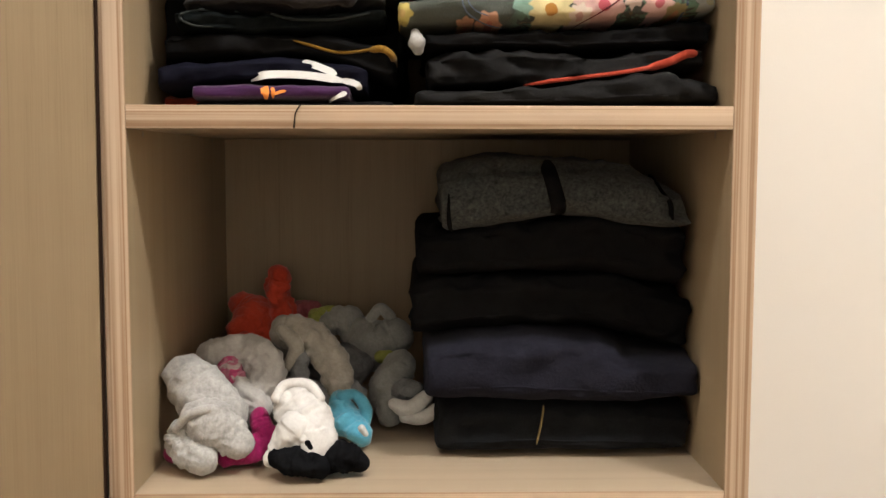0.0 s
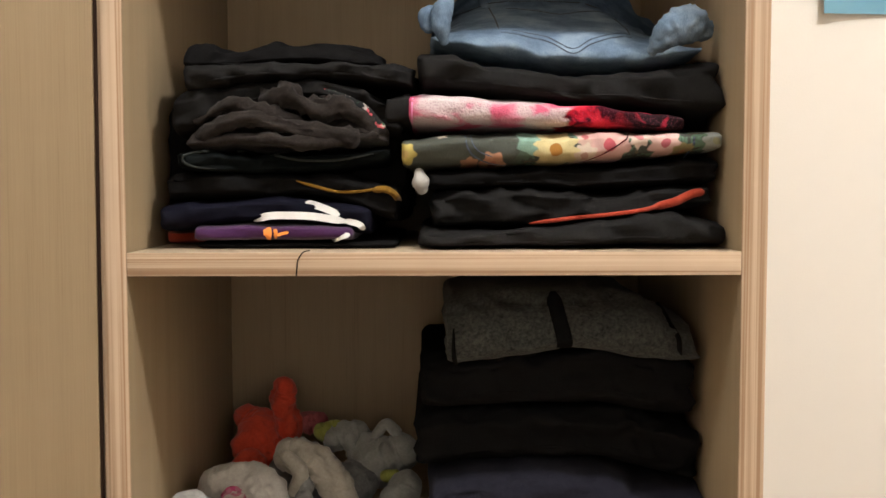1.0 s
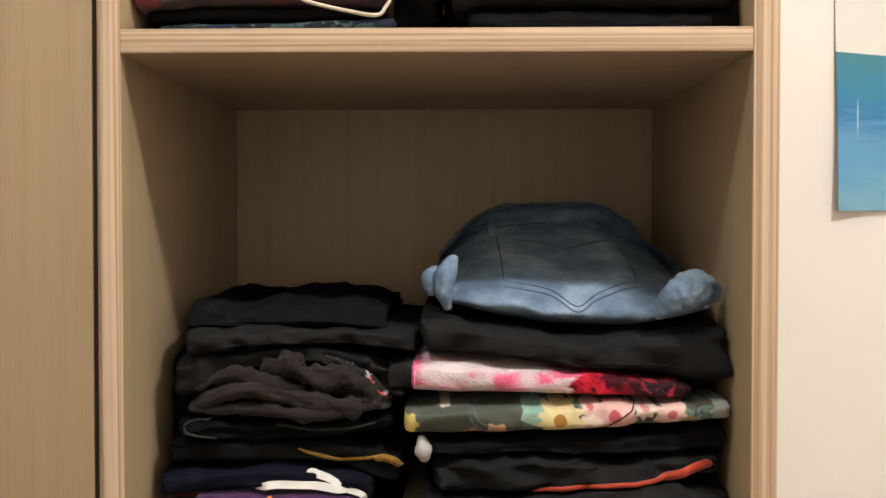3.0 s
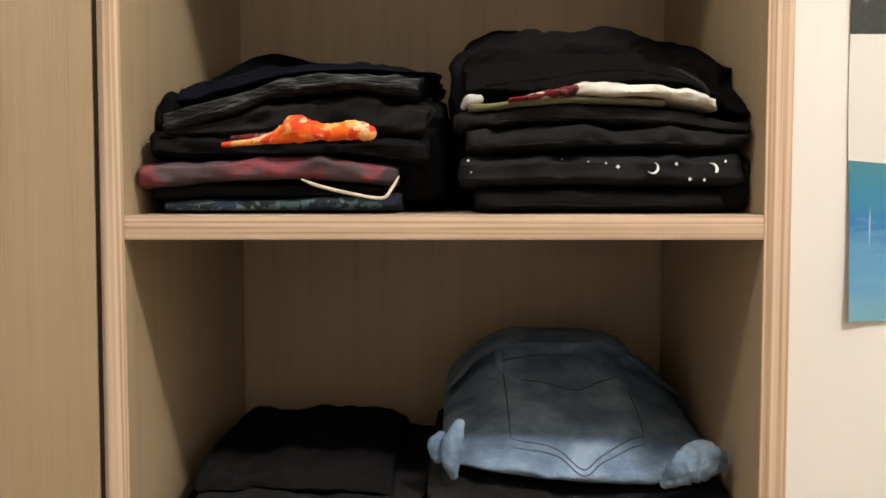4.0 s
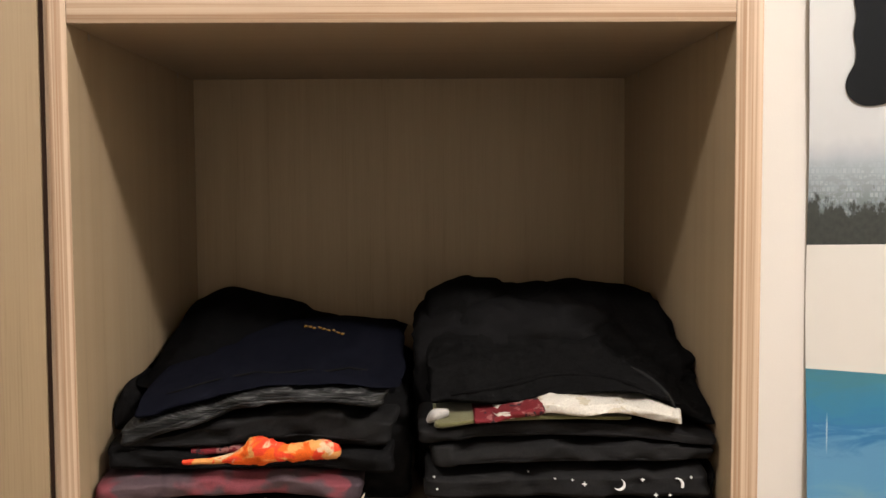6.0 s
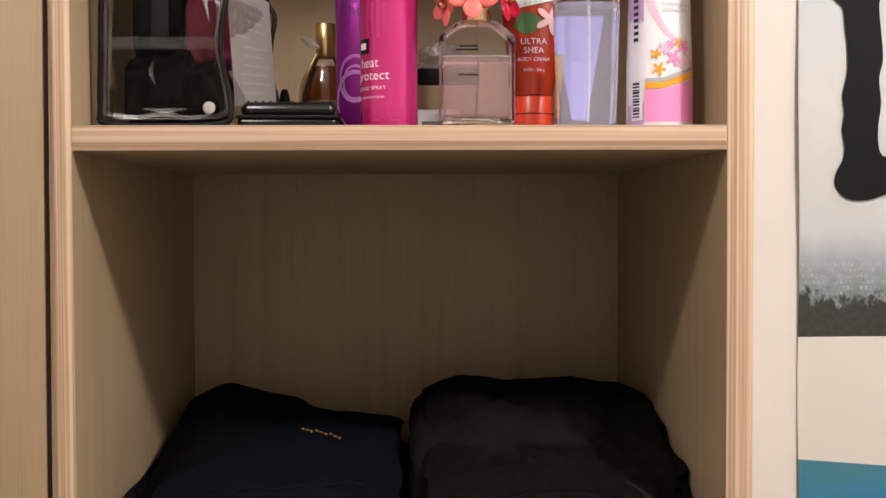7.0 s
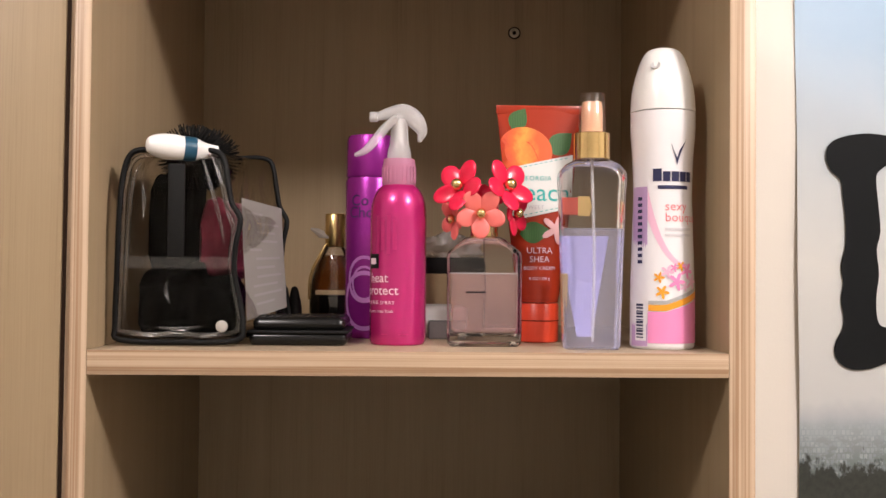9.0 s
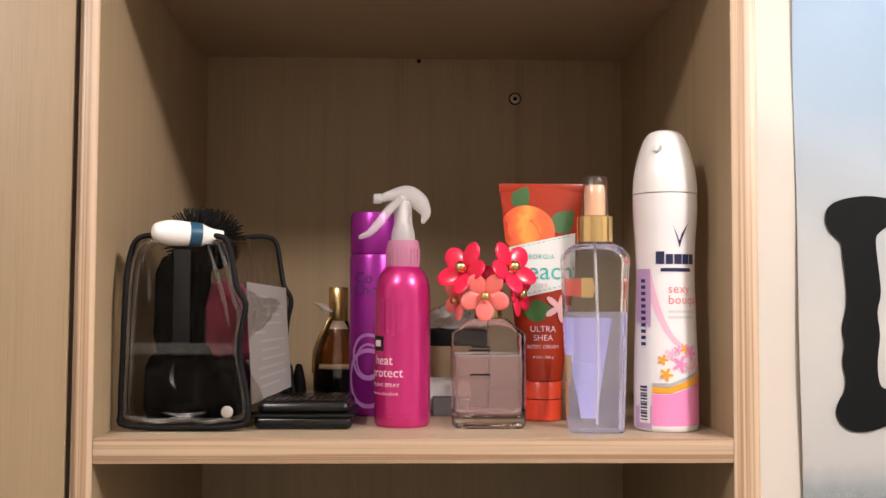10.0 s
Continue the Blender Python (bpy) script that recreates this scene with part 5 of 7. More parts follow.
# ---- socks ----
SOCKS = [
    ('grey marl ankle socks folded into a loose ball', 'sock_marl', [
        ('leg', [(-0.1938, 0.085, 0.7875, 0.0197), (-0.1816, 0.075, 0.7772, 0.0239), (-0.1609, 0.06, 0.7624, 0.0191)]),
        ('foot', [(-0.1803, 0.055, 0.7623, 0.0147), (-0.162, 0.05, 0.755, 0.018), (-0.1461, 0.045, 0.7456, 0.0128)]),
        ('heel', [(-0.192, 0.055, 0.7515, 0.0121), (-0.1908, 0.05, 0.74, 0.0146), (-0.1748, 0.04, 0.7352, 0.0153)]),
        ('cuff', [(-0.1948, 0.035, 0.7568, 0.0038), (-0.1831, 0.03, 0.7686, 0.0042), (-0.1706, 0.03, 0.7728, 0.0042), (-0.1632, 0.035, 0.7716, 0.0038)]),
    ]),
    ('white sock with pink striped cuff, bundled up', 'sock_offwhite', [
        ('leg', [(-0.1867, 0.15, 0.7892, 0.0184), (-0.1616, 0.145, 0.794, 0.0202), (-0.1376, 0.13, 0.786, 0.0189), (-0.1415, 0.11, 0.7637, 0.0157)]),
        ('heel', [(-0.1563, 0.115, 0.7727, 0.0121), (-0.1399, 0.1, 0.7601, 0.0119)]),
        ('cuff:sock_pink', [(-0.1698, 0.12, 0.788, 0.0112), (-0.1633, 0.11, 0.7785, 0.0111), (-0.1545, 0.105, 0.7727, 0.0074)]),
    ]),
    ('magenta sock squeezed under the pale ones', 'sock_magenta', [
        ('leg', [(-0.1362, 0.085, 0.7547, 0.0099), (-0.1324, 0.075, 0.7395, 0.0124), (-0.1453, 0.065, 0.7325, 0.0123), (-0.1596, 0.06, 0.7293, 0.0087)]),
        ('toe', [(-0.2055, 0.075, 0.7287, 0.008), (-0.199, 0.07, 0.7278, 0.007)]),
    ]),
    ('white sock pair with black toes', 'sock_white', [
        ('leg', [(-0.1081, 0.065, 0.7729, 0.0184), (-0.0981, 0.055, 0.758, 0.0225), (-0.0906, 0.045, 0.7435, 0.0205)]),
        ('heel', [(-0.1028, 0.04, 0.7555, 0.0161), (-0.1198, 0.035, 0.7366, 0.0093)]),
        ('cuff', [(-0.1196, 0.045, 0.7776, 0.0051), (-0.1126, 0.05, 0.7872, 0.0052), (-0.0954, 0.05, 0.7872, 0.0052), (-0.0855, 0.045, 0.7776, 0.0051)]),
        ('toe:sock_black', [(-0.1144, 0.032, 0.7367, 0.0101), (-0.1013, 0.028, 0.7335, 0.0134), (-0.0844, 0.026, 0.7305, 0.01)]),
        ('toe:sock_black', [(-0.0794, 0.04, 0.7343, 0.0127), (-0.0646, 0.04, 0.7345, 0.0144), (-0.0561, 0.04, 0.7314, 0.011)]),
        ('emblem:sock_black', [(-0.0912, 0.016, 0.7529, 0.0025), (-0.0891, 0.016, 0.7496, 0.0021)]),
    ]),
    ('turquoise fluffy sock curled into a knot', 'sock_blue', [
        ('leg', [(-0.0765, 0.135, 0.7564, 0.0105), (-0.07, 0.125, 0.7399, 0.0151), (-0.0586, 0.115, 0.7324, 0.0121)]),
        ('cuff', [(-0.0753, 0.12, 0.7613, 0.0066), (-0.0639, 0.125, 0.762, 0.0056), (-0.0542, 0.12, 0.7505, 0.007), (-0.056, 0.11, 0.7368, 0.006)]),
        ('tag:sock_white', [(-0.056, 0.095, 0.7431, 0.0032), (-0.0524, 0.095, 0.7381, 0.0023)]),
    ]),
    ('beige and grey sock with a turned-over cuff', 'sock_beige', [
        ('leg', [(-0.1284, 0.185, 0.8085, 0.0161), (-0.1046, 0.175, 0.8042, 0.0189), (-0.0863, 0.165, 0.7838, 0.0168), (-0.0781, 0.155, 0.7614, 0.0136)]),
        ('cuff', [(-0.1293, 0.155, 0.8125, 0.0068), (-0.1164, 0.15, 0.7988, 0.0087), (-0.1237, 0.15, 0.7819, 0.0063)]),
        ('inside:sock_grey', [(-0.1138, 0.16, 0.7872, 0.0108), (-0.1107, 0.155, 0.7638, 0.0107)]),
        ('foot:sock_grey', [(-0.0764, 0.165, 0.7616, 0.0128), (-0.0638, 0.16, 0.7578, 0.0108)]),
    ]),
    ('pale grey sock with lime green heel', 'sock_grey2', [
        ('leg', [(-0.0653, 0.27, 0.7933, 0.0198), (-0.0511, 0.26, 0.7813, 0.0262), (-0.032, 0.26, 0.7895, 0.0196)]),
        ('foot', [(-0.0956, 0.27, 0.8015, 0.0154), (-0.0818, 0.27, 0.8043, 0.0165), (-0.0745, 0.26, 0.784, 0.012)]),
        ('cuff', [(-0.056, 0.25, 0.8085, 0.0065), (-0.0469, 0.25, 0.8182, 0.0065), (-0.0371, 0.25, 0.8101, 0.007)]),
        ('heel:sock_lime', [(-0.1093, 0.27, 0.8087, 0.0099), (-0.0956, 0.27, 0.812, 0.0088)]),
        ('heel:sock_lime', [(-0.0458, 0.225, 0.7771, 0.0063), (-0.0374, 0.225, 0.7787, 0.0053)]),
    ]),
    ('grey sock with white ribbed cuff', 'sock_grey2', [
        ('leg', [(-0.0282, 0.21, 0.7723, 0.0176), (-0.0355, 0.195, 0.7498, 0.0214), (-0.034, 0.18, 0.735, 0.015)]),
        ('foot:sock_grey', [(-0.0225, 0.18, 0.7557, 0.012), (-0.0124, 0.17, 0.7555, 0.0089)]),
        ('cuff:sock_white', [(-0.0316, 0.15, 0.748, 0.0063), (-0.0171, 0.145, 0.7444, 0.0096), (-0.0026, 0.145, 0.7554, 0.0072)]),
        ('cuff:sock_white', [(-0.0219, 0.145, 0.7371, 0.0063), (-0.005, 0.14, 0.7384, 0.0077), (0.0094, 0.14, 0.748, 0.0062)]),
    ]),
    ('coral red socks knotted against the back panel', 'sock_coral', [
        ('leg', [(-0.189, 0.3, 0.8137, 0.0159), (-0.176, 0.29, 0.8039, 0.0225), (-0.1837, 0.27, 0.7933, 0.0165)]),
        ('foot', [(-0.1464, 0.3, 0.8052, 0.017), (-0.1521, 0.3, 0.8279, 0.0181), (-0.151, 0.3, 0.8438, 0.0147)]),
        ('toe:sock_rose', [(-0.1278, 0.31, 0.8094, 0.0137), (-0.1163, 0.31, 0.8106, 0.0092)]),
        ('leg', [(-0.1604, 0.28, 0.786, 0.0189), (-0.1775, 0.25, 0.7777, 0.0183)]),
    ]),
    ('dark grey socks at the bottom of the heap', 'sock_grey', [
        ('leg', [(-0.1388, 0.17, 0.7555, 0.0198), (-0.1079, 0.16, 0.748, 0.0225), (-0.0793, 0.17, 0.7393, 0.0198)]),
        ('leg', [(-0.1961, 0.15, 0.7504, 0.0174), (-0.1746, 0.15, 0.7407, 0.0194), (-0.1553, 0.18, 0.7532, 0.018)]),
        ('foot', [(-0.0742, 0.24, 0.7662, 0.0246), (-0.1042, 0.22, 0.765, 0.0241), (-0.1397, 0.25, 0.775, 0.0216)]),
    ]),
]
for si, (text, base, pieces) in enumerate(SOCKS):
    s = empty("sock_pair", text, "socks", group="heap of socks")
    for pi, (nm, path) in enumerate(pieces):
        nm, _, own = nm.partition(":")
        part(nm, tube([(q[0], q[1] + (0.009 if nm == "cuff" else 0.0), q[2]) for q in path], [q[3] * (0.85 if nm == "cuff" else 1.0) for q in path], seg=56, n=18, wrinkle=0.0056 if path[0][3] > 0.008 else 0.0014, freq=48, seed=si * 3.3 + pi), sock_mats[own or base], s)

# ---- toiletries on the upper shelf ----
Z = S3 + 0.0003


def film(name, tint=(0.95, 0.95, 0.95), rough=0.04, thick=False):
    m = mat(name)
    k = Net(m)
    gl = k.n("ShaderNodeBsdfGlossy", Color=(1, 1, 1, 1), Roughness=rough)
    tr = k.n("ShaderNodeBsdfTransparent", Color=(*tint, 1))
    gloss = k.math("MULTIPLY_ADD", k.math("POWER", k.n("ShaderNodeLayerWeight", Blend=0.5).outputs[1], 4.0), 0.75, 0.05)
    if thick:
        gloss = k.n("ShaderNodeFresnel", IOR=1.5).outputs[0]
    mx = k.n("ShaderNodeMixShader", Fac=gloss)
    k.put(mx.inputs[1], tr.outputs[0])
    k.put(mx.inputs[2], gl.outputs[0])
    k.put(k.t.nodes["Material Output"].inputs[0], mx.outputs[0])
    return m


CLEAR_BODY = film("clear_plastic_body", (0.96, 0.96, 0.96), 0.03, True)
CLEAR = film("clear_plastic_wall")
CREASE = film("vinyl_fold_highlight", (0.97, 0.97, 0.96), 0.12, True)
PINK_FILM = mat("pink_perfume_liquid", (0.97, 0.74, 0.73), 0.03, trans=0.88, ior=1.08)
LILAC_FILM = mat("lilac_mist_liquid", (0.82, 0.81, 0.94), 0.06, trans=0.86, ior=1.06)
CLEAR_GLASS = film("clear_glass_wall", (0.96, 0.94, 0.93), 0.02, True)


def at(profile, z):
    """Radius of a turned body at height z."""
    for (r0, z0), (r1, z1) in zip(profile, profile[1:]):
        if z0 <= z <= z1 and z1 > z0:
            return r0 + (r1 - r0) * (z - z0) / (z1 - z0)
    return profile[-1][0] if z > profile[-1][1] else profile[0][0]


def seat_on(thing, old, place, size):
    """Sets a thing down on the shelf at a place, at its true size."""
    thing.matrix_basis = Matrix.Translation((place[0], place[1], Z)) @ Matrix.Scale(size, 4) @ Matrix.Translation((-old[0], -old[1], -Z))


# clear cosmetic bag
bag = empty("cosmetic_bag", "clear vinyl cosmetic bag with black piping", "cosmetic bag")


def bag_outline(y, dx=0.0, grow=1.0, top=1.840):
    """Rim of one bag panel: broad and rounded below, narrower with soft shoulders above."""
    cx, out = -0.1625 + dx, []
    shape = [(-0.039, 0.004), (-0.0425, 0.014), (-0.0415, 0.05), (-0.0400, 0.09), (-0.0385, 0.118), (-0.033, 0.132), (-0.020, 0.1345), (0.0, 0.134), (0.018, 0.1345),
             (0.0275, 0.130), (0.0315, 0.112), (0.0345, 0.098), (0.0405, 0.087), (0.0375, 0.070), (0.0365, 0.05), (0.0405, 0.028), (0.0425, 0.014), (0.038, 0.004), (0.0, 0.0025)]
    for x, z in shape:
        out.append(Vector((cx + x * grow, y + 0.002 * math.sin(z * 60), Z + z * (top - Z) / 0.1355)))
    return out


def dense(loop, n=4):
    pts, m = [], len(loop)
    for i in range(m):
        p0, p1, p2, p3 = (loop[(i + j) % m] for j in (-1, 0, 1, 2))
        for s in range(n):
            t = s / n
            pts.append(0.5 * (2 * p1 + (p2 - p0) * t + (2 * p0 - 5 * p1 + 4 * p2 - p3) * t * t + (3 * p1 - p0 - 3 * p2 + p3) * t ** 3))
    return pts


front, rear = bag_outline(0.036, 0.0, 1.045, 1.8435), bag_outline(0.118, 0.025, 0.98, 1.8475)


def panel(loop, belly):
    """A vinyl panel inside a rim, bellied out a little and softly creased."""
    ring = dense(loop)
    c = sum(ring, Vector()) / len(ring)
    rows = []
    for i in range(10):
        k = 1 - i / 10
        rows.append([c + (p - c) * k + Vector((0, belly * (1 - k * k) + 0.0012 * noise.noise((c + (p - c) * k) * 70), 0)) for p in ring])
    return grid_skin(rows)


def clear_pane(ob):
    ob.visible_shadow = False
    return ob


part("front_panel", panel(front, -0.004), VINYL, bag, "clear creased vinyl")
part("rear_panel", panel(rear, 0.003), VINYL, bag)
d0, d1 = dense(front), dense(rear)
rows = []
for i in range(9):
    u = i / 8
    rows.append([a.lerp(b, u) + Vector((0.0022 * noise.noise(a * 40 + Vector((0, u * 4, 0))), 0, (0.0018 * noise.noise(b * 55 + Vector((0, u * 3, 0))) - 0.003 * math.sin(math.pi * u) if a.z > Z + 0.02 else 0))) for a, b in zip(d0, d1)])
part("gusset", grid_skin(rows, cap=False), VINYL, bag)
mid = sum(front, Vector()) / len(front)
# clear tube added inside the piping only to carry a bright highlight
clear_pane(part("edge_highlight_tube", tube([mid + (v - mid) * 0.925 + Vector((0, -0.002, 0)) for v in front], 0.0017, seg=10, n=4, closed=True), CLEAR_BODY, bag, "clear tube added along the edge to catch highlights"))
part("piping", tube(front, 0.0021, seg=10, n=4, closed=True), BLACK_SATIN, bag, "black satin piping")
part("piping", tube(rear, 0.0019, seg=10, n=4, closed=True), BLACK_SATIN, bag)
clear_pane(part("pocket_edge", box(-0.201, -0.126, 0.0300, 0.0308, 1.7590, 1.7670, 0.0003), FROST, bag, "frosted pocket band"))
# glossy tubes added along the folds to draw their highlight streaks
for q, line in enumerate(([(-0.2000, 0.0335, 1.722), (-0.1985, 0.0330, 1.770), (-0.1955, 0.0330, 1.815), (-0.190, 0.0335, 1.832)],
                          [(-0.1405, 0.0330, 1.838), (-0.1335, 0.0315, 1.820), (-0.1290, 0.0315, 1.800), (-0.1245, 0.0315, 1.786), (-0.1275, 0.0315, 1.765)],
                          [(-0.1470, 0.0325, 1.836), (-0.1400, 0.0310, 1.815), (-0.1345, 0.0310, 1.795), (-0.1310, 0.0315, 1.778)],
                          [(-0.196, 0.0330, 1.716), (-0.180, 0.0310, 1.7125), (-0.162, 0.0305, 1.7150), (-0.145, 0.0310, 1.7120), (-0.131, 0.0325, 1.7150)],
                          [(-0.176, 0.0300, 1.7185), (-0.160, 0.0295, 1.7170), (-0.146, 0.0300, 1.7190)],
                          [(-0.1690, 0.0300, 1.750), (-0.1705, 0.0298, 1.743), (-0.1675, 0.0300, 1.735)],
                          [(-0.188, 0.0315, 1.818), (-0.1865, 0.0310, 1.806), (-0.187, 0.0315, 1.795)])):
    clear_pane(part("crease", tube(line, [0.0004] + [0.0013] * (len(line) - 2) + [0.0004], seg=10, n=6), CREASE, bag, "glossy tube added as the highlight along a vinyl fold"))
part("zip", box(-0.1700, -0.1585, 0.0300, 0.0325, 1.767, 1.832, 0.0008), BLACK_SATIN, bag, "black zip tape")
sn = part("snap", lathe(smooth_profile([(0.0042, 0.0), (0.004, 0.001), (0.002, 0.0018), (0.0, 0.002)], 3), seg=20), STUD, bag, "milky press stud")
sn.matrix_basis = pose(-0.1315, 0.0305, 1.7190, 90, 0, 0)
# what lies inside the bag
# added black cloth stands in for the shade inside the upper left
solid("bag_shade_cloth", folded(-0.1935, -0.1570, 0.075, 0.108, (1.757, 1.757), (1.826, 1.83, 1.824), layers=1, amp=0.003, seed=33, soft=2.4, nx=30, nv=36), DARK_POUCH, "black cloth added inside the clear bag for its dark interior", "pouch")
solid("dark_pouch", folded(-0.194, -0.128, 0.048, 0.105, (Z + 0.004, Z + 0.003, Z + 0.004), (1.756, 1.761, 1.754), layers=1, amp=0.004, seed=31, soft=2.4, nx=36, nv=40), DARK_POUCH, "crumpled dark grey pouch inside the clear bag", "pouch")
solid("pink_pouch", folded(-0.153, -0.120, 0.062, 0.10, (1.752, 1.753, 1.752), (1.808, 1.812, 1.806), layers=1, amp=0.003, seed=32, soft=2.6, nx=30, nv=36), PINK_POUCH, "dusty pink pouch inside the clear bag", "pouch")
leaf_x = lambda u, v: -0.1225 + 0.0215 * u + 0.0050 * (1 - v)
leaf_y = lambda u, v: 0.050 + 0.056 * u + 0.0015 * math.sin(v * 7)
leaf_z = lambda u, v: 1.722 + 0.088 * v + 0.008 * u * (1 - v) - 0.004 * u * v
rows = []
for i in range(10):
    ring = [Vector((leaf_x(q / 3, i / 9), leaf_y(q / 3, i / 9), leaf_z(q / 3, i / 9))) for q in range(4)]
    rows.append(ring + [v + Vector((0, 0.0006, 0)) for v in reversed(ring)])
lf = solid("leaflet", grid_skin(rows), LEAFLET, "folded white printed leaflet in the clear bag", "leaflet")
for i, (u0, u1) in enumerate(((0.1, 0.5), (0.35, 0.9), (0.35, 0.8), (0.35, 0.85), (0.15, 0.45), (0.3, 0.9), (0.3, 0.75), (0.3, 0.9), (0.2, 0.8), (0.2, 0.9), (0.25, 0.7))):
    v = 0.90 - i * 0.078
    bar = [Vector((leaf_x(u, w), leaf_y(u, w) - 0.0006, leaf_z(u, w))) for u, w in ((u0, v), (u1, v), (u1, v - 0.022), (u0, v - 0.022))]
    part("print_line", grid_skin([bar, [c + Vector((0, 0.0003, 0)) for c in bar]]), INK, lf, smooth=False)

# white-handled brush and round hairbrush lying in the top of the bag
wh = empty("styling_brush", "white styling brush handle with petrol blue ring", "brush")
wh.matrix_basis = pose(-0.1560, 0.0365, 1.8430, 0, 3, 22) @ Matrix.Scale(0.86, 4)
hb = empty("hairbrush", "round black hairbrush head sticking out of the bag", "hairbrush")
hb.matrix_basis = pose(-0.166, 0.028, 1.8375, 0, -4, 84)
rot = Matrix.Rotation(radians(90), 4, "Y")


def along_x(bm):
    bmesh.ops.transform(bm, matrix=rot, verts=bm.verts)
    return bm


part("handle", along_x(lathe(smooth_profile([(0.0, -0.036), (0.006, -0.034), (0.0095, -0.026), (0.0105, -0.016), (0.0098, -0.006)], 5), seg=28)), WHITE_PLASTIC, wh, "glossy white handle end")
part("ring", along_x(lathe([(0.0099, -0.006), (0.0100, -0.001), (0.0096, 0.004)], seg=28)), TEAL_PLASTIC, wh, "petrol blue ring")
part("neck", along_x(lathe(smooth_profile([(0.0096, 0.004), (0.0062, 0.012), (0.0048, 0.022)], 4), seg=24)), WHITE_PLASTIC, wh)
part("barrel", along_x(lathe([(0.008, 0.03), (0.0085, 0.032), (0.0085, 0.088), (0.006, 0.092)], seg=24)), BLACK_PLASTIC, hb, "black brush barrel")
bb = bmesh.new()
rng = random.Random(4)
for i in range(17):
    for q in range(26):
        a = 2 * math.pi * (q + 0.5 * (i % 2)) / 26
        x0, l = 0.033 + i * 0.0034, 0.0240 + rng.uniform(-0.0015, 0.001)
        dr = Vector((rng.uniform(-0.08, 0.08), math.cos(a + rng.uniform(-0.06, 0.06)), math.sin(a)))
        c0 = Vector((x0, 0, 0)) + dr * 0.008
        c1 = Vector((x0, 0, 0)) + dr * l
        s1 = Vector((0.00038, 0, 0))
        s2 = dr.cross(s1).normalized() * 0.00038
        f4 = [bb.verts.new(v) for v in (c0 - s1 - s2, c0 + s1 - s2, c0 + s1 + s2, c0 - s1 + s2)]
        g4 = [bb.verts.new(v) for v in (c1 - s1 - s2, c1 + s1 - s2, c1 + s1 + s2, c1 - s1 + s2)]
        for m in range(4):
            bb.faces.new((f4[m], f4[(m + 1) % 4], g4[(m + 1) % 4], g4[m]))
        bb.faces.new(g4)
br = part("bristles", bb, BLACK_PLASTIC, hb, "stiff black bristles", smooth=False)
tagged(br, kind="stuff")

# folding brush
fb = empty("folding_brush", "flat black folding hairbrush lying closed", "hairbrush")
part("lower_shell", box(-0.1155, -0.0455, 0.045, 0.115, Z, Z + 0.0095, 0.004, 4), BLACK_PLASTIC, fb, "glossy black lower half")
part("upper_shell", box(-0.1135, -0.0470, 0.047, 0.113, Z + 0.0098, Z + 0.0205, 0.0055, 4), BLACK_PLASTIC, fb, "glossy black lid")
part("rim", box(-0.1165, -0.0445, 0.044, 0.116, Z + 0.0085, Z + 0.0108, 0.001), BLACK_SATIN, fb)
dot = lathe(smooth_profile([(0.0011, 0.0), (0.0009, 0.0012), (0.0, 0.0016)], 2), seg=8)
dm = mesh_of(dot, "stud", BLACK_PLASTIC)
for i in range(12):
    for q in range(4):
        ob = new("stud", dm)
        ob.parent = fb
        ob.location = (-0.1085 + i * 0.0052 + 0.0013 * (q % 2), 0.053 + q * 0.007, Z + 0.0200)

# hair claw behind it
cl = empty("hair_claw", "small black hair claw standing behind the brush", "hair clip")
for sx in (-1, 1):
    part("jaw", tube([(-0.098 + sx * 0.003, 0.135, Z + 0.0045), (-0.098 + sx * 0.005, 0.135, Z + 0.014), (-0.098 + sx * 0.0045, 0.138, Z + 0.027), (-0.098 + sx * 0.004, 0.14, Z + 0.038)], [0.0050, 0.0058, 0.0052, 0.0030], seg=12, n=5), BLACK_SATIN, cl)
part("spring", tube([(-0.105, 0.135, Z + 0.018), (-0.098, 0.133, Z + 0.02), (-0.091, 0.135, Z + 0.018)], [0.002] * 3, seg=10), BLACK_PLASTIC, cl)

# gold-capped perfume
gp = empty("perfume_bottle", "amber perfume bottle with a gold cap", "perfume")
gx, gy = -0.0665, 0.200
prof = smooth_profile([(0.017, Z), (0.0205, Z + 0.006), (0.0215, Z + 0.025), (0.0195, Z + 0.045), (0.013, Z + 0.064), (0.0075, Z + 0.074)], 5)
clear_pane(part("bottle", lathe(prof, gx, gy, 40, sy=0.7), CLEAR_GLASS, gp))
part("dark_base", lathe([(r * 0.95, z) for r, z in prof if z < Z + 0.034], gx, gy, 40, sy=0.7), DARK_GLASS, gp, "near-black lower half")
part("perfume", lathe([(r * 0.93, z) for r, z in prof if Z + 0.034 <= z < Z + 0.068], gx, gy, 40, sy=0.7), AMBER, gp, "amber liquid")
part("collar", tube([(gx - 0.021, gy - 0.006, Z + 0.03), (gx - 0.0195, gy - 0.007, Z + 0.05), (gx - 0.012, gy - 0.008, Z + 0.066), (gx - 0.007, gy - 0.006, Z + 0.076)], [0.0014, 0.0016, 0.0016, 0.0014], seg=10), GOLD_MATT, gp)
part("cap", lathe([(0.0078, Z + 0.074), (0.0085, Z + 0.075), (0.0085, Z + 0.1015), (0.0078, Z + 0.1025), (0.0, Z + 0.1027)], gx, gy, 32), GOLD_MATT, gp, "brushed gold cap")
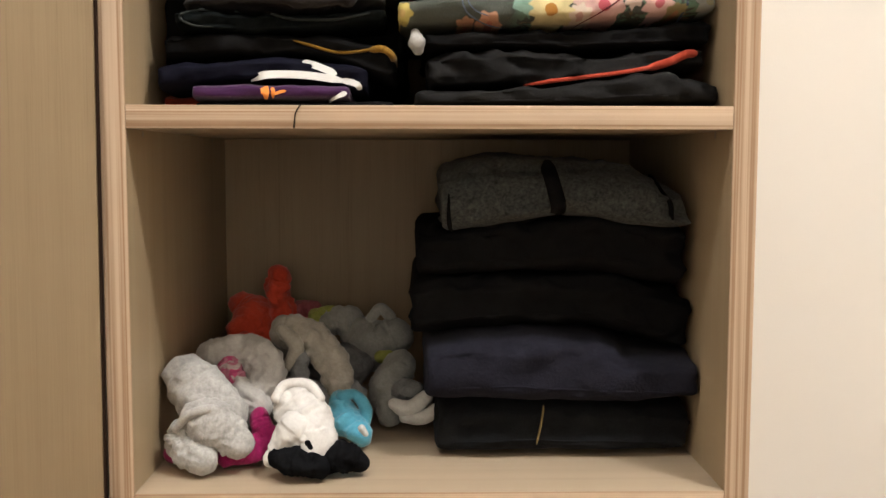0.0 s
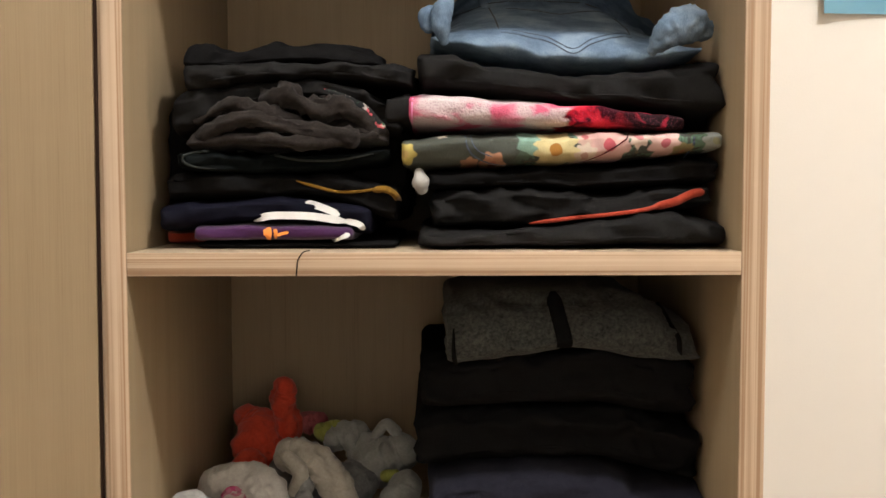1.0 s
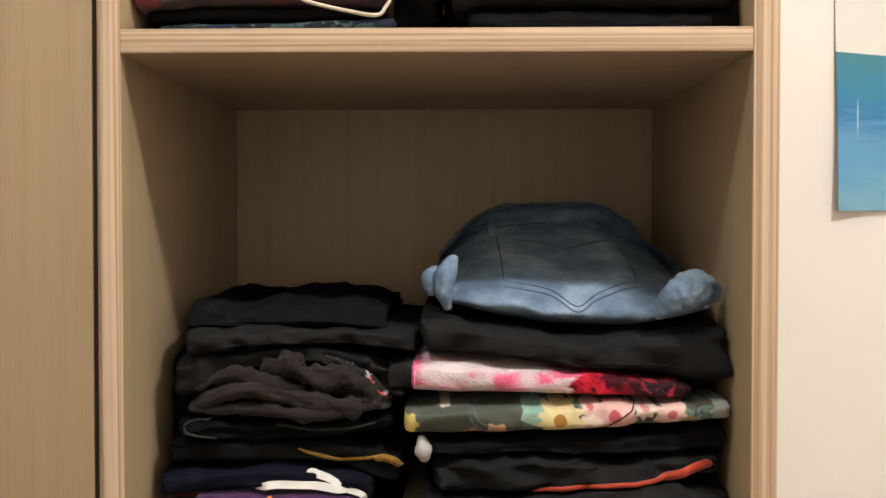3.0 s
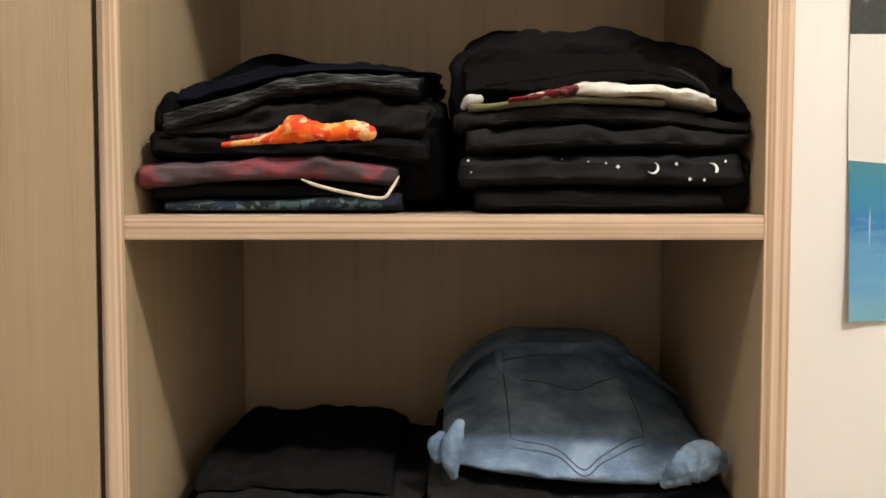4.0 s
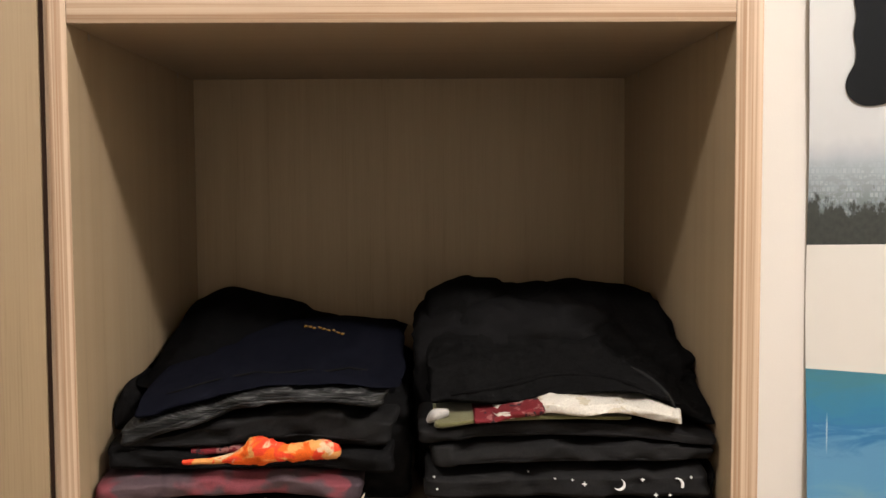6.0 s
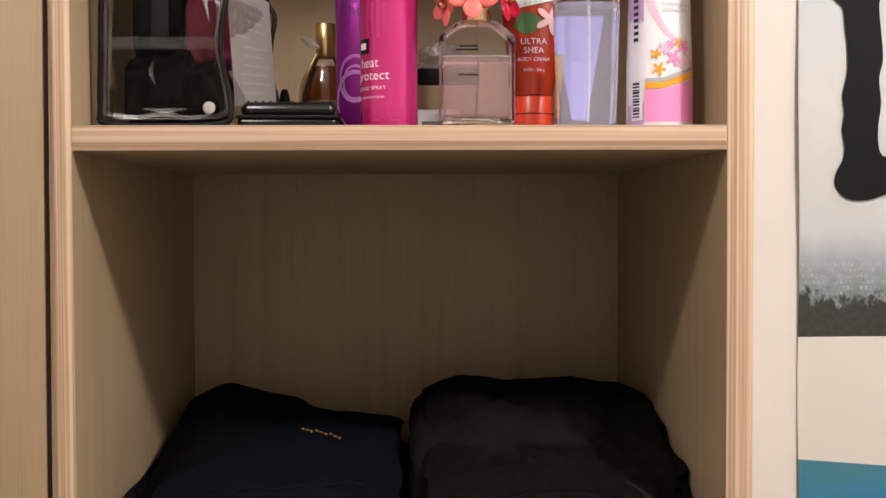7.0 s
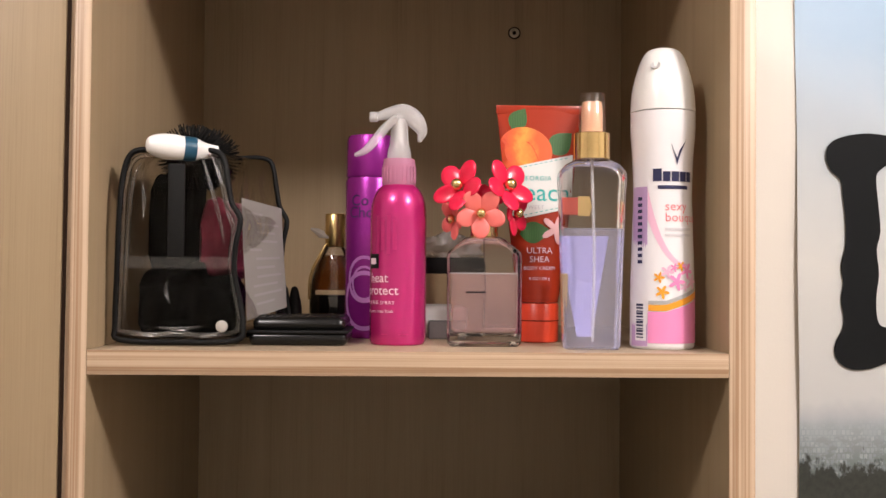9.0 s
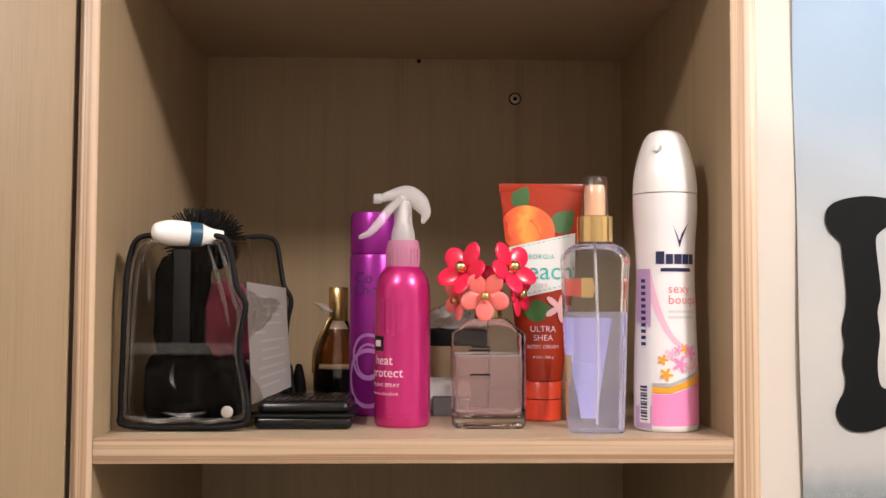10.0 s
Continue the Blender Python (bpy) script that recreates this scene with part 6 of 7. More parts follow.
part("ribbon", tube([(gx - 0.006, gy - 0.009, Z + 0.082), (gx - 0.013, gy - 0.010, Z + 0.086), (gx - 0.019, gy - 0.010, Z + 0.089)], [0.0016, 0.004, 0.0015], seg=9, n=3, wrinkle=0.004, freq=300), MILKY, gp, "twist of clear ribbon")

# purple hairspray can
pc = empty("hairspray_can", "tall metallic purple hairspray can", "spray can")
px, py = -0.0335, 0.146
pprof = [(0.019, Z), (0.0205, Z + 0.002), (0.0205, Z + 0.126), (0.0195, Z + 0.1285)]
part("body", lathe(pprof, px, py, 48), PURPLE_METAL, pc)
part("cap", lathe([(0.0198, Z + 0.129), (0.0203, Z + 0.130), (0.0198, Z + 0.159), (0.0185, Z + 0.1625), (0.0, Z + 0.164)], px, py, 48), PURPLE_METAL, pc, "glossy purple cap")
rp = lambda z: 0.0205
for text, sz, x, z in (("Co", 0.0125, -0.0165, Z + 0.1055), ("Cho", 0.0125, -0.0185, Z + 0.0960)):
    part("lettering", wrap(letters(text, sz, x, z), px, py, rp), PURPLE_INK, pc, "dark purple lettering")
for rr, zz in ((0.015, 0.047), (0.011, 0.044), (0.019, 0.030)):
    ring = [(rr * math.cos(a * math.pi / 18) - 0.004, 0, Z + zz + rr * 1.25 * math.sin(a * math.pi / 18)) for a in range(36)]
    bm = bmesh.new()
    o1 = [bm.verts.new(p) for p in ring]
    i1 = [bm.verts.new((p[0] * 0.84 - 0.0007, 0, Z + zz + (p[2] - Z - zz) * 0.86)) for p in ring]
    for i in range(36):
        bm.faces.new((o1[i], o1[(i + 1) % 36], i1[(i + 1) % 36], i1[i]))
    part("swirl_print", wrap(bm, px, py, rp, 0.0003 + rr * 0.01), LILAC_METAL, pc, "pale lilac looped print")

# pink heat spray
hs = empty("spray_bottle", "metallic pink hair spray bottle with trigger pump", "spray bottle")
hx, hy = -0.0100, 0.0730
hprof = [(0.0195, Z), (0.0208, Z + 0.0025)] + [(0.0208, Z + 0.0025 + 0.0905 * i / 8) for i in range(1, 9)] + smooth_profile([(0.0208, Z + 0.094), (0.0198, Z + 0.104), (0.0165, Z + 0.1125), (0.0125, Z + 0.117)], 5)
part("body", lathe(hprof, hx, hy, 56), PINK_METAL, hs)
part("collar", lathe([(0.0118, Z + 0.116), (0.0122, Z + 0.118), (0.0122, Z + 0.132), (0.0115, Z + 0.1365), (0.0, Z + 0.137)], hx, hy, 40), PINK_CLEAR, hs, "translucent pink screw collar")
for i in range(24):
    a = 2 * math.pi * i / 24
    part("collar_rib", box(-0.0006, 0.0006, -0.0005, 0.0005, Z + 0.1185, Z + 0.1305), PINK_CLEAR, hs, smooth=False).matrix_basis = pose(hx + 0.0122 * math.cos(a), hy + 0.0122 * math.sin(a), 0, 0, 0, math.degrees(a))
part("pump_neck", lathe(smooth_profile([(0.0092, Z + 0.136), (0.0086, Z + 0.143), (0.0070, Z + 0.150), (0.0064, Z + 0.166)], 3), hx, hy, 28), MILKY, hs)
part("pump_head", tube([(hx - 0.0165, hy - 0.001, Z + 0.1680), (hx - 0.0075, hy - 0.001, Z + 0.1705), (hx + 0.003, hy, Z + 0.1715), (hx + 0.0115, hy, Z + 0.1660), (hx + 0.0165, hy, Z + 0.1575), (hx + 0.0150, hy, Z + 0.1510)], [0.0030, 0.0046, 0.0066, 0.0068, 0.0044, 0.0018], seg=20, n=6, flat=1.0), MILKY, hs, "milky plastic pump head")
part("pump_core", tube([(hx, hy, Z + 0.150), (hx, hy, Z + 0.168)], [0.0030, 0.0030], seg=12), WHITE_PLASTIC, hs)
part("nozzle", along_x(lathe([(0.0034, -0.0032), (0.0039, -0.0026), (0.0039, 0.0026), (0.003, 0.0032)], seg=20)), MILKY, hs).matrix_basis = pose(hx - 0.0190, hy - 0.001, Z + 0.1678, 0, 0, 0)
part("trigger", tube([(hx - 0.0030, hy - 0.004, Z + 0.1660), (hx - 0.0105, hy - 0.006, Z + 0.1590), (hx - 0.0180, hy - 0.008, Z + 0.1490), (hx - 0.0250, hy - 0.010, Z + 0.1415), (hx - 0.0315, hy - 0.010, Z + 0.1385)], [0.0030, 0.0034, 0.0034, 0.0026, 0.0016], seg=14, n=6, flat=1.7), MILKY, hs, "curved milky trigger")
rh = lambda z: 0.0208
SILVER_PINK = mat("pale_pink_letters", (0.80, 0.58, 0.66), 0.4)
FADED = mat("dull_rose_emblem", (0.47, 0.026, 0.155), 0.35, 0.3)
for text, sz, x, z, sp in (("heat", 0.0098, -0.0240, Z + 0.0455, 1.0), ("protect", 0.0098, -0.0290, Z + 0.0365, 1.0), ("STYLING SPRAY", 0.0038, -0.0310, Z + 0.0295, 1.1), ("salon & ultra shine finish", 0.0031, -0.0335, Z + 0.0235, 1.0)):
    part("lettering", wrap(letters(text, sz, x, z, "LEFT", sp), hx, hy, rh), SILVER_PINK, hs, "pale pink lettering")
part("badge", wrap(strip2d(-0.0280, -0.0150, lambda x: Z + 0.0555, lambda x: Z + 0.0660), hx, hy, rh, 0.0003), BLACK_PLASTIC, hs, "black maker's badge")
part("badge_line", wrap(strip2d(-0.0245, -0.0175, lambda x: Z + 0.0585, lambda x: Z + 0.0630), hx, hy, rh, 0.0005), SILVER_PINK, hs)
for q in range(4):
    part("emblem", wrap(strip2d(-0.0175 + q * 0.0045, -0.0145 + q * 0.0045, lambda x: Z + 0.066 + 0.003 * (q % 2), lambda x: Z + 0.094 - 0.003 * (q % 2)), hx, hy, rh, 0.0003), FADED, hs)
for x, w in ((-0.012, 0.005), (0.001, 0.007)):
    part("small_print", wrap(strip2d(x, x + w, lambda t: Z + 0.0075, lambda t: Z + 0.0085), hx, hy, rh, 0.0003), FADED, hs)

# boxes at the rear, between the bottles
bx = empty("gift_box", "tan and black gift box in crinkled film", "box")
part("base", box(0.006, 0.062, 0.205, 0.262, Z, Z + 0.052, 0.001), TAN, bx)
part("lid", box(0.005, 0.063, 0.204, 0.263, Z + 0.052, Z + 0.066, 0.001), BLACK_SATIN, bx, "black lid band")
part("wrapping", folded(0.004, 0.064, 0.205, 0.262, (Z + 0.066, Z + 0.066), (Z + 0.082, Z + 0.089, Z + 0.083), layers=1, amp=0.006, seed=41, soft=2.4, nx=34, nv=34), MILKY, bx, "crinkled clear film")
solid("tissue_pack", box(0.006, 0.046, 0.150, 0.192, Z, Z + 0.026, 0.005, 3), PAPER_WHITE, "small white soft pack behind the bottles", "tissue pack")
solid("card_box", box(0.014, 0.044, 0.128, 0.148, Z, Z + 0.014, 0.0008), GREY_CARD, "small dark grey card box on the shelf", "box")

# flower perfume
fp = empty("flower_perfume", "square glass perfume bottle topped with red flowers", "perfume")
fx, fy = 0.0545, 0.0880
fprof = [(0.0255, Z), (0.0275, Z + 0.002), (0.0280, Z + 0.010), (0.0280, Z + 0.066), (0.0272, Z + 0.070), (0.0150, Z + 0.0805), (0.0105, Z + 0.082)]
clear_pane(part("bottle", lathe(fprof, fx, fy, 64, square=5.0, sy=0.72), CLEAR_GLASS, fp, "thick clear glass body"))
part("glass_base", lathe([(0.0250, Z + 0.0004), (0.0268, Z + 0.002), (0.0268, Z + 0.0075), (0.0240, Z + 0.0095)], fx, fy, 64, square=5.0, sy=0.72), GLASS, fp)
clear_pane(part("perfume", lathe([(0.0225, Z + 0.0105), (0.0245, Z + 0.012), (0.0247, Z + 0.054)], fx, fy, 64, square=5.0, sy=0.70), PINK_FILM, fp, "pale pink liquid"))
# milky ring painted in as the bright highlight line of the liquid level
part("liquid_line_glint", lathe([(0.0249, Z + 0.0535), (0.0251, Z + 0.0545)], fx, fy, 64, cap=False, square=5.0, sy=0.71), MILKY, fp)
part("dip_tube", tube([(fx, fy, Z + 0.014), (fx + 0.001, fy, Z + 0.05), (fx, fy, Z + 0.082)], [0.0007] * 3, seg=8), CLEAR_BODY, fp)
part("neck", lathe([(0.0100, Z + 0.081), (0.0105, Z + 0.082), (0.0105, Z + 0.090), (0.0095, Z + 0.091)], fx, fy, 28), GOLD, fp, "bright metal neck")
for x, w, z in ((-0.0135, 0.013, 0.0600), (-0.0155, 0.016, 0.0575), (-0.0145, 0.015, 0.0395)):
    part("label_bar", plate([(fx + x, Z + z), (fx + x + w, Z + z), (fx + x + w, Z + z + 0.0012), (fx + x, Z + z + 0.0012)], fy - 0.0280 * 0.72 - 0.0002, 0.0003), BLACK_SATIN, fp, smooth=False)
part("hub", lathe(smooth_profile([(0.008, Z + 0.0905), (0.011, Z + 0.10), (0.010, Z + 0.115), (0.0, Z + 0.122)], 4), fx, fy, 24), RED_PLASTIC, fp)


def blossom(x, y, z, r, turn_x, turn_z, spin, material, label):
    bm = bmesh.new()
    for i in range(5):
        a = 2 * math.pi * i / 5 + spin
        m = Matrix.Rotation(a, 4, "Y") @ Matrix.Translation((r * 0.56, 0.0, 0)) @ Matrix.Rotation(radians(-14), 4, "Z") @ Matrix.Diagonal((r * 0.46, r * 0.085, r * 0.37, 1))
        bmesh.ops.create_uvsphere(bm, u_segments=20, v_segments=12, radius=1.0, matrix=m)
    fl = part("flower", bm, material, fp, label)
    fl.matrix_basis = pose(x, y, z, turn_x, 0, turn_z)
    b2 = bmesh.new()
    bmesh.ops.create_uvsphere(b2, u_segments=18, v_segments=12, radius=r * 0.215, matrix=Matrix.Translation((0, -r * 0.13, 0)))
    part("bead", b2, GOLD, fl, "polished gold bead")


blossom(0.0505, 0.0640, 1.8030, 0.0185, 6, 0, 0.32, CORAL_PLASTIC, "coral five-petalled flower")
blossom(0.0345, 0.0720, 1.8235, 0.0215, -22, -38, 0.1, RED_PLASTIC, "glossy red five-petalled flower")
blossom(0.0715, 0.0720, 1.8240, 0.0215, -22, 36, 0.5, RED_PLASTIC, "glossy red five-petalled flower")
blossom(0.0310, 0.0920, 1.8000, 0.0160, 8, -62, 0.2, CORAL_PLASTIC, "coral five-petalled flower")
blossom(0.0790, 0.0920, 1.8050, 0.0180, 4, 58, 0.6, RED_PLASTIC, "glossy red five-petalled flower")
blossom(0.0550, 0.1080, 1.8180, 0.0180, -60, 170, 0.0, RED_PLASTIC, "glossy red five-petalled flower")

seat_on(fp, (fx, fy), (0.0529, 0.066), 0.972)

# peach cream tube
ct = empty("cream_tube", "orange peach body cream tube standing on its cap", "cream tube")
tx, ty, z0, z1 = 0.1000, 0.1200, Z + 0.031, 1.8905
part("cap", lathe([(0.0150, Z), (0.0160, Z + 0.001), (0.0162, Z + 0.0295), (0.0155, Z + 0.0305), (0.0, Z + 0.0308)], tx, ty, 44), TUBE_CAP, ct, "orange-red flip cap")
part("cap_groove", lathe([(0.0164, Z + 0.0165), (0.0164, Z + 0.0172)], tx, ty, 44, cap=False), GAP_SHADE, ct)


def tube_a(z):
    u = max(0.0, min(1.0, (z - z0) / (z1 - z0)))
    return 0.0158 + 0.0182 * u ** 0.9


def tube_b(z):
    u = max(0.0, min(1.0, (z - z0) / (z1 - z0)))
    return 0.0158 * (1 - u ** 1.6) + 0.0008


rows = []
for i in range(41):
    z = z0 + (z1 - z0) * i / 40
    rows.append([Vector((tx + tube_a(z) * math.cos(2 * math.pi * q / 48), ty + tube_b(z) * math.sin(2 * math.pi * q / 48), z)) for q in range(48)])
part("tube", grid_skin(rows), TUBE_ORANGE, ct)
part("crimp", box(tx - 0.0342, tx + 0.0342, ty - 0.0012, ty + 0.0012, z1 - 0.006, z1 + 0.0008, 0.0004), TUBE_ORANGE, ct, "flat crimped end")


def lay(name, bm, material, label="", lift=0.0003):
    """Lays a flat print on the tube's curved front."""
    bmesh.ops.subdivide_edges(bm, edges=[e for e in bm.edges if e.calc_length() > 0.006], cuts=3, use_grid_fill=True)
    bmesh.ops.triangulate(bm, faces=bm.faces)
    for v in bm.verts:
        q = max(-0.995, min(0.995, (v.co.x - tx) / tube_a(v.co.z)))
        v.co = Vector((tx + q * tube_a(v.co.z), ty - tube_b(v.co.z) * math.sqrt(1 - q * q) - lift, v.co.z))
    return part(name, bm, material, ct, label, smooth=False)


def leaf2d(x, z, l, w, turn):
    bm = bmesh.new()
    n = 10
    c, s = math.cos(turn), math.sin(turn)

    def at2(u, v):
        return (x + c * u - s * v, 0, z + s * u + c * v)
    mid = [bm.verts.new(at2(l * i / n, 0)) for i in range(n + 1)]
    for sg in (1, -1):
        e = [mid[0]] + [bm.verts.new(at2(l * i / n, sg * w * math.sin(math.pi * (i / n) ** 0.8))) for i in range(1, n)] + [mid[n]]
        for i in range(n):
            bm.faces.new([v for v in dict.fromkeys((mid[i], mid[i + 1], e[i + 1], e[i]))])
    return bm


lay("leaf_print", leaf2d(0.078, 1.872, 0.020, 0.0075, 1.0), LEAF, "dark green leaf", 0.0005)
lay("leaf_print", leaf2d(0.108, 1.853, 0.024, 0.009, 0.75), LEAF, "", 0.0004)
lay("leaf_print", leaf2d(0.084, 1.789, 0.024, 0.0085, 0.12), LEAF, "", 0.0006)
lay("peach_print", petals2d(0.0885, 1.8545, 0.0215, 2, 0.6, 0.06), PEACH, "ripe peach picture", 0.0007)
lay("peach_crease", strip2d(0.0895, 0.0985, lambda x: 1.8610 - (x - 0.0895) ** 2 * 180, lambda x: 1.8618 - (x - 0.0895) ** 2 * 170, 8), TUBE_CAP, "crease of the peach", 0.0009)
lay("label_panel", strip2d(0.0735, 0.1262, lambda x: 1.7985 + (x - 0.074) * 0.22, lambda x: 1.8405 + (x - 0.074) * 0.22, 12), PAPER_WHITE, "white paper label", 0.0010)
for q in range(12):
    for zb in (1.8005, 1.8385):
        xq = 0.0755 + q * 0.0040
        lay("label_dash", strip2d(xq, xq + 0.0022, lambda x: zb + (x - 0.074) * 0.22, lambda x: zb + 0.0006 + (x - 0.074) * 0.22, 2), TEAL_INK, "", 0.0013)
lay("lettering", letters("peach", 0.0200, 0.0770, 1.8150), TEAL_INK, "teal script lettering", 0.0014)
lay("lettering", letters("GEORGIA", 0.0052, 0.0840, 1.8310, "LEFT", 1.15), TEAL_INK, "", 0.0014)
lay("lettering", letters("SWEET", 0.0042, 0.0880, 1.8085, "LEFT", 1.2), GREY_INK, "", 0.0014)
lay("flower_print", petals2d(0.112, 1.7930, 0.0125, 5, 0.4, 0.35), ROSE_PETAL, "pale rose blossom", 0.0012)
for text, sz, zt in (("ULTRA", 0.0066, 1.7740), ("SHEA", 0.0066, 1.7672), ("BODY CREAM", 0.0039, 1.7612), ("8 OZ / 226 g", 0.0030, 1.7535)):
    lay("lettering", letters(text, sz, 0.0992, zt, "CENTER"), SILVER_PINK, "pale lettering", 0.0005)

seat_on(ct, (tx, ty), (0.0983, 0.108), 0.985)

# lilac body mist
bm_ = empty("mist_bottle", "clear bottle of lilac body mist with gold collar", "body mist")
mx_, my = 0.1300, 0.0640
mprof = [(0.0195, Z), (0.0205, Z + 0.002), (0.0225, Z + 0.060), (0.0240, Z + 0.115), (0.0246, Z + 0.121), (0.0247, Z + 0.126), (0.0238, Z + 0.1300), (0.0200, Z + 0.1345), (0.0150, Z + 0.1372), (0.0125, Z + 0.1385)]
mprof = [mprof[0], mprof[1]] + [(0.0205 + 0.0035 * i / 8, Z + 0.002 + 0.113 * i / 8) for i in range(1, 9)] + mprof[4:]
clear_pane(part("bottle", lathe(mprof, mx_, my, 64, square=2.2, sy=0.72), CLEAR_BODY, bm_, "clear plastic body"))
clear_pane(part("mist", lathe([(r - 0.0012, z + 0.001) for r, z in mprof if z < Z + 0.09], mx_, my, 64, square=2.2, sy=0.70), LILAC_FILM, bm_, "lilac liquid"))
# added lilac plate, shaped like the cream tube seen through the liquid
part("rear_plate", plate([(mx_ - 0.0200, Z + 0.083), (mx_ + 0.0150, Z + 0.083), (mx_ + 0.0030, Z + 0.008), (mx_ - 0.0080, Z + 0.008)], my + 0.0145, 0.0004), LILAC_PLATE, bm_, "lilac slanted plate seen through the liquid", smooth=False)
part("dip_tube", tube([(mx_ + 0.001, my, Z + 0.006), (mx_ + 0.002, my, Z + 0.07), (mx_, my, Z + 0.138)], [0.0012] * 3, seg=10), MILKY, bm_)
part("label_red", plate([(mx_ - 0.0225, Z + 0.099), (mx_ - 0.007, Z + 0.099), (mx_ - 0.007, Z + 0.112), (mx_ - 0.0225, Z + 0.112)], my + 0.0155, 0.0003), mat("brick_red_label", (0.40, 0.06, 0.04), 0.45), bm_, "brick red label", smooth=False)
part("label_gold", plate([(mx_ - 0.0075, Z + 0.098), (mx_ + 0.001, Z + 0.098), (mx_ + 0.003, Z + 0.105), (mx_ + 0.001, Z + 0.113), (mx_ - 0.0075, Z + 0.113)], my + 0.0153, 0.0003), GOLD_MATT, bm_, "gold label end", smooth=False)
part("label_low", plate([(mx_ - 0.019, Z + 0.010), (mx_ - 0.014, Z + 0.010), (mx_ - 0.014, Z + 0.055), (mx_ - 0.0195, Z + 0.055)], my + 0.013, 0.0003), GOLD_MATT, bm_, smooth=False)
part("collar", lathe([(0.0128, Z + 0.1385), (0.0133, Z + 0.139), (0.0133, Z + 0.1575), (0.0128, Z + 0.158), (0.0, Z + 0.1582)], mx_, my, 40), GOLD, bm_, "polished gold collar")
part("nozzle", lathe([(0.0078, Z + 0.158), (0.0078, Z + 0.176), (0.0070, Z + 0.181), (0.0, Z + 0.1815)], mx_, my, 28), mat("peach_pump", (0.75, 0.42, 0.27), 0.35), bm_, "peach coloured pump")
clear_pane(part("cap", lathe([(0.0100, Z + 0.158), (0.0096, Z + 0.186), (0.0085, Z + 0.1875), (0.0, Z + 0.188)], mx_, my, 32), CLEAR, bm_, "clear overcap"))

seat_on(bm_, (mx_, my), (0.1272, 0.036), 0.965)

# deodorant can
dc = empty("deodorant_can", "white and pink deodorant spray can with white cap", "deodorant")
dx, dy = 0.1860, 0.0680
dprof = [(0.0222, Z), (0.0236, Z + 0.002)] + smooth_profile([(0.0236, Z + 0.004), (0.0234, Z + 0.045), (0.0222, Z + 0.085), (0.0214, Z + 0.113), (0.0222, Z + 0.140), (0.0236, Z + 0.158), (0.0238, Z + 0.1735)], 5)
part("body", lathe(dprof, dx, dy, 64), WHITE_CAN, dc, "white enamelled can")
part("cap", lathe([(0.0237, Z + 0.1742)] + smooth_profile([(0.0238, Z + 0.175), (0.0226, Z + 0.190), (0.0188, Z + 0.206), (0.0138, Z + 0.2175), (0.0078, Z + 0.2215), (0.0, Z + 0.2220)], 6), dx, dy, 56), WHITE_PLASTIC, dc, "smooth white domed cap")
nz = part("spray_hole", lathe([(0.0012, 0.0), (0.0012, 0.0004), (0.0034, 0.0010), (0.0036, 0.0)], seg=22), mat("pale_grey_hole", (0.5, 0.49, 0.49), 0.4), dc)
nz.matrix_basis = pose(dx - 0.0092, dy - 0.0158, Z + 0.2065, 56, 0, -30)
rd = lambda z: at(dprof, z)
OX = 0.0010


def can_print(name, bm, material, label="", lift=0.0003):
    for v in bm.verts:
        v.co.x += OX
    return part(name, wrap(bm, dx, dy, rd, lift), material, dc, label)


can_print("pink_foot", strip2d(-0.017, 0.036, lambda x: Z + 0.0045, lambda x: Z + 0.0272 + 0.30 * max(0, x + 0.004), 24), PINK_INK, "candy pink lower field")
can_print("orange_swoosh", strip2d(-0.0165, 0.036, lambda x: Z + 0.0278 + 0.32 * max(0, x + 0.004), lambda x: Z + 0.0322 + 0.35 * max(0, x + 0.004), 24), ORANGE_BAND, "orange curved band", 0.0004)
can_print("grey_swoosh", strip2d(-0.0165, 0.036, lambda x: Z + 0.0325 + 0.35 * max(0, x + 0.004), lambda x: Z + 0.0352 + 0.36 * max(0, x + 0.004), 24), GREY_BAND, "", 0.0004)
can_print("pink_swoosh", strip2d(-0.017, 0.014, lambda x: Z + 0.060 + 0.042 * ((0.014 - x) / 0.031) ** 2.2 - 0.008 * (0.014 - x) / 0.031, lambda x: Z + 0.062 + 0.055 * ((0.014 - x) / 0.031) ** 2.6, 24), PALE_PINK, "pale pink swoosh", 0.0003)
can_print("side_panel", strip2d(-0.034, -0.0172, lambda x: Z + 0.002, lambda x: Z + 0.118, 10), mat("lilac_side_print", (0.50, 0.33, 0.55), 0.35), "lilac side panel with small print")
for i in range(11):
    can_print("small_print", strip2d(-0.026, -0.0215, lambda x: Z + 0.062 + i * 0.0046, lambda x: Z + 0.0645 + i * 0.0046, 3), NAVY_INK, "", 0.0005)
can_print("barcode_field", strip2d(-0.028, -0.0182, lambda x: Z + 0.006, lambda x: Z + 0.036, 6), WHITE_CAN, "", 0.0005)
for i in range(12):
    can_print("barcode_line", strip2d(-0.0268, -0.0205, lambda x: Z + 0.008 + i * 0.0021, lambda x: Z + 0.0089 + i * 0.0021 + 0.0004 * (i % 3), 3), NAVY_INK, "", 0.0007)
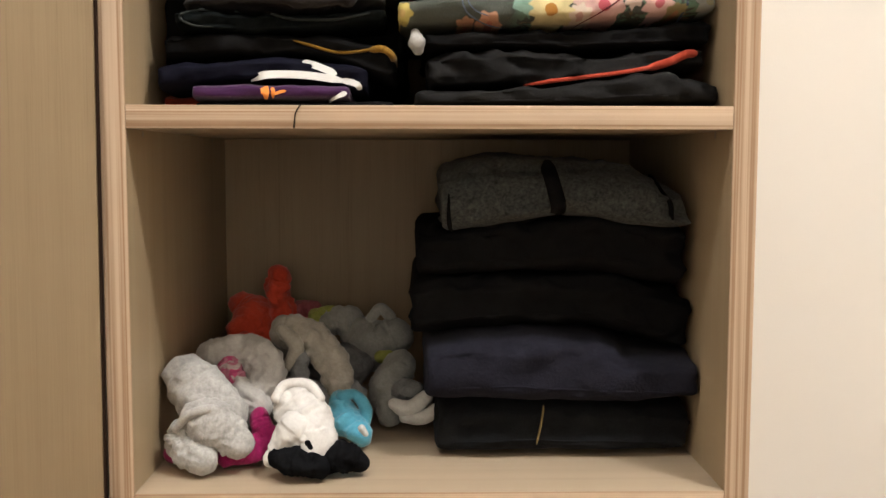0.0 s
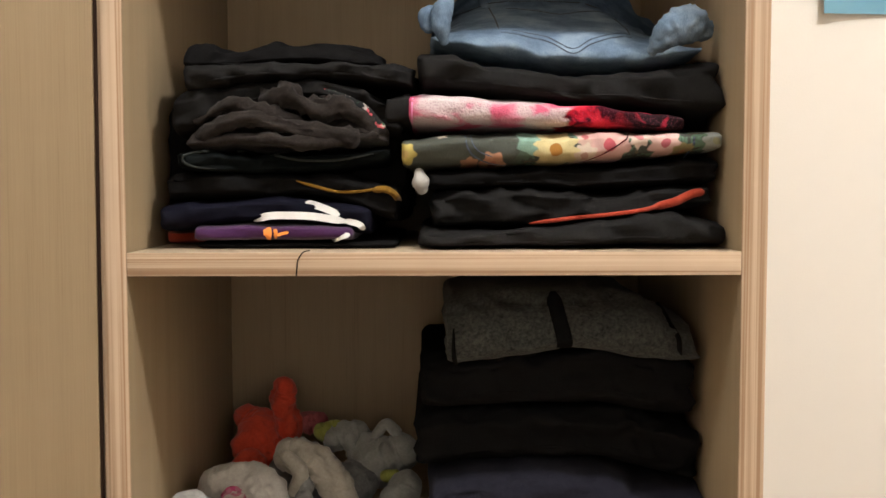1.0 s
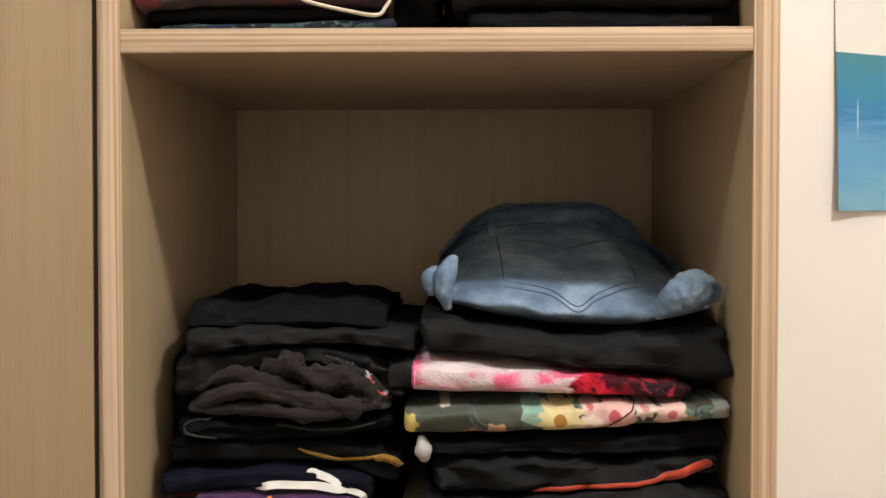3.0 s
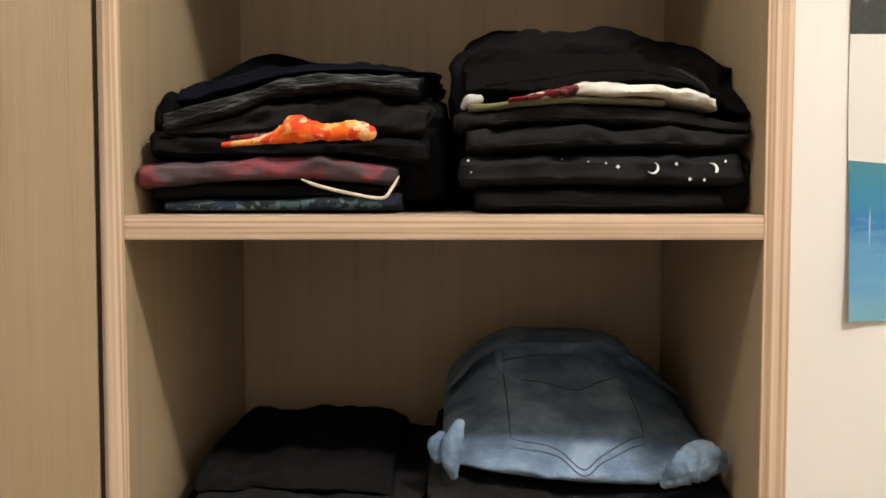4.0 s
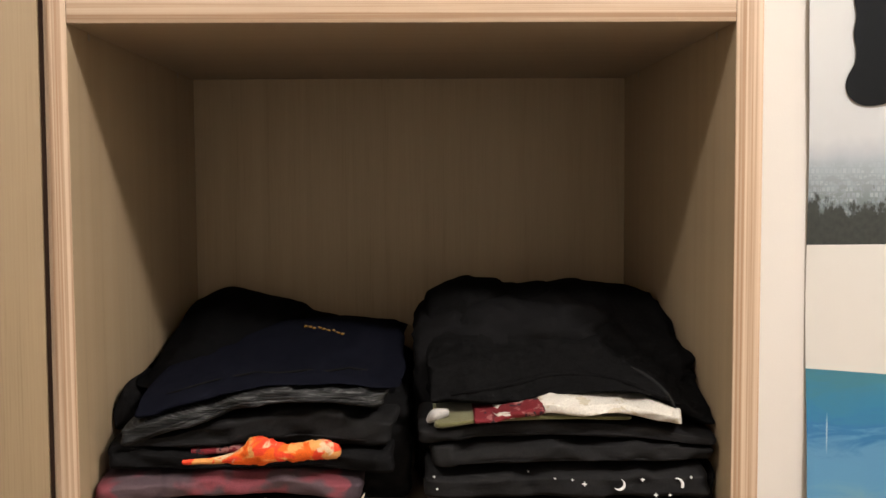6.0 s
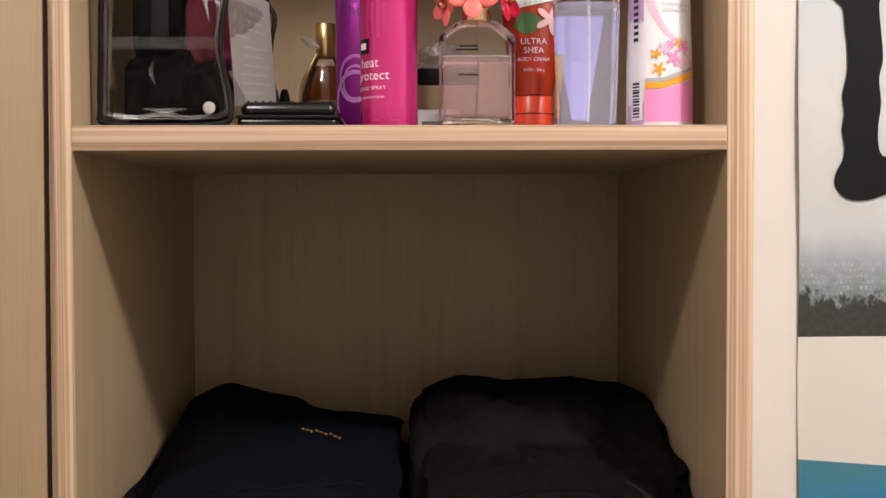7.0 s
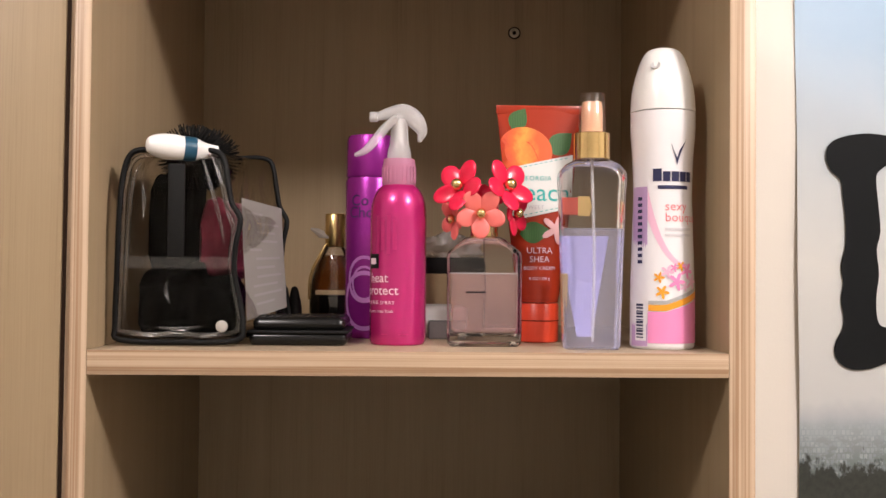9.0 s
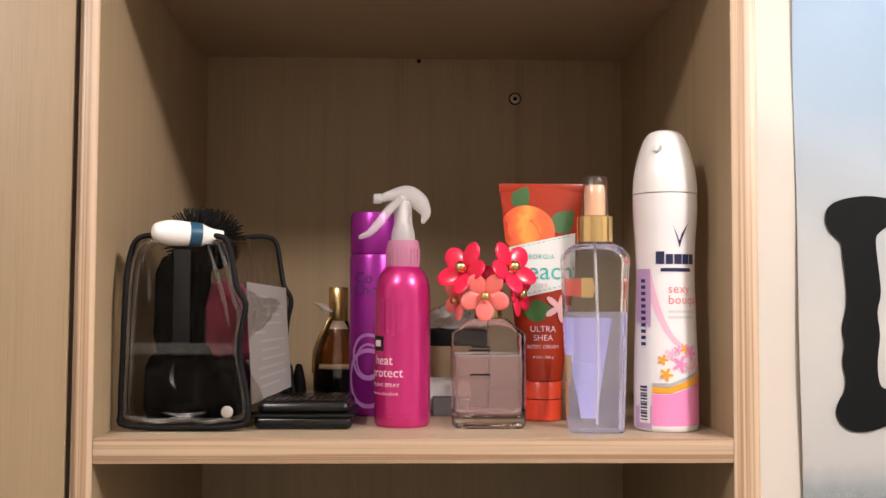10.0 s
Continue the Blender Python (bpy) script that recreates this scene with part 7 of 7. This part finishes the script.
for cx, cz, r, n, t, m in ((0.004, 0.049, 0.0068, 5, 0.3, PINK_INK), (0.0125, 0.057, 0.0062, 5, 1.0, PINK_INK), (0.018, 0.049, 0.006, 5, 0.0, PALE_PINK), (-0.003, 0.056, 0.005, 5, 0.4, PALE_PINK),
                           (-0.0065, 0.0415, 0.0052, 5, 0.7, ORANGE_BAND), (-0.0088, 0.0520, 0.0042, 5, 0.2, ORANGE_BAND), (0.0075, 0.060, 0.004, 5, 0.8, ORANGE_BAND), (0.002, 0.0590, 0.0035, 5, 0.1, PINK_INK), (0.0105, 0.0455, 0.004, 5, 0.5, PALE_PINK)):
    can_print("flower_print", petals2d(cx, Z + cz, r, n, t, 0.35), m, "printed blossom", 0.0006 + r * 0.02)
# maker's mark as plain bars and a tick
for x, w, h in ((-0.0130, 0.0062, 0.0092), (-0.0058, 0.0052, 0.0072), (0.0002, 0.0058, 0.0072), (0.0066, 0.0056, 0.0072), (0.0128, 0.005, 0.0072)):
    can_print("mark_bar", strip2d(x, x + w, lambda t: Z + 0.1215, lambda t: Z + 0.1215 + h, 4), NAVY_INK, "navy maker's mark", 0.0004)
can_print("mark_tick", plate([(-0.0010, Z + 0.1500), (0.0025, Z + 0.1400), (0.0042, Z + 0.1335), (0.0062, Z + 0.1400), (0.0115, Z + 0.1515), (0.0060, Z + 0.1440), (0.0042, Z + 0.1385)], 0, 0.0001), NAVY_INK, "navy tick", 0.0004)
can_print("mark_line", strip2d(-0.0095, 0.014, lambda x: Z + 0.1160, lambda x: Z + 0.1186, 8), NAVY_INK, "", 0.0004)
for text, sz, x, z in (("sexy", 0.0092, -0.0045, Z + 0.1005), ("bouquet", 0.0092, -0.0045, Z + 0.0925)):
    can_print("lettering", letters(text, sz, x, z, "LEFT", 1.05), RED_INK, "salmon pink lettering", 0.0004)
for i in range(2):
    can_print("small_print", strip2d(-0.0045, 0.018, lambda x: Z + 0.0860 - i * 0.0042, lambda x: Z + 0.0878 - i * 0.0042, 8), mat("pale_grey_print", (0.62, 0.6, 0.62), 0.5), "", 0.0004)
seat_on(dc, (dx, dy), (0.1815, 0.051), 0.977)
